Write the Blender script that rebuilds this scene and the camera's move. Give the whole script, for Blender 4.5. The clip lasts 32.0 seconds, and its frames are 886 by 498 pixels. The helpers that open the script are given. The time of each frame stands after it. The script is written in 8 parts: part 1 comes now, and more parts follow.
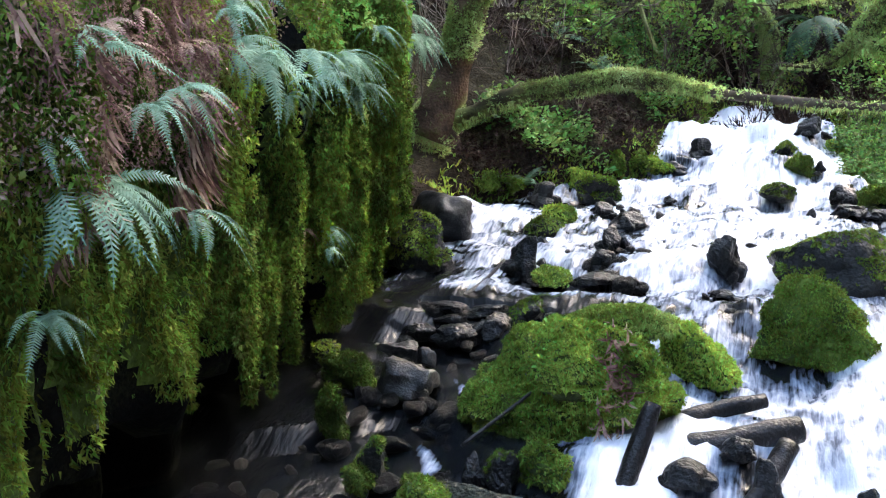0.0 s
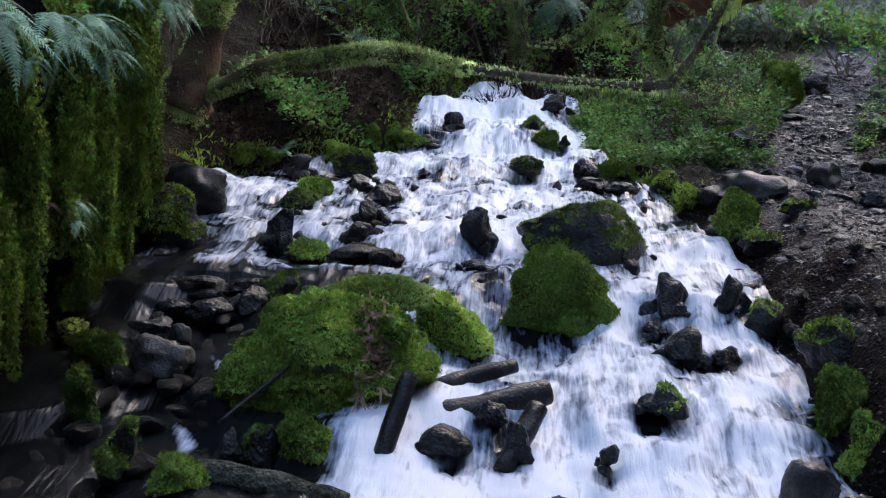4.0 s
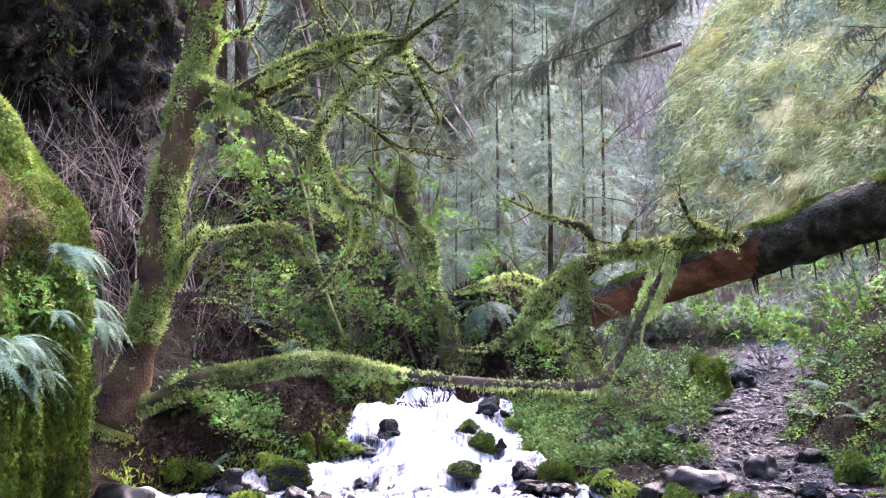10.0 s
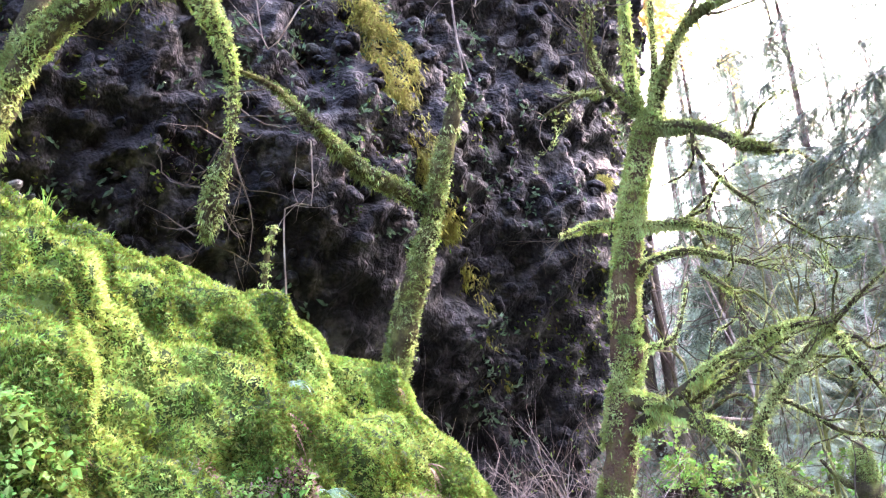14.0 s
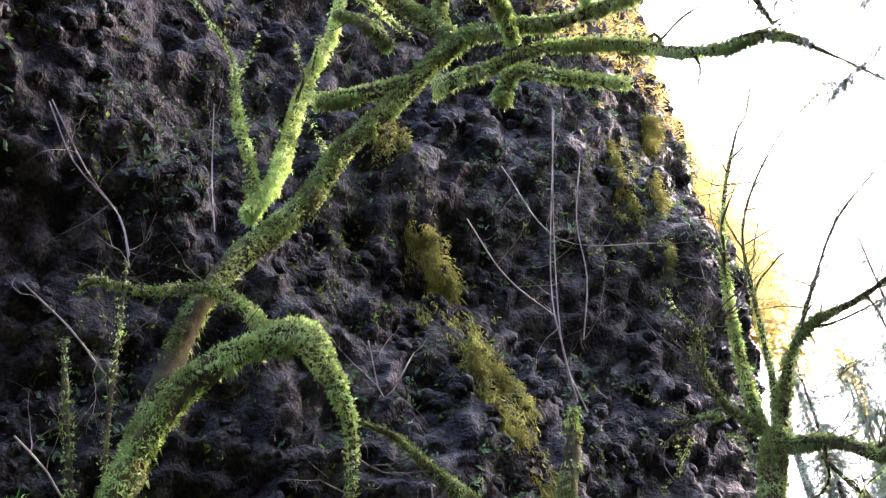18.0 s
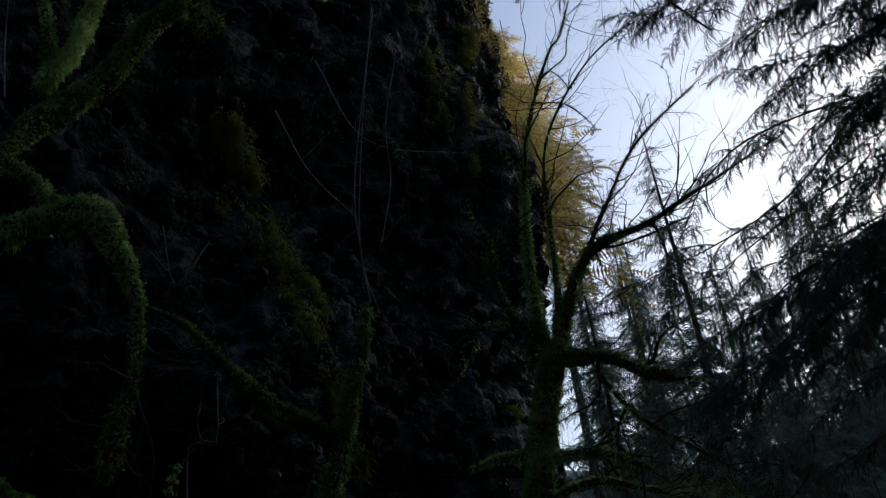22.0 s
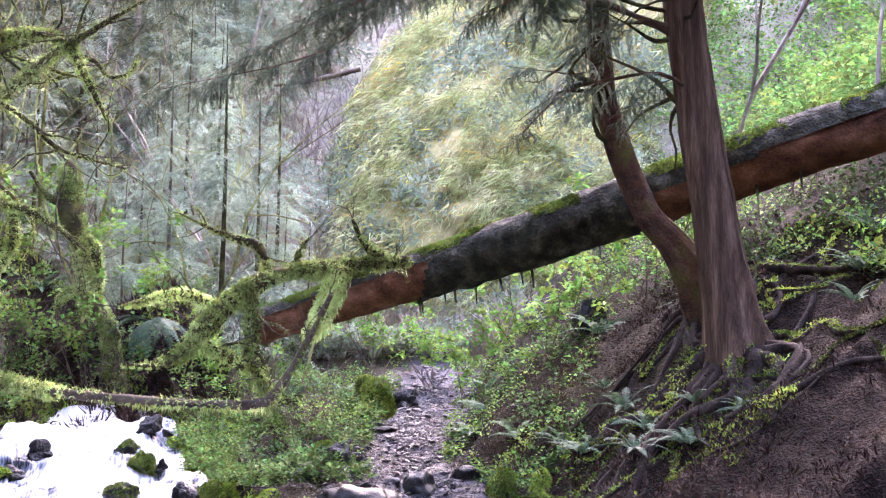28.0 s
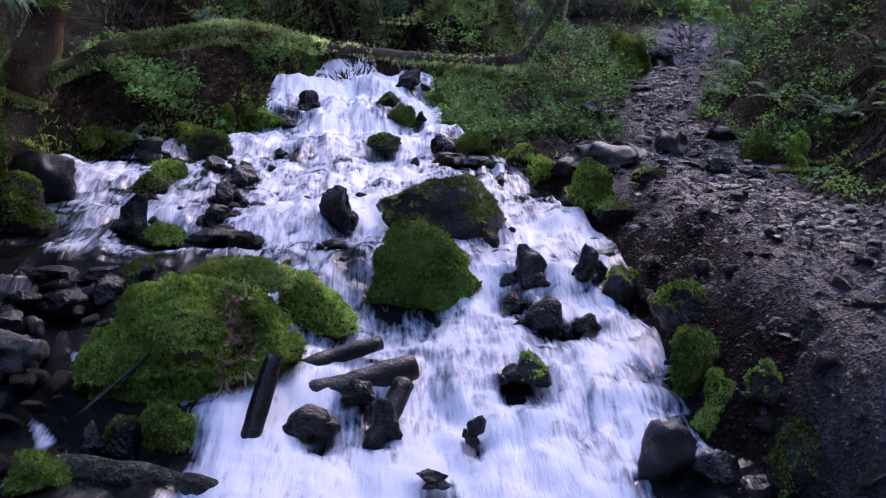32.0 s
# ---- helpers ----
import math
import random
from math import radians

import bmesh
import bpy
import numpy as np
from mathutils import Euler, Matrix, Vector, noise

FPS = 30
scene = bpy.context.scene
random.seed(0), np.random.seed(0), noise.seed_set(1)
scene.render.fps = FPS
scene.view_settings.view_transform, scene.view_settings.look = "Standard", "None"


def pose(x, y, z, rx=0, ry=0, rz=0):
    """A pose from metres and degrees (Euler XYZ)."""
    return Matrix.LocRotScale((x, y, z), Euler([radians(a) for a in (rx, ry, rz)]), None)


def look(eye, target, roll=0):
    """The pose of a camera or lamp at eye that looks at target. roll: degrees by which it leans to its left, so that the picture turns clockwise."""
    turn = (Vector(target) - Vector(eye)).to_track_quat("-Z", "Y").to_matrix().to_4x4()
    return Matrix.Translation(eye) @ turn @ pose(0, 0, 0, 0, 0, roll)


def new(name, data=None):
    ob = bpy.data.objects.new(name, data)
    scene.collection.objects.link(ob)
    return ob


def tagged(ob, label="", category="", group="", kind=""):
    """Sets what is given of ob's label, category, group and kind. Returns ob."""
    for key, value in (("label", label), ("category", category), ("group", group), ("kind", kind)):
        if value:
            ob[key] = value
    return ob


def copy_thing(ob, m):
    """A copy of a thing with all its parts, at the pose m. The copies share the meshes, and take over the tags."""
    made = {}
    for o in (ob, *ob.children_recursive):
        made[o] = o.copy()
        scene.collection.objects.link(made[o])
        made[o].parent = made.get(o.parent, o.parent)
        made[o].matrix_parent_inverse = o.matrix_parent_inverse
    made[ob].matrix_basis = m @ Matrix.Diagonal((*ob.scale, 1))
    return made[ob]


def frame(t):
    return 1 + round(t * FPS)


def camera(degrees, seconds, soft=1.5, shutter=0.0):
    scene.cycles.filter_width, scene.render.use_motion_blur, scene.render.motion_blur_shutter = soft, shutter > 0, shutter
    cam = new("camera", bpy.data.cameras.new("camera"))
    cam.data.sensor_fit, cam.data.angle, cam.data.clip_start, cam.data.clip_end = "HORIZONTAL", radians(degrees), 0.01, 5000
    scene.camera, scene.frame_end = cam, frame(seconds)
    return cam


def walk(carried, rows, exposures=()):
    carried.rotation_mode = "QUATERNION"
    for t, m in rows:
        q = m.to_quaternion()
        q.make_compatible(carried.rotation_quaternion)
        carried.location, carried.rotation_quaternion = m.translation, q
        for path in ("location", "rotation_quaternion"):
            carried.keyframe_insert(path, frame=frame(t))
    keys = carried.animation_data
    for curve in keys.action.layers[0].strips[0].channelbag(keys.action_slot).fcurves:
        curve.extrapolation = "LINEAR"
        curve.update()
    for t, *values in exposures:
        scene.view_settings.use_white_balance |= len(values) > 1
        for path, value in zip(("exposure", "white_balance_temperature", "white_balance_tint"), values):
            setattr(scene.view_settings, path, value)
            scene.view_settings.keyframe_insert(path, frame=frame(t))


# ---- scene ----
CAM_Z = 2.5
cam = camera(43, 32.0, soft=1.2)
walk(cam, [
    (0.0, pose(0, 0, CAM_Z, 80.00, 0.00, 17.00)),
    (0.5, pose(0, 0, CAM_Z, 80.04, 0.16, 14.52)),
    (1.0, pose(0, 0, CAM_Z, 79.94, -0.34, 12.11)),
    (1.5, pose(0, 0, CAM_Z, 79.74, -0.72, 10.15)),
    (2.0, pose(0, 0, CAM_Z, 79.22, -0.94, 8.16)),
    (2.5, pose(0, 0, CAM_Z, 78.61, -1.50, 6.22)),
    (4.5, pose(0, 0, CAM_Z, 79.02, -1.61, 4.45)),
    (5.0, pose(0, 0, CAM_Z, 80.77, -1.39, 3.86)),
    (5.5, pose(0, 0, CAM_Z, 82.86, -1.03, 3.40)),
    (6.0, pose(0, 0, CAM_Z, 84.72, -0.92, 3.05)),
    (6.5, pose(0, 0, CAM_Z, 86.66, -0.92, 2.78)),
    (7.0, pose(0, 0, CAM_Z, 88.46, -0.57, 2.83)),
    (7.5, pose(0, 0, CAM_Z, 89.82, -0.59, 2.89)),
    (8.0, pose(0, 0, CAM_Z, 90.96, -0.68, 2.72)),
    (8.5, pose(0, 0, CAM_Z, 91.73, -0.81, 1.91)),
    (9.0, pose(0, 0, CAM_Z, 92.22, -0.94, 0.85)),
    (9.5, pose(0, 0, CAM_Z, 93.06, -0.32, 0.38)),
    (10.0, pose(0, 0, CAM_Z, 94.32, 0.28, 1.33)),
    (10.5, pose(0, 0, CAM_Z, 95.55, 0.94, 2.59)),
    (11.0, pose(0, 0, CAM_Z, 96.71, 1.14, 4.42)),
    (11.5, pose(0, 0, CAM_Z, 98.22, 1.61, 8.36)),
    (12.0, pose(0, 0, CAM_Z, 100.06, 3.14, 13.52)),
    (12.5, pose(0, 0, CAM_Z, 103.58, 4.34, 18.04)),
    (13.0, pose(0, 0, CAM_Z, 107.00, 4.20, 20.93)),
    (13.5, pose(0, 0, CAM_Z, 109.11, 4.11, 22.53)),
    (14.0, pose(0, 0, CAM_Z, 110.99, 4.25, 24.30)),
    (14.5, pose(0, 0, CAM_Z, 113.23, 4.33, 26.09)),
    (16.5, pose(0, 0, CAM_Z, 123.38, 6.88, 31.60)),
    (17.0, pose(0, 0, CAM_Z, 125.13, 5.98, 32.56)),
    (17.5, pose(0, 0, CAM_Z, 126.94, 5.53, 32.82)),
    (18.0, pose(0, 0, CAM_Z, 128.75, 5.36, 31.70)),
    (18.5, pose(0, 0, CAM_Z, 130.19, 5.70, 30.18)),
    (19.0, pose(0, 0, CAM_Z, 132.38, 6.43, 29.25)),
    (19.5, pose(0, 0, CAM_Z, 135.61, 6.35, 28.55)),
    (20.0, pose(0, 0, CAM_Z, 137.88, 6.55, 27.44)),
    (20.5, pose(0, 0, CAM_Z, 137.40, 6.97, 26.86)),
    (21.0, pose(0, 0, CAM_Z, 134.47, 7.90, 26.33)),
    (21.5, pose(0, 0, CAM_Z, 127.14, 8.07, 24.47)),
    (22.0, pose(0, 0, CAM_Z, 122.41, 7.12, 20.55)),
    (22.5, pose(0, 0, CAM_Z, 118.74, 5.49, 15.85)),
    (23.0, pose(0, 0, CAM_Z, 115.52, 4.34, 10.75)),
    (23.5, pose(0, 0, CAM_Z, 113.11, 3.09, 5.59)),
    (24.0, pose(0, 0, CAM_Z, 110.75, 3.23, 1.73)),
    (24.5, pose(0, 0, CAM_Z, 107.66, 2.95, -0.22)),
    (25.0, pose(0, 0, CAM_Z, 104.98, 2.58, -2.31)),
    (25.5, pose(0, 0, CAM_Z, 102.99, 1.86, -4.45)),
    (26.0, pose(0, 0, CAM_Z, 101.04, 1.39, -7.06)),
    (26.5, pose(0, 0, CAM_Z, 99.28, 0.71, -9.09)),
    (28.5, pose(0, 0, CAM_Z, 93.58, -0.96, -16.05)),
    (29.0, pose(0, 0, CAM_Z, 91.14, -0.34, -14.09)),
    (29.5, pose(0, 0, CAM_Z, 88.61, -1.01, -12.37)),
    (30.0, pose(0, 0, CAM_Z, 86.38, -1.22, -10.27)),
    (30.5, pose(0, 0, CAM_Z, 84.45, -1.20, -8.48)),
    (31.0, pose(0, 0, CAM_Z, 82.40, -2.03, -6.49)),
    (31.5, pose(0, 0, CAM_Z, 80.34, -1.52, -4.26)),
    (32.0, pose(0, 0, CAM_Z, 77.81, -1.00, -2.60)),
], exposures=[
    (0.0, 4.66, 6300, 13), (1.0, 4.19, 6100, 15), (2.0, 3.67, 5900, 17), (2.5, 3.64, 5900, 17), (5.0, 3.53, 5900, 17), (6.0, 3.65, 5900, 19), (7.0, 3.95, 6000, 21), (8.0, 4.53, 6100, 27), (9.0, 4.93, 6300, 31), (10.0, 5.12, 6200, 39), (11.0, 5.43, 6100, 43),
    (12.0, 5.69, 6000, 42), (13.0, 5.82, 6000, 38), (14.5, 5.73, 6050, 38), (17.0, 5.11, 5900, 36), (18.0, 4.68, 5900, 32), (19.0, 3.28, 5700, 16), (20.0, 0.77, 5700, 17), (21.0, 0.27, 5500, 12), (22.0, -0.25, 5000, 10),
    (23.0, 0.33, 5300, 11), (24.0, 3.70, 5400, 24), (25.0, 4.50, 5800, 32), (26.0, 5.36, 6000, 38), (29.0, 5.38, 6350, 45), (30.0, 4.60, 5900, 41), (31.0, 4.05, 5700, 41), (32.0, 3.45, 5550, 38),
])

# ---- light ----
SUN_AZ, SUN_EL = 28.0, 21.0
world = bpy.data.worlds.new("sky")
scene.world = world
world.use_nodes = True
wn = world.node_tree
wn.nodes.clear()
sky = wn.nodes.new("ShaderNodeTexSky")
sky.sky_type, sky.sun_disc = "NISHITA", False
sky.sun_elevation, sky.sun_rotation = radians(SUN_EL), radians(SUN_AZ)
sky.air_density, sky.dust_density, sky.ozone_density = 1.2, 6.0, 1.0
sky_bg = wn.nodes.new("ShaderNodeBackground")
sky_bg.inputs["Strength"].default_value = 0.15
sky_out = wn.nodes.new("ShaderNodeOutputWorld")
wn.links.new(sky.outputs[0], sky_bg.inputs[0])
wn.links.new(sky_bg.outputs[0], sky_out.inputs[0])
sun = new("sun", bpy.data.lights.new("sun", "SUN"))
sun.data.energy, sun.data.angle, sun.data.color = 5.0, radians(0.6), (1.0, 0.8, 0.52)
sa, se = radians(SUN_AZ), radians(SUN_EL)
sun.matrix_world = look((0, 0, 40), (-math.sin(sa) * math.cos(se), -math.cos(sa) * math.cos(se), 40 - math.sin(se)))

# ---- materials ----


def mat(name, cols, scale=6.0, fine=60.0, rough=0.75, bump=0.3, leafy=0.0, vary=0.25, stretch=(1, 1, 1), spec=0.3, sheen=0.0, depth=0.02):
    """Procedural surface: colours mixed by a coarse and a fine noise, varied by piece, with fine relief."""
    m = bpy.data.materials.new(name)
    m.use_nodes = True
    nt = m.node_tree
    nodes, link = nt.nodes, nt.links.new
    bsdf, out = nodes["Principled BSDF"], nodes["Material Output"]
    tc = nodes.new("ShaderNodeTexCoord")
    mp = nodes.new("ShaderNodeMapping")
    mp.inputs["Scale"].default_value = stretch
    link(tc.outputs["Object"], mp.inputs[0])
    big, small = nodes.new("ShaderNodeTexNoise"), nodes.new("ShaderNodeTexNoise")
    for n, s, d in ((big, scale, 4), (small, fine, 3)):
        n.inputs["Scale"].default_value, n.inputs["Detail"].default_value = s, d
        link(mp.outputs[0], n.inputs["Vector"])
    mix = nodes.new("ShaderNodeMath")
    mix.operation = "MULTIPLY_ADD"
    link(small.outputs[0], mix.inputs[0])
    mix.inputs[1].default_value = 0.5
    half = nodes.new("ShaderNodeMath")
    half.operation = "MULTIPLY_ADD"
    link(big.outputs[0], half.inputs[0])
    half.inputs[1].default_value, half.inputs[2].default_value = 1.3, -0.4
    link(half.outputs[0], mix.inputs[2])
    ramp = nodes.new("ShaderNodeValToRGB")
    els = ramp.color_ramp.elements
    while len(els) < len(cols):
        els.new(0.5)
    for i, c in enumerate(cols):
        els[i].position = 0.2 + 0.6 * i / max(1, len(cols) - 1)
        els[i].color = (*c, 1)
    link(mix.outputs[0], ramp.inputs[0])
    hsv = nodes.new("ShaderNodeHueSaturation")
    geo, info = nodes.new("ShaderNodeNewGeometry"), nodes.new("ShaderNodeObjectInfo")
    add = nodes.new("ShaderNodeMath")
    link(geo.outputs["Random Per Island"], add.inputs[0])
    link(info.outputs["Random"], add.inputs[1])
    rng = nodes.new("ShaderNodeMapRange")
    link(add.outputs[0], rng.inputs[0])
    rng.inputs[2].default_value = 2.0
    rng.inputs[3].default_value, rng.inputs[4].default_value = 1 - vary, 1 + vary
    link(rng.outputs[0], hsv.inputs["Value"])
    hue = nodes.new("ShaderNodeMapRange")
    link(geo.outputs["Random Per Island"], hue.inputs[0])
    hue.inputs[3].default_value, hue.inputs[4].default_value = 0.5 - 0.06 * vary, 0.5 + 0.06 * vary
    link(hue.outputs[0], hsv.inputs["Hue"])
    link(ramp.outputs[0], hsv.inputs["Color"])
    link(hsv.outputs[0], bsdf.inputs["Base Color"])
    bsdf.inputs["Roughness"].default_value = rough
    bsdf.inputs["Specular IOR Level"].default_value = spec
    if sheen:
        bsdf.inputs["Sheen Weight"].default_value = sheen
    if bump:
        b = nodes.new("ShaderNodeBump")
        b.inputs["Strength"].default_value, b.inputs["Distance"].default_value = bump, depth
        link(mix.outputs[0], b.inputs["Height"])
        link(b.outputs[0], bsdf.inputs["Normal"])
    if leafy:
        tr, ms = nodes.new("ShaderNodeBsdfTranslucent"), nodes.new("ShaderNodeMixShader")
        ms.inputs[0].default_value = leafy
        link(hsv.outputs[0], tr.inputs[0])
        link(bsdf.outputs[0], ms.inputs[1])
        link(tr.outputs[0], ms.inputs[2])
        link(ms.outputs[0], out.inputs[0])
    return m


M_GRAVEL = mat("gravel", [(0.006, 0.0058, 0.0066), (0.02, 0.0195, 0.023), (0.05, 0.048, 0.056)], 9, 70, 0.34, 0.9, vary=0.7, spec=0.35)
M_ROCK = mat("wet_rock", [(0.004, 0.004, 0.004), (0.012, 0.012, 0.0115), (0.035, 0.033, 0.03)], 5, 40, 0.33, 1.0, spec=0.25, depth=0.04)
M_STONE = mat("grey_stone", [(0.009, 0.0085, 0.0075), (0.027, 0.0255, 0.0235), (0.068, 0.065, 0.06)], 7, 60, 0.45, 0.8)
M_CLIFF = mat("cliff_rock", [(0.003, 0.0027, 0.0024), (0.014, 0.0128, 0.0115), (0.08, 0.074, 0.066)], 2.6, 16, 0.6, 1.0, depth=0.12, spec=0.1)
M_MOSS_BED = mat("moss_bed", [(0.02, 0.03, 0.006), (0.066, 0.098, 0.016), (0.16, 0.215, 0.036)], 3, 45, 0.95, 1.0, sheen=0.2, spec=0.1)
M_MOSS = mat("moss", [(0.06, 0.088, 0.018), (0.22, 0.3, 0.056), (0.5, 0.58, 0.17)], 2.2, 30, 0.8, 0, 0.35, 0.9, spec=0.1)
M_MOSS_TREE = mat("tree_moss", [(0.14, 0.18, 0.05), (0.39, 0.48, 0.155), (0.68, 0.76, 0.34)], 2.2, 30, 0.8, 0, 0.35, 0.85, spec=0.1)
M_MOSS_DARK = mat("dark_moss", [(0.05, 0.075, 0.014), (0.2, 0.28, 0.045), (0.46, 0.55, 0.11)], 1.6, 30, 0.85, 0, 0.35, 0.95, spec=0.1)
M_MOSS_OLD = mat("old_moss", [(0.13, 0.12, 0.035), (0.26, 0.25, 0.06), (0.4, 0.38, 0.1)], 3, 30, 0.85, 0, 0.35, 0.5, spec=0.1)
M_FERN = mat("fern", [(0.1, 0.21, 0.12), (0.23, 0.39, 0.25), (0.44, 0.6, 0.42)], 3, 20, 0.6, 0, 0.3, 0.4, spec=0.25)
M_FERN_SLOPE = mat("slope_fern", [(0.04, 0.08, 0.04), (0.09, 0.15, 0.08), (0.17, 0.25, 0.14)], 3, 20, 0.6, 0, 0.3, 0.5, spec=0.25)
# darkened fern copy: shade above the fall put into the colour
M_FERN_SHADED = mat("shaded_fern", [(0.02, 0.045, 0.022), (0.045, 0.09, 0.045), (0.09, 0.16, 0.08)], 3, 20, 0.6, 0, 0.2, 0.5, spec=0.2)
M_FERN_DEAD = mat("dead_fern", [(0.12, 0.07, 0.052), (0.32, 0.2, 0.15), (0.54, 0.39, 0.31)], 4, 30, 0.8, 0, 0.25, 0.5, spec=0.1)
M_LEAF = mat("leaf", [(0.08, 0.16, 0.025), (0.18, 0.31, 0.055), (0.36, 0.5, 0.13)], 2, 20, 0.55, 0, 0.45, 0.8, spec=0.25)
M_LEAF_DARK = mat("ground_leaf", [(0.04, 0.08, 0.02), (0.12, 0.21, 0.05), (0.3, 0.43, 0.13)], 2, 20, 0.55, 0, 0.35, 0.85, spec=0.25)
M_LITTER = mat("leaf_litter", [(0.02, 0.012, 0.009), (0.052, 0.03, 0.022), (0.12, 0.074, 0.054)], 4, 30, 0.75, 0, 0.1, 0.6, spec=0.1)
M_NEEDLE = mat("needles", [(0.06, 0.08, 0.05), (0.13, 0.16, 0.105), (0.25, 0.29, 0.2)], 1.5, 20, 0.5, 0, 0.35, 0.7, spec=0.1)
# paler copy of the needles: distance haze put into the colour
M_NEEDLE_HAZED = mat("hazed_needles", [(0.14, 0.19, 0.12), (0.31, 0.38, 0.26), (0.56, 0.62, 0.46)], 1.0, 20, 0.6, 0, 0.45, 0.5, spec=0.1)
# gold of low sunlight put into the leaf colour; straw grass shares it
M_GOLD = mat("sun_gold_and_straw", [(0.4, 0.32, 0.1), (0.6, 0.46, 0.14), (0.78, 0.62, 0.22)], 1.0, 20, 0.6, 0, 0.5, 0.5, spec=0.1)
M_TWIG = mat("twig", [(0.05, 0.035, 0.025), (0.1, 0.08, 0.06), (0.16, 0.13, 0.1)], 4, 30, 0.8, 0.2, spec=0.1)
M_ROOT = mat("root_bark", [(0.01, 0.007, 0.0056), (0.032, 0.023, 0.018), (0.075, 0.056, 0.045)], 6, 50, 0.8, 1.0, stretch=(1, 1, 0.4), spec=0.1)
M_MOSSY_TWIG = mat("mossy_twig", [(0.09, 0.085, 0.04), (0.24, 0.24, 0.09), (0.46, 0.46, 0.2)], 3, 30, 0.85, 0.2, 0.25, 0.4, spec=0.1)
# paler canes: on far trees and brush this puts haze into the colour
M_CANE_PALE = mat("pale_twigs", [(0.14, 0.1, 0.08), (0.3, 0.24, 0.2), (0.46, 0.4, 0.33)], 4, 30, 0.7, 0.2, spec=0.1)
M_CANE = mat("bare_cane", [(0.045, 0.03, 0.023), (0.11, 0.08, 0.062), (0.24, 0.19, 0.15)], 4, 30, 0.7, 0.2, spec=0.1)
M_BARK_MOSS = mat("mossy_bark", [(0.03, 0.023, 0.014), (0.07, 0.06, 0.028), (0.15, 0.16, 0.05)], 5, 50, 0.95, 1.0, spec=0.1)
M_TRUNK = mat("maple_bark", [(0.035, 0.024, 0.016), (0.12, 0.07, 0.045), (0.13, 0.145, 0.04)], 3.2, 40, 0.9, 1.0, spec=0.1, depth=0.05)
M_BARK = mat("brown_bark", [(0.06, 0.035, 0.022), (0.13, 0.08, 0.05), (0.2, 0.13, 0.085)], 6, 50, 0.85, 1.0, stretch=(1, 1, 0.25), spec=0.1)
M_CEDAR = mat("cedar_bark", [(0.028, 0.017, 0.011), (0.1, 0.06, 0.039), (0.24, 0.16, 0.112)], 9, 70, 0.8, 1.0, stretch=(1, 1, 0.08), spec=0.1)
M_LOGBARK = mat("log_bark", [(0.02, 0.018, 0.013), (0.06, 0.06, 0.042), (0.16, 0.155, 0.12)], 5, 30, 0.85, 1.0, depth=0.14, spec=0.1)
M_REDWOOD = mat("red_heartwood", [(0.05, 0.02, 0.012), (0.16, 0.066, 0.036), (0.3, 0.15, 0.09)], 3, 30, 0.75, 1.0, stretch=(1, 1, 1.6), depth=0.06, spec=0.1)
M_WETLOG = mat("wet_log", [(0.004, 0.0034, 0.003), (0.012, 0.01, 0.009), (0.036, 0.031, 0.028)], 5, 50, 0.4, 1.0, spec=0.3)
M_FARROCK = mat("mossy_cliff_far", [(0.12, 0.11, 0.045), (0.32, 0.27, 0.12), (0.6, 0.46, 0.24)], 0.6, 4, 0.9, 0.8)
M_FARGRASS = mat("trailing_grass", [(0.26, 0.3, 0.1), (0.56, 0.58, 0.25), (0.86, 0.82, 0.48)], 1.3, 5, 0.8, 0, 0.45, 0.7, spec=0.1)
# wet rock made near black: shade of hollow and folds put into the colour
M_BANK_SHADE = mat("wet_bank_rock_shade", [(0.002, 0.002, 0.0015), (0.006, 0.0055, 0.004), (0.022, 0.022, 0.009)], 3, 40, 0.9, 1.0, spec=0.1)


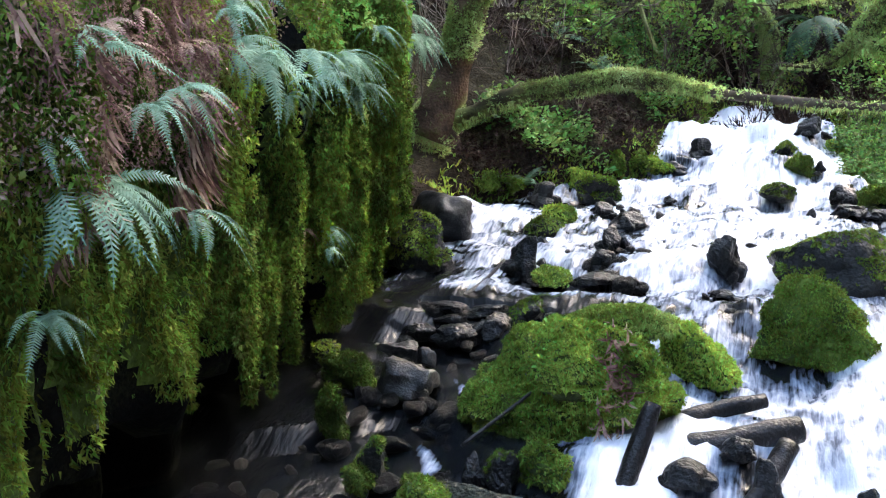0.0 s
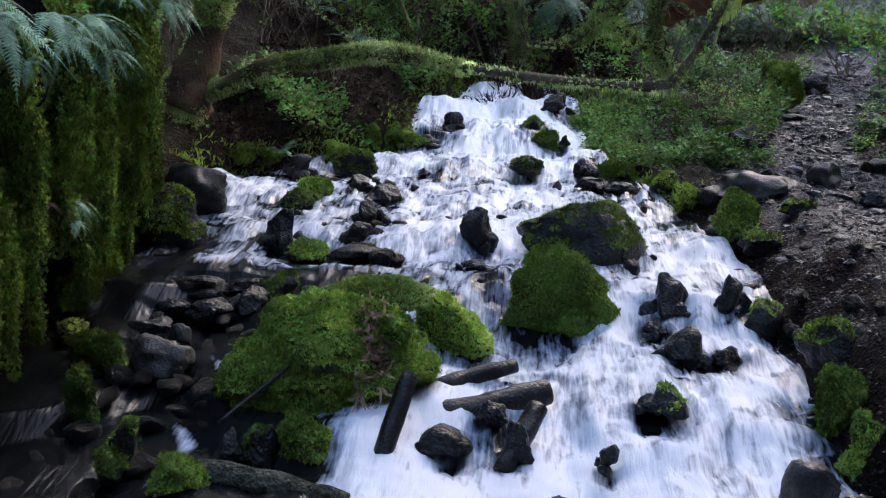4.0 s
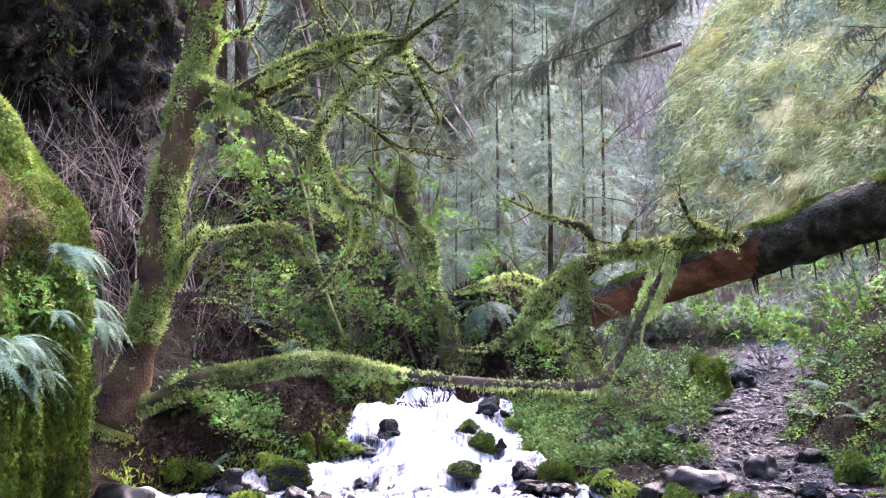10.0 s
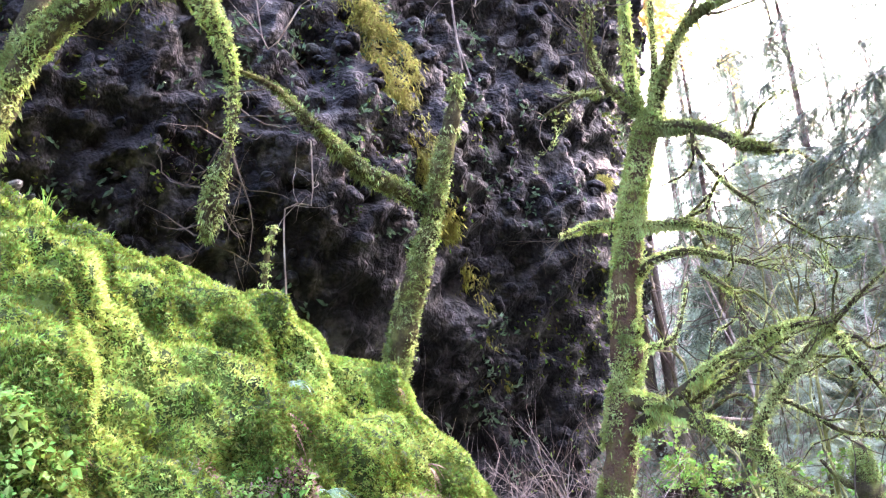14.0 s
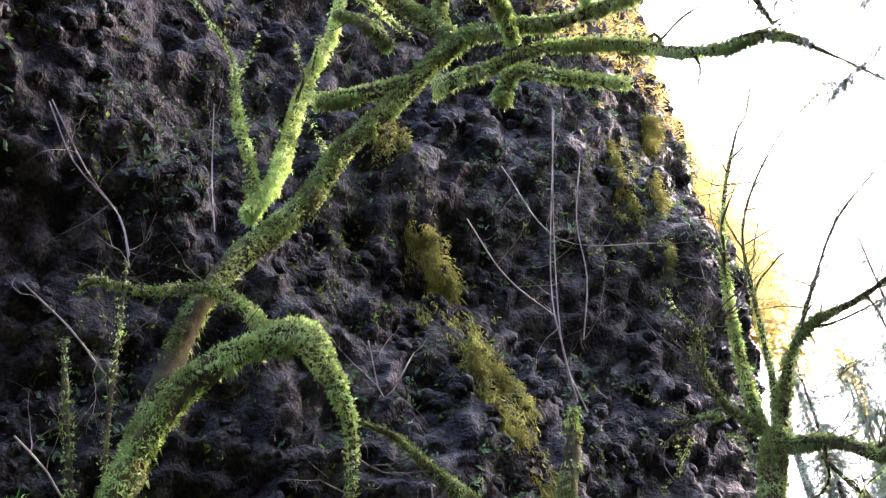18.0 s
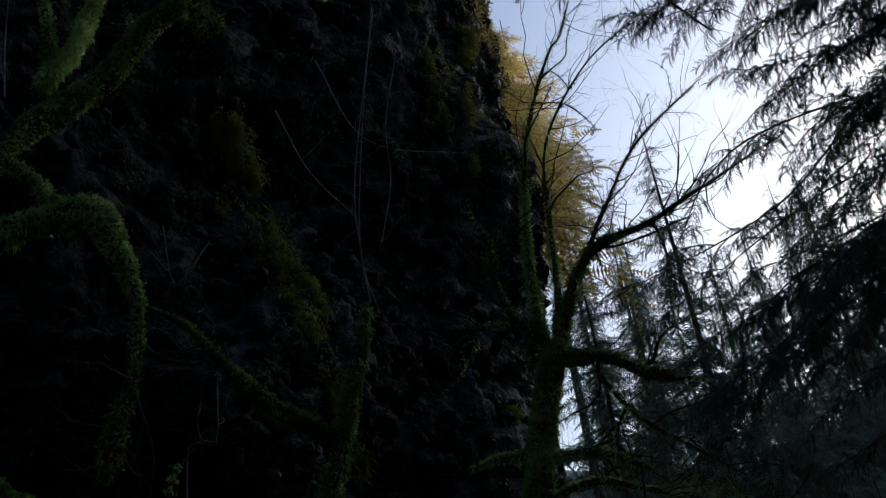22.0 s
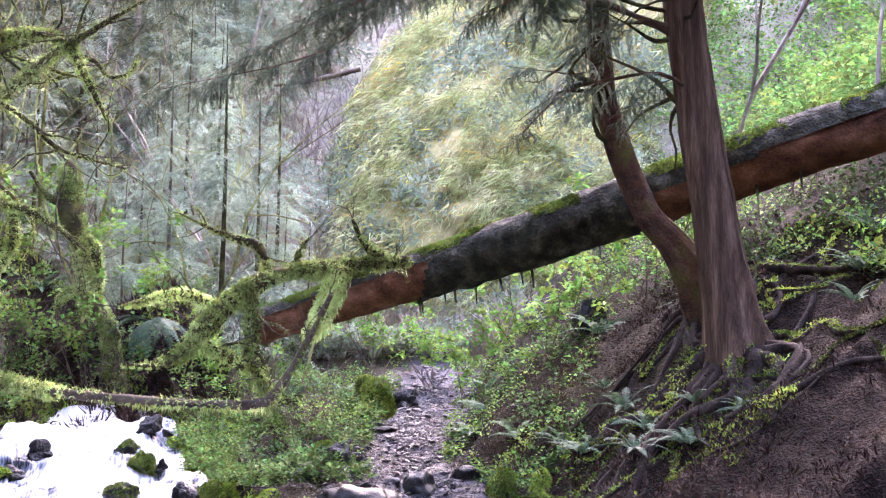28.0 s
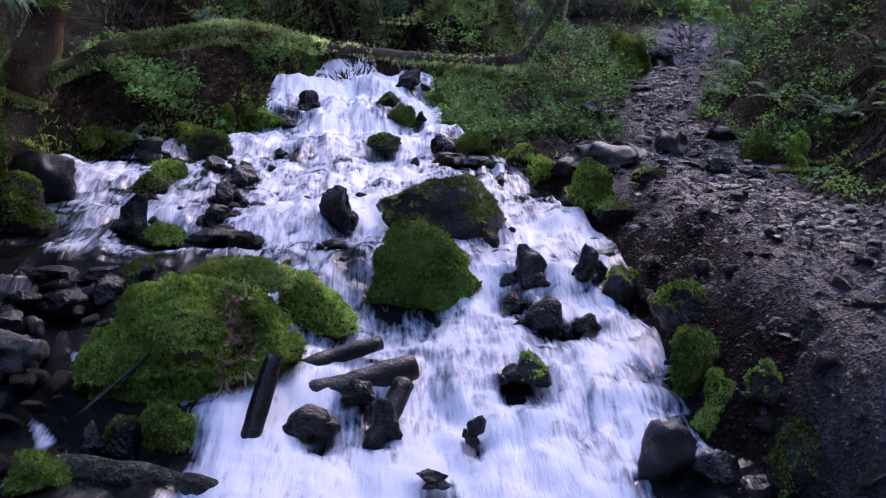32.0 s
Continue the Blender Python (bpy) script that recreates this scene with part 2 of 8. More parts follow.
def water_mat():
    """White water: dark clear film and bright foam, drawn out along the flow."""
    m = bpy.data.materials.new("white_water")
    m.use_nodes = True
    nt = m.node_tree
    nodes, link = nt.nodes, nt.links.new
    bsdf = nodes["Principled BSDF"]
    at = nodes.new("ShaderNodeAttribute")
    at.attribute_name = "foam"
    tc = nodes.new("ShaderNodeTexCoord")
    mp = nodes.new("ShaderNodeMapping")
    mp.inputs["Scale"].default_value = (1.5, 0.8, 0.8)
    link(tc.outputs["Object"], mp.inputs[0])
    streak = nodes.new("ShaderNodeMapping")
    streak.inputs["Scale"].default_value = (2.6, 0.32, 0.5)
    link(tc.outputs["Object"], streak.inputs[0])
    n1, n2 = nodes.new("ShaderNodeTexNoise"), nodes.new("ShaderNodeTexNoise")
    n1.inputs["Scale"].default_value, n1.inputs["Detail"].default_value = 3.4, 7
    n1.inputs["Distortion"].default_value = 0.9
    n2.inputs["Scale"].default_value, n2.inputs["Detail"].default_value = 13.0, 6
    n2.inputs["Distortion"].default_value = 0.35
    link(mp.outputs[0], n1.inputs["Vector"])
    link(streak.outputs[0], n2.inputs["Vector"])
    a = nodes.new("ShaderNodeMath")
    a.operation = "MULTIPLY_ADD"
    link(n2.outputs[0], a.inputs[0])
    a.inputs[1].default_value = 0.62
    link(n1.outputs[0], a.inputs[2])
    b = nodes.new("ShaderNodeMath")
    link(a.outputs[0], b.inputs[0])
    link(at.outputs["Fac"], b.inputs[1])
    r = nodes.new("ShaderNodeMapRange")
    r.inputs[1].default_value, r.inputs[2].default_value = 1.12, 1.52
    link(b.outputs[0], r.inputs[0])
    ramp = nodes.new("ShaderNodeValToRGB")
    e = ramp.color_ramp.elements
    e.new(0.5)
    e[0].color, e[1].color, e[2].color = (0.008, 0.009, 0.01, 1), (0.22, 0.25, 0.31, 1), (0.66, 0.68, 0.72, 1)
    link(r.outputs[0], ramp.inputs[0])
    link(ramp.outputs[0], bsdf.inputs["Base Color"])
    rr = nodes.new("ShaderNodeMapRange")
    link(r.outputs[0], rr.inputs[0])
    rr.inputs[3].default_value, rr.inputs[4].default_value = 0.06, 0.55
    link(rr.outputs[0], bsdf.inputs["Roughness"])
    bsdf.inputs["IOR"].default_value = 1.33
    bsdf.inputs["Specular IOR Level"].default_value = 0.3
    bp = nodes.new("ShaderNodeBump")
    bp.inputs["Strength"].default_value, bp.inputs["Distance"].default_value = 0.35, 0.05
    link(a.outputs[0], bp.inputs["Height"])
    link(bp.outputs[0], bsdf.inputs["Normal"])
    return m


M_WATER = water_mat()

# ---- mesh tools ----


def hash3(i):
    i = i.astype(np.int64)
    h = i[..., 0] * 374761393 + i[..., 1] * 668265263 + i[..., 2] * 2147483647
    h = (h ^ (h >> 13)) * 1274126177
    return ((h ^ (h >> 16)) & 0xFFFFFF) / float(0xFFFFFF)


def vnoise(p):
    """Smooth value noise in -1..1 at points (N, 3)."""
    p = np.asarray(p, float)
    i = np.floor(p)
    f = p - i
    f = f * f * (3 - 2 * f)
    v = 0
    for dx in (0, 1):
        for dy in (0, 1):
            for dz in (0, 1):
                w = (f[..., 0] if dx else 1 - f[..., 0]) * (f[..., 1] if dy else 1 - f[..., 1]) * (f[..., 2] if dz else 1 - f[..., 2])
                v = v + w * hash3(i + (dx, dy, dz))
    return v * 2 - 1


def fbm(p, octaves=4, gain=0.5):
    p, v, a = np.asarray(p, float), 0, 1.0
    for k in range(octaves):
        v = v + a * vnoise(p * 2.0 ** k + 17.3 * k)
        a *= gain
    return v


def link_mesh(name, verts, faces, material, parent=None, label="", smooth=True):
    me = bpy.data.meshes.new(name)
    me.from_pydata(np.asarray(verts).tolist(), [], [list(f) for f in faces] if not isinstance(faces, np.ndarray) else faces.tolist())
    if smooth:
        me.polygons.foreach_set("use_smooth", [True] * len(me.polygons))
    me.materials.append(material)
    me.update()
    ob = new(name, me)
    if parent is not None:
        ob.parent = parent
        ob.matrix_parent_inverse = parent.matrix_basis.inverted()
    if label:
        ob["label"] = label
    return ob


def thing(name, label, category, group="", at=(0, 0, 0), kind=""):
    ob = new(name)
    ob.empty_display_size = 0.1
    ob.location = at
    ob.matrix_basis = Matrix.Translation(at)
    return tagged(ob, label, category, group, kind)


def grid_faces(nu, nv, wrap=False):
    a = np.arange(nu * nv).reshape(nu, nv)
    if wrap:
        a = np.vstack([a, a[:1]])
    return np.stack([a[:-1, :-1], a[1:, :-1], a[1:, 1:], a[:-1, 1:]], -1).reshape(-1, 4)


def frames(normals, spin):
    """Rotation matrices whose z is the normal, turned by spin about it."""
    n = normals / (np.linalg.norm(normals, axis=1)[:, None] + 1e-9)
    ref = np.where(np.abs(n[:, 2:3]) > 0.95, np.array([[1.0, 0, 0]]), np.array([[0, 0, 1.0]]))
    x = np.cross(ref, n)
    x /= np.linalg.norm(x, axis=1)[:, None]
    y = np.cross(n, x)
    c, s = np.cos(spin)[:, None], np.sin(spin)[:, None]
    return np.stack([c * x + s * y, -s * x + c * y, n], 2)


def scatter(tmpl, pos, rot, scale):
    """Copies of a template (verts, faces) at poses: one set of verts and faces."""
    tv, tf = tmpl
    tv, tf = np.asarray(tv, float), np.asarray(tf)
    n = len(pos)
    sc = np.asarray(scale, float)
    sc = sc[:, None, None] if sc.ndim == 1 else sc[:, None, :]
    v = np.einsum("nij,nkj->nki", rot, tv[None] * sc) + pos[:, None]
    f = tf[None] + (np.arange(n) * len(tv))[:, None, None]
    return v.reshape(-1, 3), f.reshape(-1, tf.shape[1])


def join(pieces):
    vs, fs, o = [], [], 0
    for v, f in pieces:
        vs.append(np.asarray(v))
        fs.append(np.asarray(f) + o)
        o += len(v)
    return np.vstack(vs), np.vstack(fs)


def blades(count, length, width, lean, seed):
    """A tuft of bent pointed blades along z, as triangles."""
    r = np.random.default_rng(seed)
    v, f = [], []
    for k in range(count):
        a = r.uniform(0, 2 * math.pi)
        d = np.array([math.cos(a), math.sin(a), 0])
        s = np.array([-d[1], d[0], 0])
        b = d * r.uniform(0, 0.25) * length
        le, ln = length * r.uniform(0.6, 1.1), lean * r.uniform(0.5, 1.4)
        mid = b + d * ln * le * 0.4 + np.array([0, 0, le * 0.6])
        tip = b + d * ln * le + np.array([0, 0, le * r.uniform(0.7, 1.0)])
        o = len(v)
        v += [b - s * width * 0.5, b + s * width * 0.5, mid + s * width * 0.45, mid - s * width * 0.45, tip]
        f += [(o, o + 1, o + 2), (o, o + 2, o + 3), (o + 3, o + 2, o + 4)]
    return np.array(v), np.array(f)


def spikes(count, length, width, lean, seed):
    """A tuft of fine pointed moss leaves along z, one triangle each."""
    r = np.random.default_rng(seed)
    v, f = [], []
    for k in range(count):
        a, q = r.uniform(0, 2 * math.pi), r.uniform(0, 2 * math.pi)
        d, s = np.array([math.cos(a), math.sin(a), 0]), np.array([math.cos(q), math.sin(q), 0]) * width * 0.5
        b = np.append(r.normal(0, 0.35, 2) * length, r.uniform(-0.1, 0.25) * length)
        tip = b + d * lean * length * r.uniform(0.4, 1.4) + np.array([0, 0, length * r.uniform(0.6, 1.1)])
        o = len(v)
        v += [b - s, b + s, tip]
        f += [(o, o + 1, o + 2)]
    return np.array(v), np.array(f)


def leaf_sprig(count, size, spread, seed, wide=0.6):
    """A small sprig of folded leaves round a point."""
    r = np.random.default_rng(seed)
    v, f = [], []
    for k in range(count):
        a, el = r.uniform(0, 2 * math.pi), r.uniform(-0.2, 0.8)
        d = np.array([math.cos(a) * math.cos(el), math.sin(a) * math.cos(el), math.sin(el)])
        s = np.array([-math.sin(a), math.cos(a), r.uniform(-0.4, 0.4)])
        b = d * spread * r.uniform(0.1, 1.0) + np.array([0, 0, r.uniform(-0.5, 0.5) * spread])
        le = size * r.uniform(0.6, 1.2)
        up = np.array([0, 0, 0.12 * le])
        o = len(v)
        v += [b, b + d * le * 0.5 + s * le * wide * 0.5 + up, b + d * le - up, b + d * le * 0.5 - s * le * wide * 0.5 + up]
        f += [(o, o + 1, o + 2), (o, o + 2, o + 3)]
    return np.array(v), np.array(f)


def frond(length, pairs, wide, droop, seed, curl=0.0, fat=0.82, spare=False):
    """A fern frond along +x, arching down: a stem and pinnae on both sides."""
    r = np.random.default_rng(seed)
    v, f = [], []

    def at(u):
        return np.array([length * (u - 0.18 * droop * u * u), length * curl * u * u, length * (0.25 * u - droop * 0.6 * u * u)])
    for k in range(pairs):
        u = 0.08 + 0.92 * k / pairs
        p, q = at(u), at(min(1, u + 0.02))
        t = q - p
        t /= np.linalg.norm(t)
        side = np.cross((0, 0, 1.0), t)
        side /= np.linalg.norm(side)
        le = wide * length * (math.sin(math.pi * min(1, u * 0.82 + 0.2)) ** 0.7 + 0.02) * r.uniform(0.88, 1.1)
        pw = length / pairs * fat
        for sgn in (-1, 1):
            d = side * sgn * 0.93 + t * 0.3 + np.array([0, 0, -0.22 + r.uniform(-0.12, 0.12)])
            o = len(v)
            if spare:
                v += [p - t * pw * 0.5, p + t * pw * 0.5, p + d * le]
                f += [(o, o + 1, o + 2)]
                continue
            v += [p - t * pw * 0.45, p + t * pw * 0.45, p + d * le * 0.6 + t * pw * 0.35, p + d * le, p + d * le * 0.6 - t * pw * 0.3]
            f += [(o, o + 1, o + 2), (o, o + 2, o + 4), (o + 4, o + 2, o + 3)]
    n_ = 2 if spare else 6
    for k in range(n_):
        p, q = at(k / n_), at((k + 1) / n_)
        w = np.array([0, 0.006, 0])
        o = len(v)
        v += [p - w, p + w, q + w, q - w]
        f += [(o, o + 1, o + 2), (o, o + 2, o + 3)]
    return np.array(v), np.array(f)


def spline(points, step):
    """Points along a smooth curve through (x, y, z, r) rows."""
    P = np.array(points, float)
    P = np.vstack([2 * P[0] - P[1], P, 2 * P[-1] - P[-2]])
    out = []
    for i in range(1, len(P) - 2):
        n = max(2, int(np.linalg.norm(P[i + 1, :3] - P[i, :3]) / step))
        u = np.linspace(0, 1, n, endpoint=False)[:, None]
        a, b, c, d = P[i - 1], P[i], P[i + 1], P[i + 2]
        out.append(0.5 * (2 * b + (c - a) * u + (2 * a - 5 * b + 4 * c - d) * u ** 2 + (3 * b - a - 3 * c + d) * u ** 3))
    out.append(P[-2][None])
    out = np.vstack(out)
    out[:, 3] = np.maximum(out[:, 3], 0.002)
    return out


def tube(points, step=0.08, sides=10, rough=0.12, freq=5.0, ends=True):
    """A knobbly tapered limb through (x, y, z, r) rows."""
    C = spline(points, step)
    c, r = C[:, :3], C[:, 3]
    t = np.gradient(c, axis=0)
    t /= np.linalg.norm(t, axis=1)[:, None] + 1e-9
    ref = np.where(np.abs(t[:, 2:3]) > 0.9, np.array([[1.0, 0, 0]]), np.array([[0, 0, 1.0]]))
    s = np.cross(t, ref)
    s /= np.linalg.norm(s, axis=1)[:, None] + 1e-9
    b = np.cross(s, t)
    a = np.linspace(0, 2 * math.pi, sides, endpoint=False)
    ring = np.cos(a)[None, :, None] * s[:, None] + np.sin(a)[None, :, None] * b[:, None]
    v = c[:, None] + ring * r[:, None, None]
    k = 1 + rough * fbm(v.reshape(-1, 3) * freq, 3).reshape(len(c), sides)
    v = c[:, None] + ring * (r[:, None] * k)[:, :, None]
    n = len(c)
    f = grid_faces(sides, n, True)
    v = v.transpose(1, 0, 2).reshape(-1, 3)
    f = [tuple(q) for q in f]
    if ends:
        f.append(tuple(i * n for i in range(sides))[::-1])
        f.append(tuple(i * n + n - 1 for i in range(sides)))
    return v, f, (c, r, ring)

# ---- boulders: x, y, base, half width, half height, cover ----
BOULDERS_UPPER = [
    (-0.54, 7.7, 0.17, 0.29, 0.26, 'm'), (0.24, 8.42, 0.22, 0.42, 0.36, 'm'), (0.44, 9.95, 0.5, 0.56, 0.29, 'h'), (-0.47, 9.77, 0.58, 0.18, 0.24, 'b'),
    (-2.17, 9.59, 0.55, 0.22, 0.22, 'b'), (-3.13, 10.45, 0.67, 0.39, 0.26, 'g'), (-3.16, 9.64, 0.55, 0.34, 0.27, 'h'), (-2.23, 11.39, 0.75, 0.17, 0.10, 'm'),
    (-2.27, 10.90, 0.69, 0.19, 0.10, 'h'), (-2.08, 12.63, 0.83, 0.30, 0.16, 'h'), (-2.31, 13.04, 0.93, 0.17, 0.11, 'm'), (-2.59, 12.33, 0.82, 0.16, 0.15, 'b'),
    (-1.50, 10.33, 0.67, 0.16, 0.15, 'b'), (-1.49, 11.29, 0.73, 0.18, 0.11, 'b'), (-1.83, 11.73, 0.79, 0.15, 0.09, 'b'), (-1.50, 9.80, 0.60, 0.12, 0.11, 'b'),
    (-1.86, 9.28, 0.53, 0.17, 0.08, 'm'), (-1.44, 9.30, 0.54, 0.26, 0.08, 'b'), (-1.19, 9.28, 0.53, 0.10, 0.07, 'b'), (-1.06, 14.55, 1.20, 0.15, 0.14, 'b'),
    (-1.31, 14.11, 1.00, 0.18, 0.10, 'b'), (-0.02, 14.54, 1.18, 0.17, 0.12, 'h'), (0.15, 14.17, 1.02, 0.18, 0.15, 'm'), (0.29, 15.50, 1.39, 0.18, 0.17, 'b'),
    (-0.03, 12.90, 0.88, 0.23, 0.10, 'h'), (0.64, 12.83, 0.88, 0.15, 0.11, 'b'), (1.03, 12.79, 0.86, 0.18, 0.10, 'm'), (0.67, 12.30, 0.82, 0.17, 0.06, 'b'),
    (0.99, 12.23, 0.82, 0.12, 0.05, 'b'), (0.38, 14.18, 1.05, 0.08, 0.10, 'b'), (-1.22, 12.55, 0.83, 0.09, 0.06, 'b'), (-1.62, 14.06, 1.02, 0.32, 0.10, 'm'),
    (-1.96, 13.66, 1.04, 0.14, 0.14, 'm'), (-2.98, 12.57, 0.90, 0.19, 0.10, 'm'), (-3.26, 12.35, 0.95, 0.19, 0.11, 'm'), (-1.74, 13.84, 1.04, 0.15, 0.15, 'm'),
    (1.06, 8.44, 0.41, 0.17, 0.19, 'b'), (0.94, 8.15, 0.29, 0.10, 0.07, 'b'), (1.08, 7.65, 0.25, 0.17, 0.17, 'b'), (1.24, 7.59, 0.25, 0.08, 0.06, 'b'),
]
BOULDERS_LOWER = [
    (0.79, 6.78, 0.18, 0.08, 0.07, 'b'), (-1.23, 6.04, 0.03, 0.15, 0.14, 'm'), (-2.69, 6.37, 0.06, 0.09, 0.19, 'm'), (-2.87, 7.08, 0.20, 0.17, 0.12, 'm'),
    (-3.22, 7.49, 0.24, 0.12, 0.07, 'h'), (-2.41, 7.12, 0.20, 0.20, 0.12, 'g'), (-2.64, 7.58, 0.24, 0.18, 0.08, 'g'), (-2.44, 7.54, 0.25, 0.08, 0.07, 'g'),
    (-2.24, 5.91, 0.01, 0.09, 0.14, 'h'), (-2.28, 5.72, 0.00, 0.09, 0.08, 'm'), (-1.65, 5.99, 0.03, 0.09, 0.12, 'b'), (-1.48, 5.98, 0.02, 0.11, 0.12, 'h'),
    (-2.67, 8.07, 0.28, 0.17, 0.09, 'b'), (-2.35, 8.06, 0.28, 0.19, 0.10, 'b'), (-2.09, 8.23, 0.31, 0.19, 0.12, 'b'), (-1.86, 8.41, 0.40, 0.15, 0.10, 'h'),
    (-2.52, 8.46, 0.40, 0.24, 0.07, 'b'), (-2.15, 8.49, 0.43, 0.20, 0.06, 'b'), (-0.43, 6.24, 0.04, 0.16, 0.11, 'b'), (-0.17, 6.57, 0.13, 0.12, 0.08, 'b'),
    (-0.02, 6.22, 0.04, 0.09, 0.14, 'b'), (-0.44, 9.13, 0.53, 0.14, 0.05, 'b'), (-0.35, 8.62, 0.50, 0.07, 0.05, 'b'), (1.92, 6.68, 0.14, 0.19, 0.22, 'm'),
    (1.98, 6.29, 0.17, 0.09, 0.13, 'm'), (2.15, 6.01, 0.29, 0.17, 0.16, 'h'), (1.92, 6.29, 0.06, 0.09, 0.06, 'm'), (1.53, 5.68, -0.01, 0.16, 0.19, 'g'),
    (1.80, 5.62, -0.02, 0.16, 0.13, 'b'), (2.15, 5.39, 0.10, 0.17, 0.17, 'h'), (0.88, 6.79, 0.18, 0.14, 0.09, 'h'), (0.51, 6.14, 0.04, 0.07, 0.10, 'b'),
    (0.24, 5.63, -0.00, 0.09, 0.05, 'b'), (1.56, 8.47, 0.45, 0.13, 0.18, 'b'), (1.79, 8.28, 0.35, 0.12, 0.13, 'h'), (1.39, 7.62, 0.25, 0.12, 0.09, 'b'),
]
BOULDERS_BANK = [
    (1.59, 7.71, 0.26, 0.09, 0.05, 'b'), (-1.85, 5.64, -0.01, 0.16, 0.09, 'm'), (1.88, 10.48, 0.66, 0.22, 0.25, 'm'), (2.03, 9.98, 0.61, 0.20, 0.10, 'h'),
    (1.61, 11.52, 0.79, 0.13, 0.11, 'm'), (1.42, 12.21, 0.78, 0.16, 0.14, 'h'), (1.81, 11.48, 0.83, 0.17, 0.11, 'b'), (2.29, 11.62, 0.87, 0.44, 0.15, 'g'),
    (3.10, 12.04, 0.97, 0.22, 0.14, 'g'), (2.53, 11.76, 1.02, 0.15, 0.07, 'b'), (1.73, 8.21, 0.31, 0.13, 0.15, 'h'), (1.97, 7.26, 0.37, 0.20, 0.19, 'h'),
    (3.63, 17.04, 1.52, 0.28, 0.32, 'm'), (4.37, 18.29, 1.60, 0.23, 0.19, 'b'), (3.49, 16.18, 1.37, 0.25, 0.08, 'b'), (2.38, 14.21, 1.12, 0.22, 0.14, 'h'),
    (1.99, 13.32, 0.99, 0.15, 0.10, 'b'), (2.72, 14.28, 1.10, 0.16, 0.09, 'b'), (1.50, 13.83, 0.97, 0.15, 0.10, 'b'), (0.55, 12.85, 0.88, 0.13, 0.12, 'b'),
    (0.92, 12.83, 0.87, 0.17, 0.11, 'm'), (0.63, 12.30, 0.82, 0.16, 0.07, 'b'), (0.93, 12.18, 0.81, 0.13, 0.06, 'b'), (3.09, 12.41, 1.00, 0.19, 0.09, 'b'),
    (2.46, 10.49, 0.91, 0.16, 0.06, 'h'), (3.99, 10.80, 0.92, 0.11, 0.13, 'm'), (3.73, 12.54, 1.06, 0.16, 0.11, 'b'), (4.51, 18.50, 1.61, 0.24, 0.23, 'b'),
    (3.70, 17.86, 1.57, 0.27, 0.31, 'm'), (2.49, 13.74, 1.15, 0.17, 0.16, 'b'), (2.38, 14.36, 1.15, 0.16, 0.12, 'h'), (3.20, 10.74, 0.97, 0.11, 0.09, 'b'),
    (3.77, 11.38, 1.00, 0.18, 0.17, 'm'), (6.88, 16.36, 2.85, 0.31, 0.30, 'h'), (4.14, 11.20, 1.01, 0.13, 0.17, 'm'),
]

# ---- the lie of the land ----


def ease(a, b, x):
    t = np.clip((x - a) / (b - a), 0, 1)
    return t * t * (3 - 2 * t)


def stream_z(y):
    return np.interp(y, [-20, 0, 5.0, 6.3, 6.6, 8.1, 8.5, 9.6, 9.9, 11.0, 11.4, 12.6, 13.0, 14.0, 14.5, 15.2, 15.6, 16.3, 16.8, 20, 40],
                     [-1.2, -0.35, -0.05, 0.06, 0.17, 0.3, 0.5, 0.56, 0.66, 0.7, 0.78, 0.84, 0.95, 1.0, 1.22, 1.28, 1.5, 1.55, 1.7, 1.85, 3.5])


def stream_left(y):
    return np.interp(y, [-10, 4, 6.2, 7.4, 8.6, 10.5, 12, 12.8, 13.8, 16, 18, 40], [-3.7, -3.7, -3.7, -3.7, -3.6, -3.4, -3.3, -2.5, -1.5, -1.05, -0.7, -0.3])


def stream_right(y):
    return np.interp(y, [-10, 4, 6.3, 7.2, 9.8, 12, 13.2, 14.8, 17, 20, 40], [4, 2.2, 1.75, 1.8, 1.75, 1.25, 0.75, 0.52, 0.38, 0.2, 0.2])


def trail_x(y):
    return np.interp(y, [-10, 0, 5, 8, 10, 14, 18, 24, 32, 60], [0.5, 2.0, 3.15, 3.3, 3.25, 3.3, 4.6, 6.6, 8.5, 12])


def trail_z(y):
    return np.interp(y, [-10, 0, 5, 8, 10, 14, 18, 24, 32, 60], [0.9, 0.9, 0.85, 0.9, 0.95, 1.05, 1.6, 2.5, 3.6, 9])


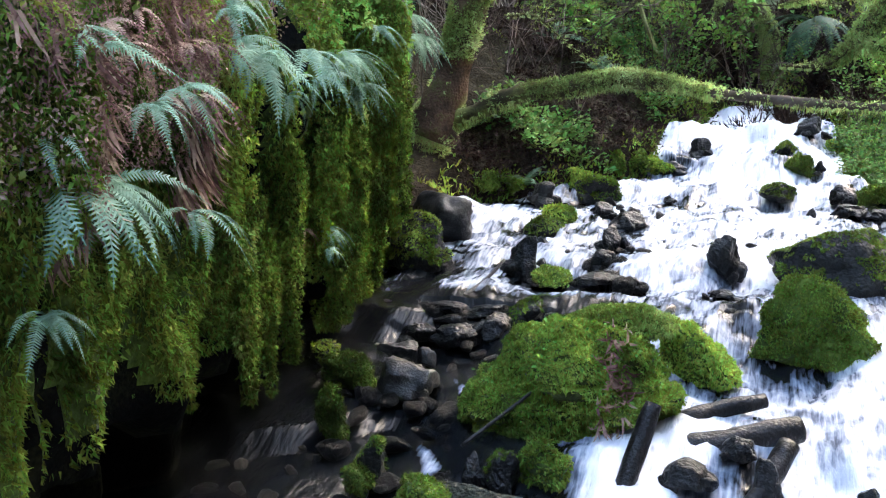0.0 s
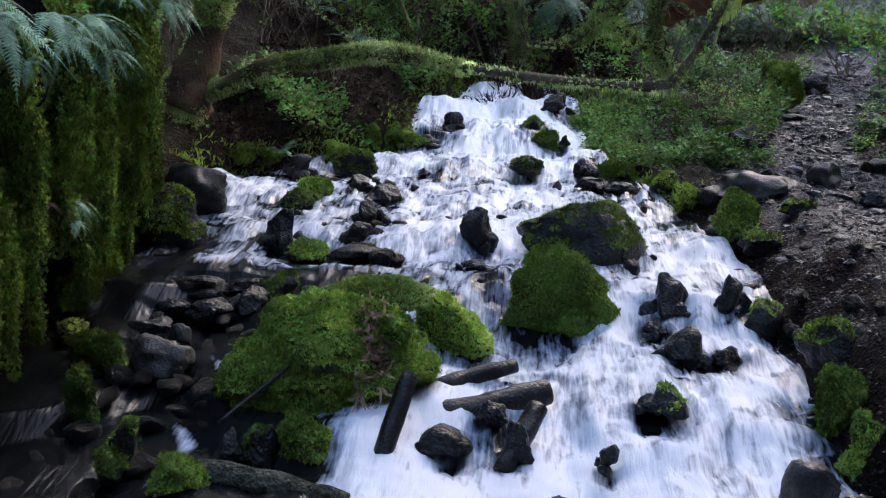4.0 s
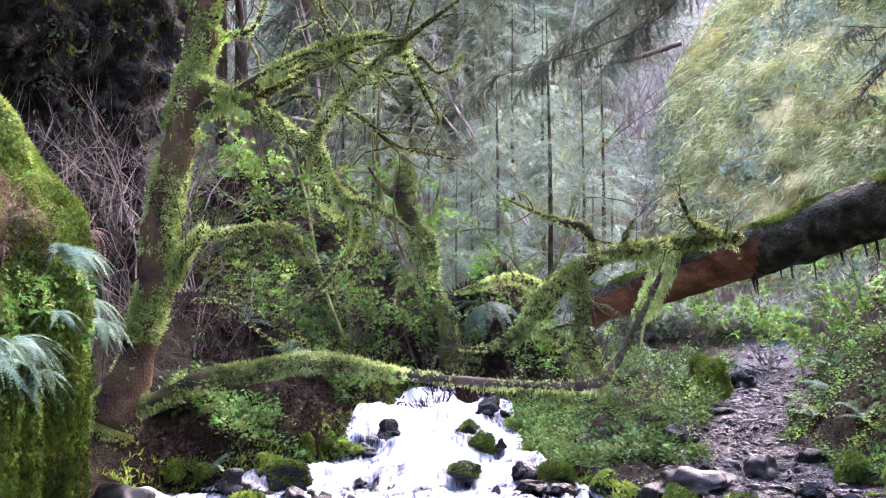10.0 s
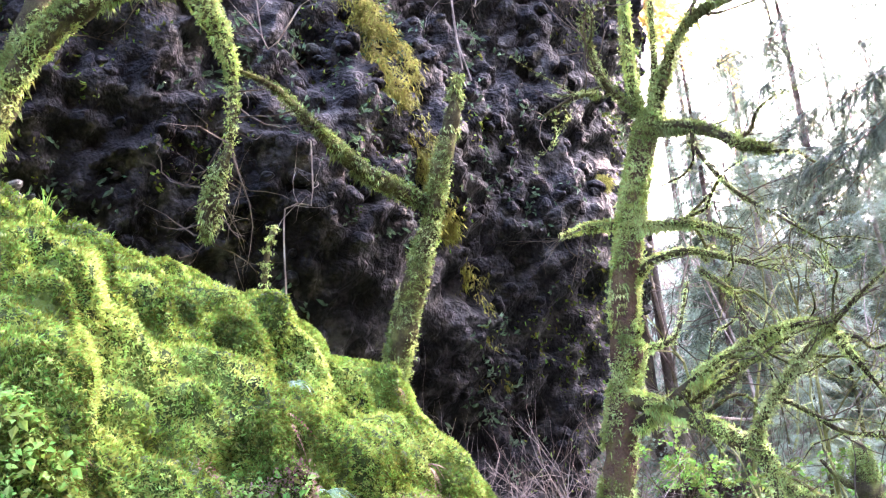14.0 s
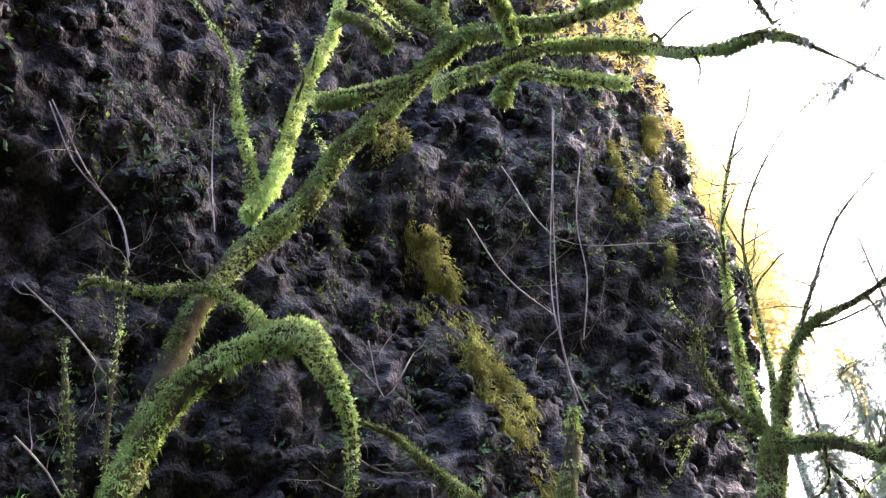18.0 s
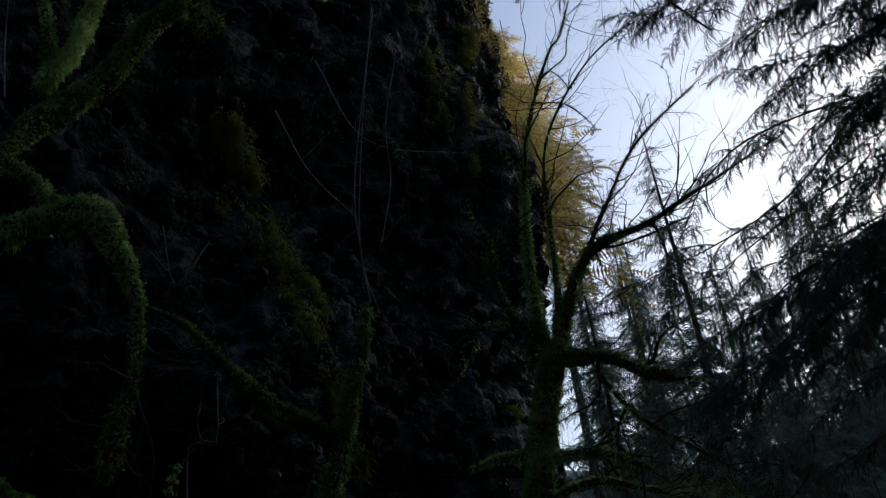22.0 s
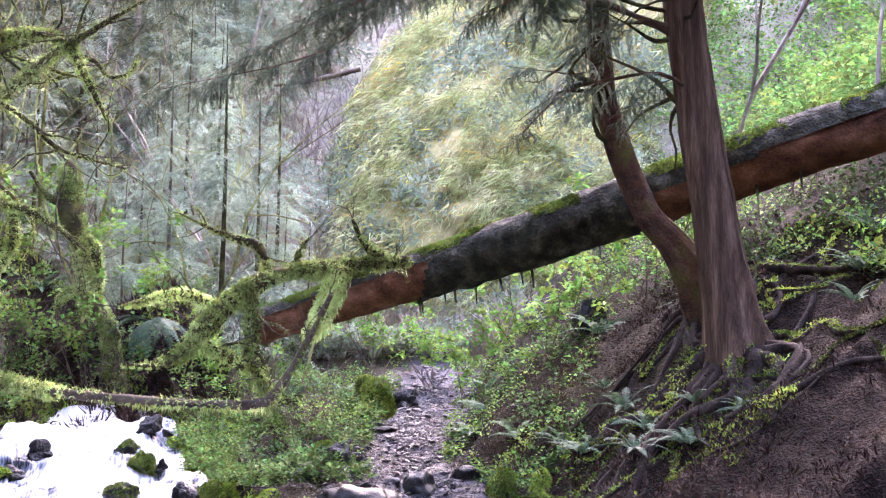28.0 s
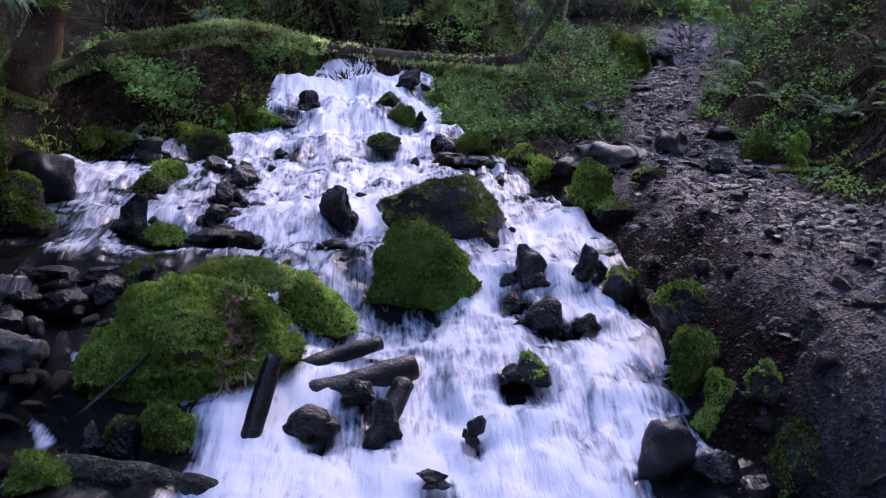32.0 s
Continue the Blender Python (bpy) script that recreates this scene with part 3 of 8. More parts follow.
def ground_z(x, y):
    x, y = np.asarray(x, float), np.asarray(y, float)
    zs, xl, xr, xt, zt = stream_z(y), stream_left(y), stream_right(y), trail_x(y), trail_z(y)
    z = zs - 0.3 + 0 * x
    reach = np.maximum(xt - 0.7 - xr, 0.5)
    z = z + (zt - zs + 0.3) * np.clip(0.55 * ease(-0.1, 0.35, x - xr) + 0.45 * ease(0.2, 1.0, (x - xr) / reach), 0, 1)
    h = np.maximum(x - xt - 0.75, 0)
    h = 46 * (1 - np.exp(-(h * 0.74) / 46))
    z = z + h * ease(0, 0.6, x - xt - 0.7)
    v = np.maximum(xl - x, 0)
    z = z + (0.3 + 0.1) * ease(-0.1, 0.4, xl - x) + 14 * (1 - np.exp(-0.42 * v / 14))
    far = np.maximum(y - 25, 0)
    z = z + 70 * (1 - np.exp(-0.52 * far / 70)) * ease(0, 8, far)
    # slopes behind and at right raised, mostly out of view, to block low sky
    z = z + 40 * (1 - np.exp(-1.8 * np.maximum(-y - 2.2, 0) / 40))
    z = z + 62 * (1 - np.exp(-1.7 * np.maximum(x - 11, 0) / 62)) * ease(19, 11, y)
    # added far hill, there only to keep sun off the trees below
    z = z + 8.5 * np.exp(-(((x - 27) / 14) ** 2)) * ease(44, 62, y)
    z = z + 0.85 * np.exp(-(((x - 6.2) / 0.8) ** 2 + ((y - 11.35) / 0.7) ** 2))
    z = z + 2.3 * np.exp(-(((x + 3.0) / 2.3) ** 2 + ((y - 19.6) / 2.0) ** 2)) + 1.7 * np.exp(-(((x - 0.4) / 1.1) ** 2 + ((y - 18.6) / 1.0) ** 2))
    p = np.stack([x, y, 0 * x], -1)
    onpath = np.exp(-((x - xt) / 0.9) ** 2)
    z = z + (0.05 + 0.09 * (1 - onpath)) * fbm(p * 1.7, 4) + (0.03 + 0.03 * (1 - onpath)) * fbm(p * 6, 2)
    return z


def axis(lo, hi, step, far, n):
    g = np.geomspace(step, far, n)
    return np.concatenate([(lo - np.cumsum(g))[::-1], np.arange(lo, hi, step), hi + np.cumsum(g)])


def blend_ground_mat():
    """Dark soil, wet gravel on the trail and moss where plants grow, mixed by painted masks."""
    m = bpy.data.materials.new("forest_ground")
    m.use_nodes = True
    nt = m.node_tree
    nodes, link = nt.nodes, nt.links.new
    bsdf = nodes["Principled BSDF"]
    bsdf.inputs["Specular IOR Level"].default_value = 0.35
    tc = nodes.new("ShaderNodeTexCoord")

    def noise_tex(s, d=5):
        n = nodes.new("ShaderNodeTexNoise")
        n.inputs["Scale"].default_value, n.inputs["Detail"].default_value = s, d
        link(tc.outputs["Object"], n.inputs["Vector"])
        return n

    def ramp(src, cols):
        r = nodes.new("ShaderNodeValToRGB")
        e = r.color_ramp.elements
        while len(e) < len(cols):
            e.new(0.5)
        for i, c in enumerate(cols):
            e[i].position, e[i].color = 0.28 + 0.46 * i / (len(cols) - 1), (*c, 1)
        link(src, r.inputs[0])
        return r
    n1, n2, n3 = noise_tex(2.2), noise_tex(38, 4), noise_tex(1.1)
    mixed = nodes.new("ShaderNodeMath")
    mixed.operation = "MULTIPLY_ADD"
    link(n2.outputs[0], mixed.inputs[0])
    mixed.inputs[1].default_value = 0.55
    sub = nodes.new("ShaderNodeMath")
    sub.operation = "MULTIPLY"
    link(n1.outputs[0], sub.inputs[0])
    sub.inputs[1].default_value = 0.45
    link(sub.outputs[0], mixed.inputs[2])
    soil = ramp(mixed.outputs[0], [(0.003, 0.0019, 0.0015), (0.013, 0.0078, 0.006), (0.048, 0.029, 0.022)])
    grav = ramp(mixed.outputs[0], [(0.013, 0.0135, 0.017), (0.046, 0.047, 0.06), (0.14, 0.142, 0.172)])
    green = ramp(mixed.outputs[0], [(0.009, 0.0065, 0.0045), (0.033, 0.027, 0.015), (0.09, 0.08, 0.035)])
    last = soil.outputs[0]
    for name, col in (("trail", grav), ("green", green)):
        at = nodes.new("ShaderNodeAttribute")
        at.attribute_name = name
        mx = nodes.new("ShaderNodeMix")
        mx.data_type = "RGBA"
        ml = nodes.new("ShaderNodeMath")
        ml.operation, ml.use_clamp = "MULTIPLY", True
        ad = nodes.new("ShaderNodeMath")
        link(n3.outputs[0], ad.inputs[0])
        ad.inputs[1].default_value = 0.5
        link(at.outputs["Fac"], ml.inputs[0])
        link(ad.outputs[0], ml.inputs[1])
        link(ml.outputs[0], mx.inputs["Factor"])
        link(last, mx.inputs["A"])
        link(col.outputs[0], mx.inputs["B"])
        last = mx.outputs["Result"]
        if name == "trail":
            rg = nodes.new("ShaderNodeMapRange")
            link(ml.outputs[0], rg.inputs[0])
            rg.inputs[3].default_value, rg.inputs[4].default_value = 0.75, 0.25
            link(rg.outputs[0], bsdf.inputs["Roughness"])
            sp = nodes.new("ShaderNodeMapRange")
            link(ml.outputs[0], sp.inputs[0])
            sp.inputs[3].default_value, sp.inputs[4].default_value = 0.06, 0.4
            link(sp.outputs[0], bsdf.inputs["Specular IOR Level"])
    # far ground turns tan, paled with distance to put haze into the colour
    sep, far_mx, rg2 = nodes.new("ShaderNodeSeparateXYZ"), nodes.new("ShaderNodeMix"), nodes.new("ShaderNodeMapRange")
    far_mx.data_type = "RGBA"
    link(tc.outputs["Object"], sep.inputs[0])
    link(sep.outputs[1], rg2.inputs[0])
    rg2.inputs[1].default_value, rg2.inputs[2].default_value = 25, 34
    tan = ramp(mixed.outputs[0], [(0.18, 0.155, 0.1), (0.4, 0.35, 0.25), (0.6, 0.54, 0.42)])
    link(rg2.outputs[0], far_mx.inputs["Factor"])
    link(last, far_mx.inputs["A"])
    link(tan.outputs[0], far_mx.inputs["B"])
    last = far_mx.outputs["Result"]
    link(last, bsdf.inputs["Base Color"])
    h = nodes.new("ShaderNodeMath")
    n4 = noise_tex(9, 6)
    link(n2.outputs[0], h.inputs[0])
    link(n4.outputs[0], h.inputs[1])
    b = nodes.new("ShaderNodeBump")
    b.inputs["Strength"].default_value, b.inputs["Distance"].default_value = 1.0, 0.06
    link(h.outputs[0], b.inputs["Height"])
    link(b.outputs[0], bsdf.inputs["Normal"])
    return m


def float_attr(ob, name, values):
    at = ob.data.attributes.new(name, "FLOAT", "POINT")
    at.data.foreach_set("value", np.asarray(values, np.float32))


gx, gy = axis(-9.0, 12.0, 0.11, 60, 34), axis(2.5, 30.0, 0.12, 60, 34)
GX, GY = np.meshgrid(gx, gy, indexing="ij")
GZ = ground_z(GX, GY)
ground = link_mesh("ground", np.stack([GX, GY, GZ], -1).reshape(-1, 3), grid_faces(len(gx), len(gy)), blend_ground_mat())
tagged(ground, "dark wet soil with a gravel trail and mossy slopes", "ground", kind="structure")
off = (GX - trail_x(GY)).ravel()
wob = fbm(np.stack([GX.ravel(), GY.ravel(), 0 * off], -1) * 1.3, 3)
float_attr(ground, "trail", np.clip(1.25 - np.abs(off + 0.2 * wob) / 0.85, 0, 1))
on_left = ease(0.1, 0.8, (stream_left(GY) - GX).ravel()) * ease(8.8, 10.0, GY.ravel())
on_mid = ease(0.2, 0.7, (GX - stream_right(GY)).ravel()) * ease(-0.6, -1.1, off) * ease(10.5, 13.5, GY.ravel())
on_right = ease(0.7, 1.2, off) * ease(8.5, 13, GY.ravel() + 1.5 * wob)
float_attr(ground, "green", np.clip(on_left + on_mid + 0.8 * on_right, 0, 1))

# the stream: a sheet that runs over steps
wy = np.concatenate([np.arange(-4, 4, 0.4), np.arange(4, 17.6, 0.035)])
wu = np.linspace(0, 1, 190)
WU, WY = np.meshgrid(wu, wy, indexing="ij")
WX = stream_left(WY) - 0.3 + (stream_right(WY) + 0.45 - stream_left(WY)) * WU
wp = np.stack([WX, WY, 0 * WX], -1)
shift = 0.5 * fbm(wp * (1.3, 0.35, 1), 3)
WZ = stream_z(WY + shift) + 0.06 * fbm(wp * (1.5, 0.8, 1) + 3, 2) + 0.045 * fbm(wp * (3.0, 1.6, 1), 3) + 0.022 * fbm(wp * (11, 2.4, 1), 3)
WZ = WZ + 0.03 * np.abs(fbm(wp * (5, 3.5, 1) + 8, 3))
slope = np.abs(stream_z(WY + shift + 0.08) - stream_z(WY + shift - 0.08)) / 0.16
quiet = 1.1 * ease(-0.9, -1.6, WX) * ease(8.9, 8.3, WY)
quiet = np.maximum(quiet, 0.5 * ease(-2.5, -3.0, WX) * ease(10.2, 9.4, WY))
calm = np.clip(quiet, 0, 1)
WZ = WZ * (1 - 0.8 * calm) + 0.8 * calm * (stream_z(WY + shift) - 0.03)
foam = 0.66 + 0.16 * np.clip(slope * 1.5, 0, 1) - 1.05 * quiet + 0.2 * fbm(wp * (1.2, 0.7, 1) + 5, 4)
foam -= 0.2 * ease(0.86, 1.0, WU)
spill = np.exp(-((WX + 2.02 + 0.1 * np.sin(5 * WY)) / 0.11) ** 2) * ease(5.4, 5.8, WY) * ease(6.7, 6.4, WY)
spill = spill + 0.8 * np.exp(-((WX + 1.62 + 0.08 * np.sin(7 * WY)) / 0.1) ** 2) * ease(5.3, 5.7, WY) * ease(6.4, 6.1, WY)
spill = spill + 0.7 * np.exp(-((WX + 2.5 + 0.12 * np.sin(4 * WY)) / 0.09) ** 2) * ease(5.2, 5.6, WY) * ease(7.0, 6.6, WY)
spill = spill + 0.8 * np.exp(-((WX + 2.15 + 0.1 * np.sin(6 * WY)) / 0.08) ** 2) * ease(6.9, 7.2, WY) * ease(8.2, 7.8, WY)
foam += 1.15 * spill
for bx_, by_, bz_, brx, brz, cover in BOULDERS_UPPER + BOULDERS_LOWER:
    dx, dy = (WX - bx_) / (brx * 1.25), (WY - by_) / brx
    near = np.exp(-(dx ** 2 + np.where(dy < 0, (dy / (1.35 if brx > 0.22 else 2.4)) ** 2, (dy / 1.2) ** 2)))
    foam -= (0.22 if brx > 0.22 else 0.34) * near
    WZ = WZ - 0.05 * near * (dy < 0.3)
stream = link_mesh("stream", np.stack([WX, WY, WZ], -1).reshape(-1, 3), grid_faces(len(wu), len(wy)), M_WATER)
tagged(stream, "white foaming creek tumbling over dark rocks", "stream", kind="structure")
float_attr(stream, "foam", foam.ravel())


def path_at(table, s):
    t = np.array(table, float)
    k = np.linspace(0, 1, len(t))
    return np.stack([np.interp(s, k, t[:, i]) for i in range(t.shape[1])], -1)


def normals_of(V):
    n = np.cross(np.gradient(V, axis=0), np.gradient(V, axis=1))
    return n / (np.linalg.norm(n, axis=-1, keepdims=True) + 1e-9)


# the mossy bank: an undercut face with a steep mossy slope above
BANK_FOOT = [(-3.6, 0.5, -0.1), (-3.6, 3.0, -0.1), (-3.65, 5.0, -0.2), (-3.7, 6.7, -0.1), (-3.8, 8.0, 0.3), (-3.8, 9.0, 0.6), (-4.4, 10.4, 1.2)]
BANK_HEM = [(-2.95, 0.5, -0.3), (-2.98, 3.0, 0.45), (-3.0, 4.9, 0.8), (-3.12, 6.2, 0.98), (-3.2, 7.9, 0.95), (-3.4, 9.1, 0.8), (-4.2, 10.5, 1.2)]
BANK_LIP = [(-2.85, 0.5, 2.6), (-2.88, 3.0, 2.35), (-2.95, 5.0, 2.25), (-3.05, 6.6, 2.5), (-3.05, 8.1, 2.7), (-3.3, 9.2, 2.6), (-4.1, 10.5, 2.4)]
BANK_RIDGE = [(-6.6, 1.0, 6.3), (-6.5, 3.3, 6.1), (-6.3, 5.4, 5.95), (-5.8, 7.5, 5.85), (-4.95, 9.2, 5.25), (-4.2, 10.1, 4.0), (-4.5, 10.9, 3.0)]
ns, nv = 260, 190
bs = np.linspace(0, 1, ns) ** 0.85
bt = np.concatenate([np.linspace(0, 1, 80), np.linspace(1, 2, 81)[1:], np.linspace(2, 3, 31)[1:]])
foot, hem, lip, ridge = path_at(BANK_FOOT, bs), path_at(BANK_HEM, bs), path_at(BANK_LIP, bs), path_at(BANK_RIDGE, bs)
back = ridge + np.array([-3.5, 1.0, -0.3])
rows = []
for t in bt:
    if t <= 0.12:
        p = foot + np.array([0, 0, 1.0]) * (hem[:, 2:3] + 0.25 - foot[:, 2:3]) * (t / 0.12)
    elif t <= 0.22:
        top = foot.copy()
        top[:, 2] = hem[:, 2] + 0.25
        p = top + (hem - top) * ((t - 0.12) / 0.1)
    elif t <= 1:
        p = hem + (lip - hem) * ((t - 0.22) / 0.78)
    elif t <= 2:
        u = t - 1
        p = lip + (ridge - lip) * u + np.array([0.15, 0, 0.45]) * math.sin(math.pi * u)
    else:
        p = ridge + (back - ridge) * (t - 2)
    rows.append(p)
BV = np.stack(rows, 1)
BN = normals_of(BV)
if BN[ns // 2, 40, 0] < 0:
    BN = -BN
fold = fbm(BV * (1.0, 2.3, 0.4), 4)
lump = fbm(BV * (1.3, 1.3, 1.3) + 9, 3)
wt = np.broadcast_to(np.clip(bt, 0, 2) / 2, BV.shape[:2])
even = (1 - 0.75 * ease(7.6, 9.4, BV[:, :, 1])) * (1 - 0.5 * ease(1.7, 2.1, np.broadcast_to(bt, BV.shape[:2])))
BV = BV + BN * ((0.34 * fold * (1 - wt ** 2)) + (0.06 + 0.2 * wt * even) * (lump + 0.25) + wt * even * (0.28 * np.abs(vnoise(BV * (2.0, 2.0, 1.5) + 5)) + 0.26 * np.abs(vnoise(BV * (3.9, 3.9, 2.6) + 2)) + 0.07 * np.abs(vnoise(BV * 11))))[:, :, None]
BN = normals_of(BV)
if BN[ns // 2, 40, 0] < 0:
    BN = -BN
bank = link_mesh("mossy_bank", BV.reshape(-1, 3), grid_faces(ns, nv), M_BANK_SHADE)
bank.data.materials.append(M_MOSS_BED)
# undercut and deep folds keep the shade-black bed, the rest is moss
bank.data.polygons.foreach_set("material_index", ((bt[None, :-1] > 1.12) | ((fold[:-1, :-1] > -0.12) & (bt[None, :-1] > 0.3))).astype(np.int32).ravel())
tagged(bank, "steep undercut rock bank hung with thick green moss", "bank", kind="structure")

# the great overhanging cliff
CLIFF = [(-16, -6), (-13.5, 0), (-11.0, 5.0), (-8.6, 8.8), (-6.9, 11.2), (-5.7, 13.2), (-4.9, 14.8), (-4.3, 16.2), (-4.6, 18.2), (-6.2, 22), (-10, 30)]
ns2, nz2 = 430, 400
cs = np.linspace(0, 1, ns2)
cz = np.linspace(0.0, 36.0, nz2)
plan = np.stack(list(np.array(spline([(*p, 0, 1) for p in CLIFF], 0.25))[:, :2].T), 1)
arc = np.concatenate([[0], np.cumsum(np.linalg.norm(np.diff(plan, axis=0), axis=1))])
plan = np.stack([np.interp(cs * arc[-1], arc, plan[:, i]) for i in (0, 1)], 1)
tang = np.gradient(plan, axis=0)
outw = np.stack([tang[:, 1], -tang[:, 0]], 1)
outw /= np.linalg.norm(outw, axis=1)[:, None]
lean = np.interp(cz, [0, 2.5, 5, 9, 14, 19, 23, 26, 29, 32, 36], [-0.3, -1.1, -0.9, 0.2, 0.5, 0.75, 0.55, -0.6, -2.8, -6.0, -11])
CV = np.zeros((ns2, nz2, 3))
CV[:, :, :2] = plan[:, None] + outw[:, None] * lean[None, :, None]
CV[:, :, 2] = cz[None]
CV[:, :, :2] += outw[:, None] * (ease(10.5, 3.0, plan[:, 1])[:, None] * 1.8 * ease(6.0, 16.0, cz)[None])[:, :, None]
CN = np.zeros_like(CV)
CN[:, :, :2] = outw[:, None]
bulge = np.exp(-(((CV[:, :, 0] + 6.6) / 1.3) ** 2 + ((CV[:, :, 1] - 11.6) / 1.6) ** 2 + ((CV[:, :, 2] - 7.2) / 2.6) ** 2))
cave = np.exp(-(((CV[:, :, 0] + 5.6) / 1.0) ** 2 + ((CV[:, :, 1] - 13.4) / 1.2) ** 2 + ((CV[:, :, 2] - 4.3) / 2.2) ** 2))
knob = 1 - np.abs(fbm(CV * 1.35 + 3, 4))
CV = CV + CN * (0.55 * fbm(CV * 0.35, 3) + 0.3 * knob + 0.2 * (1 - np.abs(fbm(CV * 2.6 + 7, 3))) + 0.08 * fbm(CV * 6.5, 2) + 1.1 * bulge - 1.2 * cave)[:, :, None]
cliff = link_mesh("cliff", CV.reshape(-1, 3), grid_faces(ns2, nz2), M_CLIFF)
tagged(cliff, "tall dark overhanging rock cliff with knobbly conglomerate face", "cliff", kind="structure")
CN = -normals_of(CV)
if CN[ns2 // 2, nz2 // 2, 0] < 0:
    CN = -CN

# the far mossy rock face across the trail
fs, fz = np.linspace(0, 1, 120), np.linspace(0, 1, 110)
FS, FZ = np.meshgrid(fs, fz, indexing="ij")
zz = 2.5 + 19.0 * FZ
rise = np.degrees(np.arctan2(zz - 2.5, 28.0))
bear = np.radians(7.0 + 0.36 * (rise - 6) + (19.0 - 0.25 * (rise - 6)) * FS)
dist = 26.5 + 0.85 * (zz - 3) + 4.5 * (1 - FS) ** 5 + 1.5 * FS + 7.0 * FZ ** 6
FV = np.stack([dist * np.sin(bear), dist * np.cos(bear), zz], -1)
FN = normals_of(FV)
FV = FV - np.array([0, 1.0, 0]) * (0.9 * fbm(FV * (0.35, 0.3, 0.12), 4) + 0.5 * (1 - np.abs(fbm((FV + FV[:, :, 2:3] * np.array([-0.5, 0, 0])) * (1.1, 0.5, 0.2), 3))) + 0.2 * fbm(FV * 1.8, 3))[:, :, None]
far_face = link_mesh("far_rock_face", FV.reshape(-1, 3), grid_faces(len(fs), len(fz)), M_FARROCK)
tagged(far_face, "tall rock face covered with yellow green moss", "cliff", kind="structure")

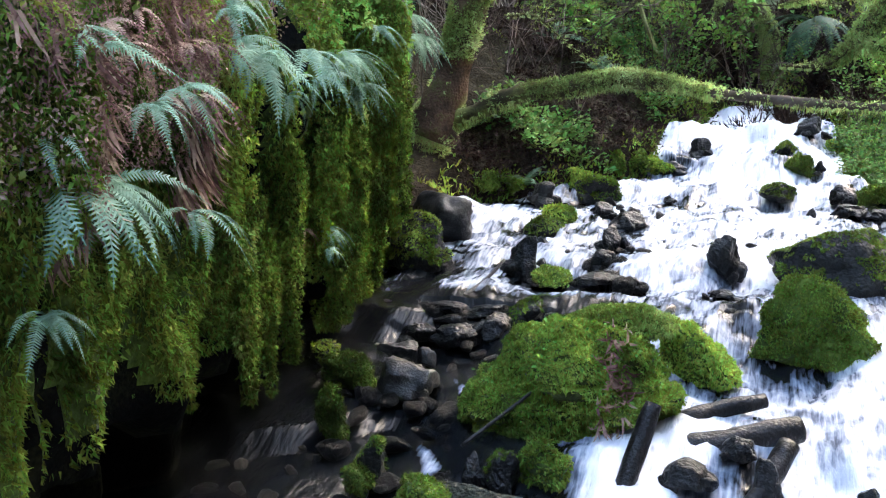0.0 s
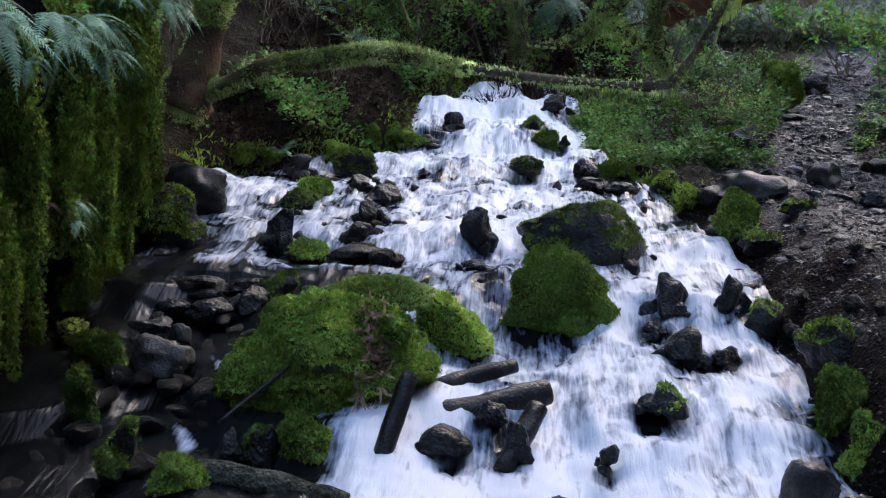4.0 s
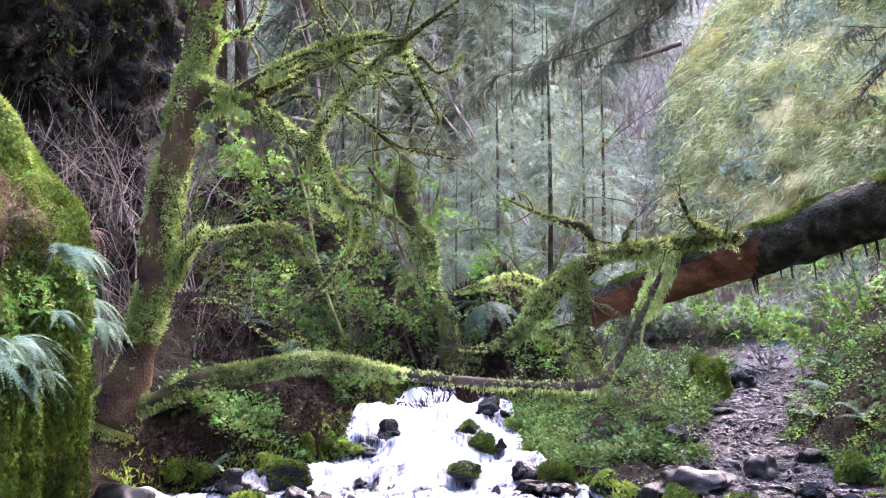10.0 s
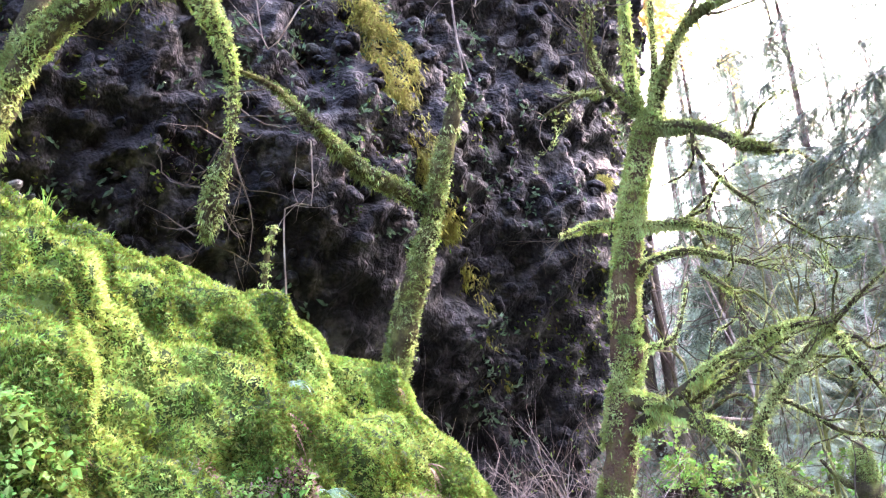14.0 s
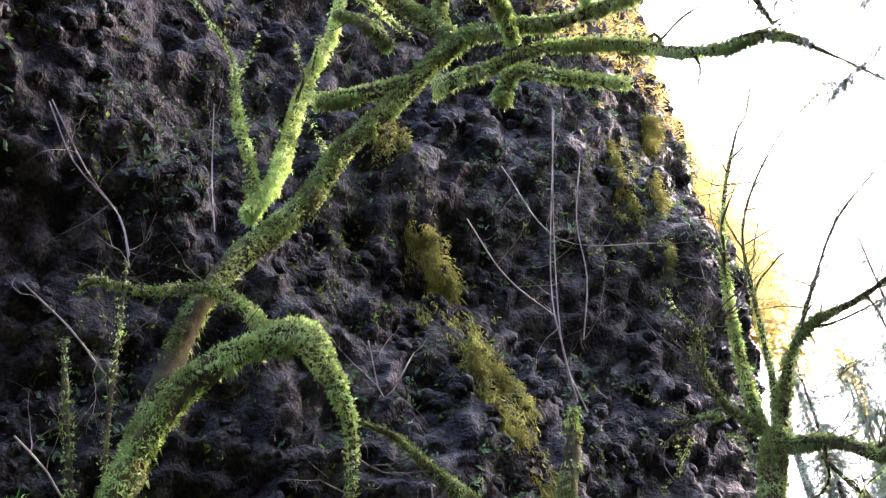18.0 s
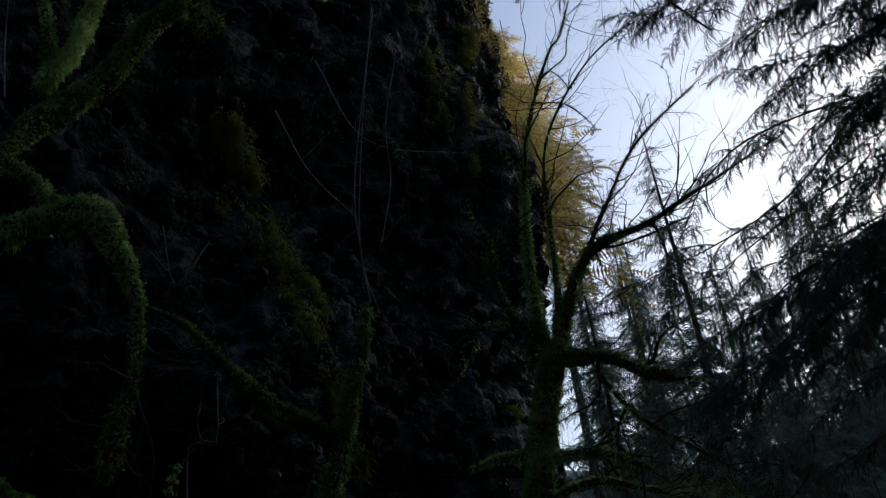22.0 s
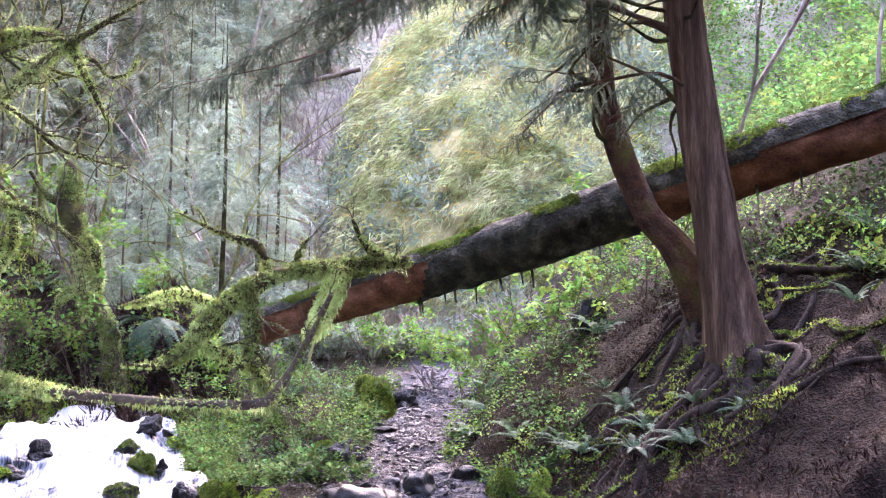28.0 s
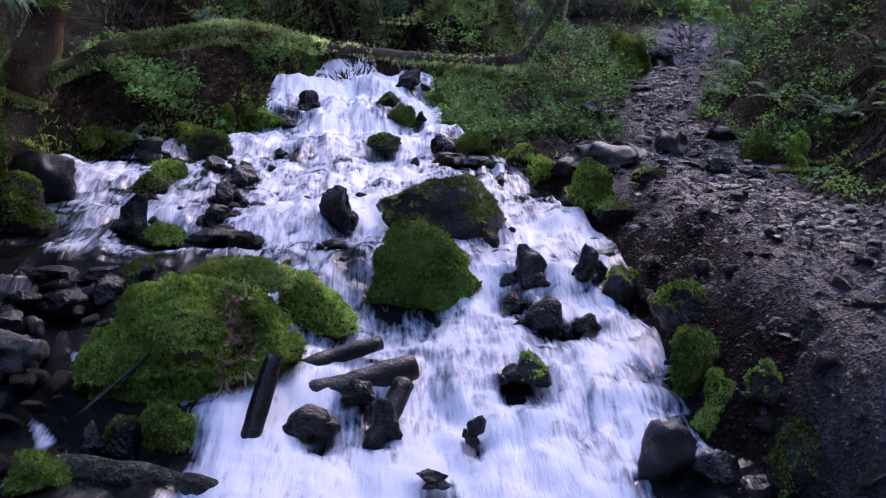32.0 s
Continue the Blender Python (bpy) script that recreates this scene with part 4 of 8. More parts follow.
# ---- mossy trees: limbs as (x, y, z, radius) ----
MAPLE_LIMBS = [
    [(-3.66, 11.43, 1.60, 0.340), (-3.43, 11.50, 2.17, 0.240), (-3.25, 11.55, 2.98, 0.220), (-3.18, 11.57, 3.69, 0.210), (-3.00, 11.62, 4.77, 0.200), (-2.80, 11.67, 5.75, 0.190), (-2.79, 11.67, 6.07, 0.190), (-2.66, 11.70, 6.79, 0.180), (-2.47, 11.74, 7.59, 0.170), (-2.21, 11.79, 8.41, 0.160)],
    [(-2.26, 11.79, 8.35, 0.130), (-2.34, 11.77, 8.91, 0.100), (-2.31, 11.78, 9.79, 0.085), (-2.21, 11.79, 10.62, 0.070), (-2.09, 11.82, 11.31, 0.060), (-1.84, 11.96, 12.24, 0.045), (-1.51, 12.11, 13.09, 0.030), (-1.35, 12.23, 13.39, 0.025), (-0.99, 12.36, 14.38, 0.012)],
    [(-2.16, 11.80, 8.47, 0.120), (-2.05, 11.82, 9.13, 0.070), (-1.97, 11.84, 10.17, 0.050), (-1.79, 11.76, 11.30, 0.035), (-1.07, 11.75, 12.31, 0.025), (-0.16, 11.60, 12.75, 0.010)],
    [(-2.13, 11.81, 8.46, 0.130), (-1.78, 11.67, 9.17, 0.090), (-1.37, 11.52, 9.46, 0.075), (-0.82, 11.37, 9.42, 0.060), (-0.18, 11.20, 9.55, 0.045), (-0.01, 11.20, 9.60, 0.035), (0.81, 10.97, 9.77, 0.015)],
    [(-2.02, 11.83, 8.73, 0.100), (-1.74, 12.08, 9.52, 0.060), (-1.33, 12.33, 10.40, 0.045), (-0.72, 12.58, 11.44, 0.030), (0.31, 13.00, 12.45, 0.012)],
    [(-2.30, 11.78, 8.44, 0.100), (-2.58, 11.51, 8.82, 0.075), (-2.68, 11.39, 9.20, 0.060), (-2.71, 11.28, 9.63, 0.040), (-2.23, 11.28, 9.82, 0.030)],
    [(-2.68, 11.49, 8.70, 0.060), (-2.88, 11.24, 8.63, 0.050), (-3.24, 11.04, 8.39, 0.030)],
    [(-2.18, 11.80, 8.29, 0.090), (-1.63, 11.59, 8.02, 0.085), (-1.20, 11.34, 7.61, 0.075), (-0.91, 11.26, 7.43, 0.050)],
    [(-2.70, 11.69, 7.14, 0.070), (-3.03, 11.51, 7.12, 0.055), (-3.31, 11.43, 7.06, 0.030)],
    [(-2.53, 11.73, 7.09, 0.070), (-1.90, 11.54, 6.92, 0.055), (-1.39, 11.42, 6.57, 0.030)],
    [(-2.58, 11.72, 6.51, 0.060), (-2.36, 11.66, 6.64, 0.050), (-1.97, 11.63, 6.64, 0.045), (-1.51, 11.60, 6.43, 0.030), (-1.07, 11.55, 6.19, 0.015)],
    [(-1.78, 11.67, 7.94, 0.035), (-1.42, 11.51, 7.23, 0.030), (-0.90, 11.36, 6.66, 0.018), (-0.47, 11.29, 6.23, 0.010)],
    [(-1.89, 11.65, 6.40, 0.035), (-1.57, 11.59, 6.06, 0.035), (-1.49, 11.60, 5.68, 0.030), (-1.31, 11.63, 5.59, 0.020)],
    [(-2.97, 11.63, 5.23, 0.130), (-2.58, 11.51, 5.01, 0.110), (-2.14, 11.40, 4.77, 0.110), (-1.77, 11.26, 4.50, 0.100), (-1.50, 11.20, 4.28, 0.090), (-1.41, 11.11, 3.77, 0.050)],
    [(-2.78, 11.57, 4.81, 0.085), (-2.26, 11.38, 5.06, 0.075), (-1.71, 11.27, 5.32, 0.065), (-1.05, 11.15, 5.48, 0.060), (-0.71, 11.08, 5.39, 0.055), (-0.48, 10.99, 4.99, 0.040), (-0.31, 11.00, 4.67, 0.020)],
    [(-1.59, 11.19, 4.36, 0.070), (-1.40, 11.11, 4.69, 0.060), (-0.88, 11.07, 5.24, 0.050), (-0.47, 10.99, 5.53, 0.035), (-0.01, 10.90, 5.84, 0.020)],
    [(-2.28, 11.48, 4.90, 0.050), (-1.72, 11.37, 5.16, 0.045), (-1.00, 11.16, 5.42, 0.030)],
    [(-1.53, 11.20, 4.25, 0.060), (-1.24, 11.13, 3.86, 0.050), (-1.01, 11.05, 3.79, 0.045), (-0.73, 11.08, 3.64, 0.030), (-0.45, 10.99, 3.41, 0.012)],
    [(-1.12, 11.04, 3.76, 0.050), (-1.11, 11.04, 3.48, 0.050), (-1.24, 11.03, 3.20, 0.045), (-1.38, 11.01, 3.01, 0.030), (-1.57, 10.99, 2.86, 0.015)],
    [(-1.29, 11.13, 4.81, 0.030), (-1.00, 11.06, 4.61, 0.028), (-0.71, 10.98, 4.36, 0.022), (-0.13, 10.90, 4.20, 0.012)],
    [(-3.16, 11.58, 2.98, 0.110), (-2.92, 11.43, 3.32, 0.090), (-2.70, 11.38, 3.60, 0.050)],
    [(-2.87, 11.96, 3.53, 0.050), (-2.47, 12.15, 3.63, 0.060), (-2.01, 12.34, 3.66, 0.055), (-1.82, 12.37, 3.36, 0.030)],
    [(-2.80, 11.46, 2.85, 0.020), (-2.50, 11.43, 2.84, 0.020), (-2.15, 11.40, 2.55, 0.012), (-1.88, 11.35, 2.38, 0.006)],
    [(-2.77, 11.78, 5.35, 0.050), (-2.67, 11.90, 5.69, 0.045), (-2.39, 12.07, 5.82, 0.040), (-2.27, 12.09, 6.01, 0.030), (-2.16, 12.21, 6.47, 0.015)],
]
LEANER_LIMBS = [
    [(-6.38, 5.62, 5.96, 0.130), (-6.22, 5.93, 6.95, 0.120), (-6.09, 6.21, 8.13, 0.100), (-5.90, 6.40, 8.95, 0.090), (-5.73, 6.68, 9.51, 0.100), (-5.27, 7.17, 10.31, 0.100), (-4.95, 7.40, 11.05, 0.090), (-4.56, 7.65, 11.55, 0.085), (-3.59, 8.15, 12.71, 0.090), (-2.54, 8.43, 12.53, 0.065), (-1.85, 8.50, 12.44, 0.055), (-1.09, 8.53, 12.40, 0.045), (-0.06, 8.50, 11.71, 0.040), (0.51, 8.38, 11.26, 0.035), (0.60, 8.38, 10.74, 0.015)],
    [(-3.95, 7.97, 11.95, 0.080), (-3.44, 8.32, 12.22, 0.060), (-2.78, 8.56, 12.37, 0.050), (-2.04, 8.77, 12.11, 0.050), (-1.18, 8.92, 11.54, 0.050), (-0.45, 8.99, 11.38, 0.045), (0.03, 9.00, 10.72, 0.020), (0.47, 8.99, 9.93, 0.008)],
    [(-3.77, 8.06, 12.80, 0.090), (-4.46, 7.47, 13.66, 0.070), (-5.20, 6.72, 14.10, 0.055), (-5.79, 6.09, 13.67, 0.040), (-6.24, 5.48, 13.03, 0.020)],
    [(-3.82, 8.04, 12.92, 0.070), (-3.74, 7.97, 13.33, 0.060), (-3.17, 8.10, 13.97, 0.030), (-2.91, 8.20, 14.54, 0.015)],
    [(-6.36, 5.79, 6.44, 0.100), (-5.94, 5.94, 7.37, 0.090), (-5.61, 6.12, 7.87, 0.100), (-5.18, 6.36, 8.09, 0.090), (-4.84, 6.49, 8.12, 0.120), (-4.68, 6.61, 7.76, 0.080), (-4.55, 6.70, 7.35, 0.040), (-4.52, 6.72, 6.92, 0.030), (-4.54, 6.70, 6.56, 0.020)],
    [(-4.54, 6.70, 6.56, 0.020), (-4.63, 6.65, 6.23, 0.050), (-4.67, 6.62, 6.00, 0.070), (-4.70, 6.60, 5.77, 0.030)],
    [(-4.96, 6.40, 7.96, 0.060), (-5.35, 6.35, 8.53, 0.045), (-5.68, 6.19, 8.82, 0.040), (-5.99, 5.74, 8.69, 0.030), (-6.21, 5.36, 8.69, 0.030), (-6.29, 5.26, 8.53, 0.012)],
    [(-5.72, 6.82, 10.17, 0.070), (-5.67, 7.24, 11.07, 0.070), (-5.62, 7.53, 12.23, 0.060), (-5.27, 7.90, 13.88, 0.050), (-5.10, 8.01, 14.58, 0.040), (-4.42, 8.29, 13.47, 0.020)],
    [(-5.74, 6.93, 10.53, 0.060), (-5.82, 6.86, 11.13, 0.050), (-5.91, 6.79, 11.85, 0.035), (-5.99, 6.72, 12.79, 0.020), (-6.42, 6.31, 13.90, 0.008)],
    [(-3.33, 8.25, 11.62, 0.080), (-3.03, 8.15, 11.77, 0.050), (-2.61, 8.20, 11.44, 0.050), (-1.92, 8.28, 10.96, 0.040)],
]
YOUNG_LIMBS = [
    [(-4.86, 9.87, 5.02, 0.130), (-4.63, 9.98, 6.00, 0.120), (-4.35, 10.10, 6.98, 0.100), (-4.16, 10.18, 7.76, 0.090), (-4.04, 10.23, 8.22, 0.080), (-3.96, 10.26, 8.71, 0.050)],
    [(-4.34, 10.11, 7.21, 0.080), (-4.57, 9.78, 7.34, 0.090), (-4.79, 9.46, 7.50, 0.085), (-5.04, 8.98, 7.82, 0.055), (-5.27, 8.61, 8.17, 0.040), (-5.54, 8.21, 8.32, 0.015)],
]
SNAG_LIMBS = [
    [(-0.20, 17.60, 1.50, 0.180), (-0.34, 17.50, 2.70, 0.150), (-0.64, 17.49, 3.32, 0.160), (-0.84, 17.48, 4.12, 0.160), (-0.97, 17.48, 4.74, 0.200), (-1.00, 17.48, 5.15, 0.160), (-1.02, 17.47, 5.32, 0.050)],
    [(-0.84, 17.48, 4.20, 0.090), (-0.62, 17.40, 4.05, 0.080), (-0.52, 17.35, 3.60, 0.060), (-0.50, 17.35, 3.20, 0.030)],
    [(-0.70, 17.45, 3.40, 0.080), (-1.00, 17.40, 3.30, 0.070), (-1.12, 17.35, 2.95, 0.030)],
    [(-0.90, 17.46, 4.60, 0.060), (-1.30, 17.40, 4.75, 0.050), (-1.55, 17.36, 5.10, 0.020)],
]
ARCH_LIMBS = [
    [(-3.74, 11.40, 1.66, 0.120), (-3.31, 11.43, 1.80, 0.100), (-2.72, 11.38, 2.04, 0.095), (-2.13, 11.30, 2.14, 0.095), (-1.62, 11.28, 2.22, 0.095), (-1.21, 11.23, 2.19, 0.080), (-0.80, 11.19, 2.12, 0.050)],
    [(-1.05, 11.21, 2.16, 0.050), (-0.65, 11.18, 2.10, 0.048), (0.13, 11.10, 2.02, 0.046), (0.99, 10.95, 1.99, 0.045), (1.26, 10.93, 2.01, 0.060)],
    [(1.26, 10.93, 2.00, 0.055), (1.48, 10.90, 2.33, 0.035), (1.71, 10.87, 2.78, 0.035), (1.85, 10.84, 3.08, 0.020)],
]
WINDFALL_LIMBS = [
    [(0.14, 11.20, 2.37, 0.020), (0.42, 11.19, 2.45, 0.050), (0.65, 11.28, 2.68, 0.100), (0.95, 11.36, 3.01, 0.100), (1.37, 11.52, 3.27, 0.085), (1.91, 11.64, 3.38, 0.075), (2.40, 11.76, 3.45, 0.070), (2.82, 11.77, 3.49, 0.060)],
    [(1.09, 11.35, 3.15, 0.050), (1.13, 11.24, 2.83, 0.060), (1.11, 11.15, 2.44, 0.055), (1.25, 11.03, 2.14, 0.035)],
    [(2.05, 11.62, 3.35, 0.090), (1.92, 11.44, 3.05, 0.090), (1.73, 11.17, 2.74, 0.060), (1.66, 11.08, 2.65, 0.040)],
    [(0.83, 11.37, 2.90, 0.040), (0.51, 11.59, 3.06, 0.050), (0.16, 11.70, 3.01, 0.040), (-0.14, 11.80, 2.93, 0.015)],
    [(1.31, 11.53, 3.27, 0.050), (1.22, 11.64, 3.57, 0.045), (1.00, 11.76, 3.66, 0.035), (0.69, 11.88, 3.79, 0.020), (0.42, 11.99, 3.93, 0.010)],
    [(2.57, 11.72, 3.49, 0.060), (2.35, 11.77, 3.65, 0.040), (2.22, 11.79, 3.92, 0.015)],
    [(1.58, 11.59, 3.33, 0.040), (1.62, 11.59, 3.53, 0.035), (1.71, 11.57, 3.67, 0.010)],
    [(0.70, 11.18, 2.56, 0.050), (0.88, 11.06, 2.45, 0.050), (1.04, 11.05, 2.33, 0.030)],
    [(0.62, 11.18, 2.62, 0.030), (0.30, 11.10, 2.37, 0.025), (-0.08, 11.00, 2.36, 0.012)],
]


# a second order of branches: the fine ones on the leaning maple's crown
LEANER_CROWN = [
    [(-4.82, 5.90, 13.04, 0.090), (-4.74, 5.61, 13.23, 0.077), (-4.68, 5.46, 13.33, 0.070), (-4.44, 5.43, 13.44, 0.051), (-4.15, 5.28, 13.63, 0.026)],
    [(-4.69, 5.48, 13.31, 0.038), (-5.01, 5.30, 13.27, 0.026), (-5.17, 4.95, 13.35, 0.013)],
    [(-3.89, 6.90, 12.81, 0.102), (-3.86, 6.37, 13.15, 0.090), (-3.77, 6.18, 13.30, 0.096), (-3.54, 6.01, 13.47, 0.070), (-3.37, 5.74, 13.67, 0.064), (-3.14, 5.56, 13.82, 0.058), (-2.88, 5.34, 14.00, 0.038)],
    [(-3.71, 6.15, 13.33, 0.070), (-3.42, 6.30, 13.35, 0.077), (-3.16, 6.60, 13.24, 0.064), (-2.93, 6.83, 13.17, 0.051), (-2.69, 6.99, 13.13, 0.026)],
    [(-3.25, 7.33, 12.73, 0.090), (-2.91, 7.22, 12.91, 0.083), (-2.64, 7.16, 13.02, 0.064), (-2.46, 7.11, 13.10, 0.051), (-2.38, 6.79, 13.33, 0.026)],
    [(-3.22, 7.41, 12.69, 0.090), (-2.99, 7.65, 12.58, 0.090), (-2.96, 7.89, 12.40, 0.077), (-3.01, 8.09, 12.22, 0.058)],
    [(-2.14, 8.40, 12.58, 0.045), (-2.05, 7.96, 12.57, 0.038), (-1.98, 7.70, 12.78, 0.026)],
    [(-1.12, 8.58, 12.60, 0.032), (-1.00, 8.20, 12.92, 0.026), (-1.08, 7.91, 13.14, 0.026), (-1.23, 7.48, 13.42, 0.013)],
    [(-0.99, 8.12, 12.99, 0.019), (-0.51, 8.49, 12.73, 0.019), (0.06, 7.92, 13.18, 0.013)],
    [(-1.08, 7.91, 13.14, 0.019), (-0.80, 7.74, 13.29, 0.016), (-0.51, 7.57, 13.42, 0.013)],
    [(0.06, 8.94, 12.34, 0.032), (0.12, 8.56, 12.68, 0.026), (0.13, 8.37, 12.83, 0.019)],
    [(-5.19, 7.31, 11.91, 0.077), (-4.77, 7.54, 11.96, 0.077), (-4.27, 7.77, 12.01, 0.090)],
    [(-4.52, 6.86, 12.57, 0.051), (-4.33, 7.10, 12.49, 0.051), (-4.22, 7.40, 12.32, 0.064)],
    [(-0.56, 8.80, 12.46, 0.032), (-0.49, 9.09, 12.20, 0.026), (-0.42, 9.37, 11.93, 0.026)],
    [(-1.83, 9.04, 12.08, 0.032), (-1.62, 8.96, 12.19, 0.019), (-1.59, 9.09, 12.08, 0.019)],
]


def side_branches(limbs, source, count, reach, seed, drop=-0.05, thick=0.026):
    """Crooked side branches that leave the outer parts of the limbs named in source."""
    r = np.random.default_rng(seed)
    out = []
    for k in range(count):
        C = spline(limbs[source[k % len(source)]], 0.1)
        i = int(r.integers(len(C) // 4, len(C) - 1))
        t = C[i + 1, :3] - C[i - 1, :3]
        d = t / (np.linalg.norm(t) + 1e-9) * 0.7 + r.normal(0, 0.6, 3) + [0.25, -0.1, 0.1]
        p, rad, rows_ = C[i, :3].copy(), min(thick, C[i, 3] * 0.6), []
        length = reach * r.uniform(0.4, 1.2)
        for q in range(6):
            rows_.append((*p, rad * (1 - 0.8 * q / 5)))
            d = d / np.linalg.norm(d) + r.normal(0, 0.38, 3) + [0, 0, drop]
            p = p + d / np.linalg.norm(d) * length / 5
        out.append(rows_)
    return out


MAPLE_LIMBS = [[(x, y, z, r * (0.82 if k == 0 else 0.55 if 1 <= k <= 6 else 0.8)) for x, y, z, r in limb] for k, limb in enumerate(MAPLE_LIMBS)]
MAPLE_LIMBS += side_branches(MAPLE_LIMBS, [7, 9, 10, 11, 12, 13, 14, 15, 16, 19], 46, 1.1, 501)
MAPLE_LIMBS += side_branches(MAPLE_LIMBS, [1, 2, 3, 4, 5, 6], 22, 1.2, 502, 0.1, 0.02)
LEANER_LIMBS = [[(x, y, z, r * 1.1 if r > 0.03 else r) for x, y, z, r in limb] for limb in LEANER_LIMBS] + LEANER_CROWN
LEANER_LIMBS += side_branches(LEANER_LIMBS, [0, 1, 2, 3, 7, 8, 10, 12, 13], 24, 0.8, 503, 0.02, 0.022)
SNAG_LIMBS = [[(x, y, z, r * 0.8) for x, y, z, r in limb] for limb in SNAG_LIMBS]
WINDFALL_LIMBS += side_branches(WINDFALL_LIMBS, [0, 1, 3, 4, 7], 14, 0.5, 504, 0.0, 0.022)


def mossy_tree(name, label, limbs, moss_hang=1.0, bark=None, seed=1, category="tree", tufts=3200, bare_from=99.0, knobs=0.3):
    """A tree or fallen limb: each limb a knobbly mesh, each with its own coat of hanging moss."""
    r = np.random.default_rng(seed)
    root = thing(name, label, category, at=limbs[0][0][:3])
    tuft = spikes(4, 0.026, 0.014, 0.9, seed)
    hang = spikes(4, 0.05, 0.012, 0.45, seed + 1)
    for k, pts in enumerate(limbs):
        v, f, (c, rad, ring) = tube(pts, 0.07 if k else 0.1, 12 if pts[0][3] > 0.1 else 8, knobs)
        part_name = "trunk" if k == 0 else "branch"
        limb = link_mesh(part_name, v, f, M_TWIG if pts[0][0] > bare_from - 0.5 else (bark if k == 0 and bark else M_BARK_MOSS), root)
        seg = np.linalg.norm(np.diff(c, axis=0), axis=1)
        area = (seg * rad[:-1] * 6.3).sum()
        n = int(area * tufts) + 20
        w = np.append(seg, seg[-1]) * (rad + 0.01)
        i = r.choice(len(c), n, p=w / w.sum())
        j = r.integers(0, ring.shape[1], n)
        d = ring[i, j] + r.normal(0, 0.25, (n, 3))
        d /= np.linalg.norm(d, axis=1)[:, None]
        bald = fbm(c[i] * 2.2 + d * 0.5, 3) < np.where(k == 0, np.where((c[i, 2] < 3.3) & (bark is not None), -0.12, -0.34), -0.42)
        keep = ((d[:, 2] > -0.2) | (r.random(n) < 0.4)) & ~bald & ((c[i, 0] < bare_from) | (r.random(n) < 0.1))
        i, d = i[keep], d[keep]
        p = c[i] + d * (rad[i] * 0.95)[:, None] + r.normal(0, 0.02, (len(i), 3)) * [1, 1, 0.6]
        nrm = d + np.array([0, 0, -0.25]) + r.normal(0, 0.25, d.shape)
        pieces = [scatter(tuft, p, frames(nrm, r.uniform(0, 6.3, len(i))), r.uniform(0.45, 1.3, len(i)) * np.clip(rad[i] / 0.05, 0.4, 0.95))]
        m = int(seg.sum() * 420 * moss_hang * min(1, rad.mean() / 0.05))
        if m:
            flat = np.abs(np.gradient(c, axis=0)[:, 2]) / (np.linalg.norm(np.gradient(c, axis=0), axis=1) + 1e-9)
            w = (1.05 - flat) * (fbm(c * 3, 2) + 0.8).clip(0.05) * np.clip(rad, 0.015, 0.08) * np.where(c[:, 0] < bare_from, 1, 0.05)
            i = r.choice(len(c), m, p=w / w.sum())
            a = r.uniform(-1, 1, m)
            side = ring[i, 0]
            p = c[i] + side * (a * rad[i])[:, None] + np.array([0, 0, -0.5]) * rad[i][:, None]
            nrm = np.tile([0, 0, -1.0], (m, 1)) + r.normal(0, 0.18, (m, 3))
            size = r.uniform(0.4, 1.5, m) * (0.55 + 0.6 * (fbm(c[i] * 4, 2) > 0)) * np.clip(rad[i] / 0.05, 0.4, 1.1)
            pieces.append(scatter(hang, p, frames(nrm, r.uniform(0, 6.3, m)), size))
        mv, mf = join(pieces)
        link_mesh("moss", mv, mf, M_MOSS_TREE, limb, smooth=False)["kind"] = "stuff"
    return root


maple = mossy_tree("maple_tree", "leaning moss covered maple with bare upper limbs", MAPLE_LIMBS, 1.1, M_TRUNK, seed=3, tufts=8200)
leaner = mossy_tree("leaning_maple", "slender maple leaning off the bank, shaggy with moss", LEANER_LIMBS, 1.7, seed=4, tufts=6500)
young = mossy_tree("young_maple", "forked young trunk with green moss below the cliff", YOUNG_LIMBS, 0.7, seed=5, tufts=6000)
snag = mossy_tree("tree_snag", "broken upright snag capped with moss", SNAG_LIMBS, 2.4, seed=6, category="dead tree", knobs=0.6, tufts=5200)
arch = mossy_tree("arching_branch", "long mossy branch reaching level across the creek", ARCH_LIMBS, 1.2, seed=7, category="branch", bare_from=-0.6, tufts=8000)
windfall = mossy_tree("fallen_branch", "shaggy moss covered limb fallen against the log", WINDFALL_LIMBS, 2.4, seed=8, category="branch", tufts=7500)

# the fallen log: bark on top, red heartwood laid bare below
LOG = [(1.77, 16.91, 2.83, 0.25), (5.0, 15.0, 3.98, 0.36), (9.02, 12.6, 5.48, 0.4), (13.5, 9.9, 7.2, 0.42)]
log = thing("fallen_log", "long fallen conifer log with mossy bark and red wood beneath", "log", at=LOG[0][:3])
v, f, _ = tube([(x, y, z, r * 0.96) for x, y, z, r in LOG], 0.08, 26, 0.06, 4)
link_mesh("heartwood", v, f, M_REDWOOD, log, "split red heartwood")
v, f, (lc, lr, lring) = tube([(x, y, z + 0.012, r * 1.09) for x, y, z, r in LOG], 0.07, 36, 0.07, 5, ends=False)
nn = len(lc)
mask = lambda q: (lring.transpose(1, 0, 2).reshape(-1, 3)[q[0]] @ np.array([0.2, 0.25, 0.95])) + 0.22 * vnoise(v[q[0]][None] * 2.2)[0] > (0.05 if v[q[0]][0] < 3.9 else -0.25 if v[q[0]][0] > 6.6 else -1.6)
bark_faces = [q for q in f if mask(q)]
bark = link_mesh("bark", v, bark_faces, M_LOGBARK, log, "dark weathered bark with moss")
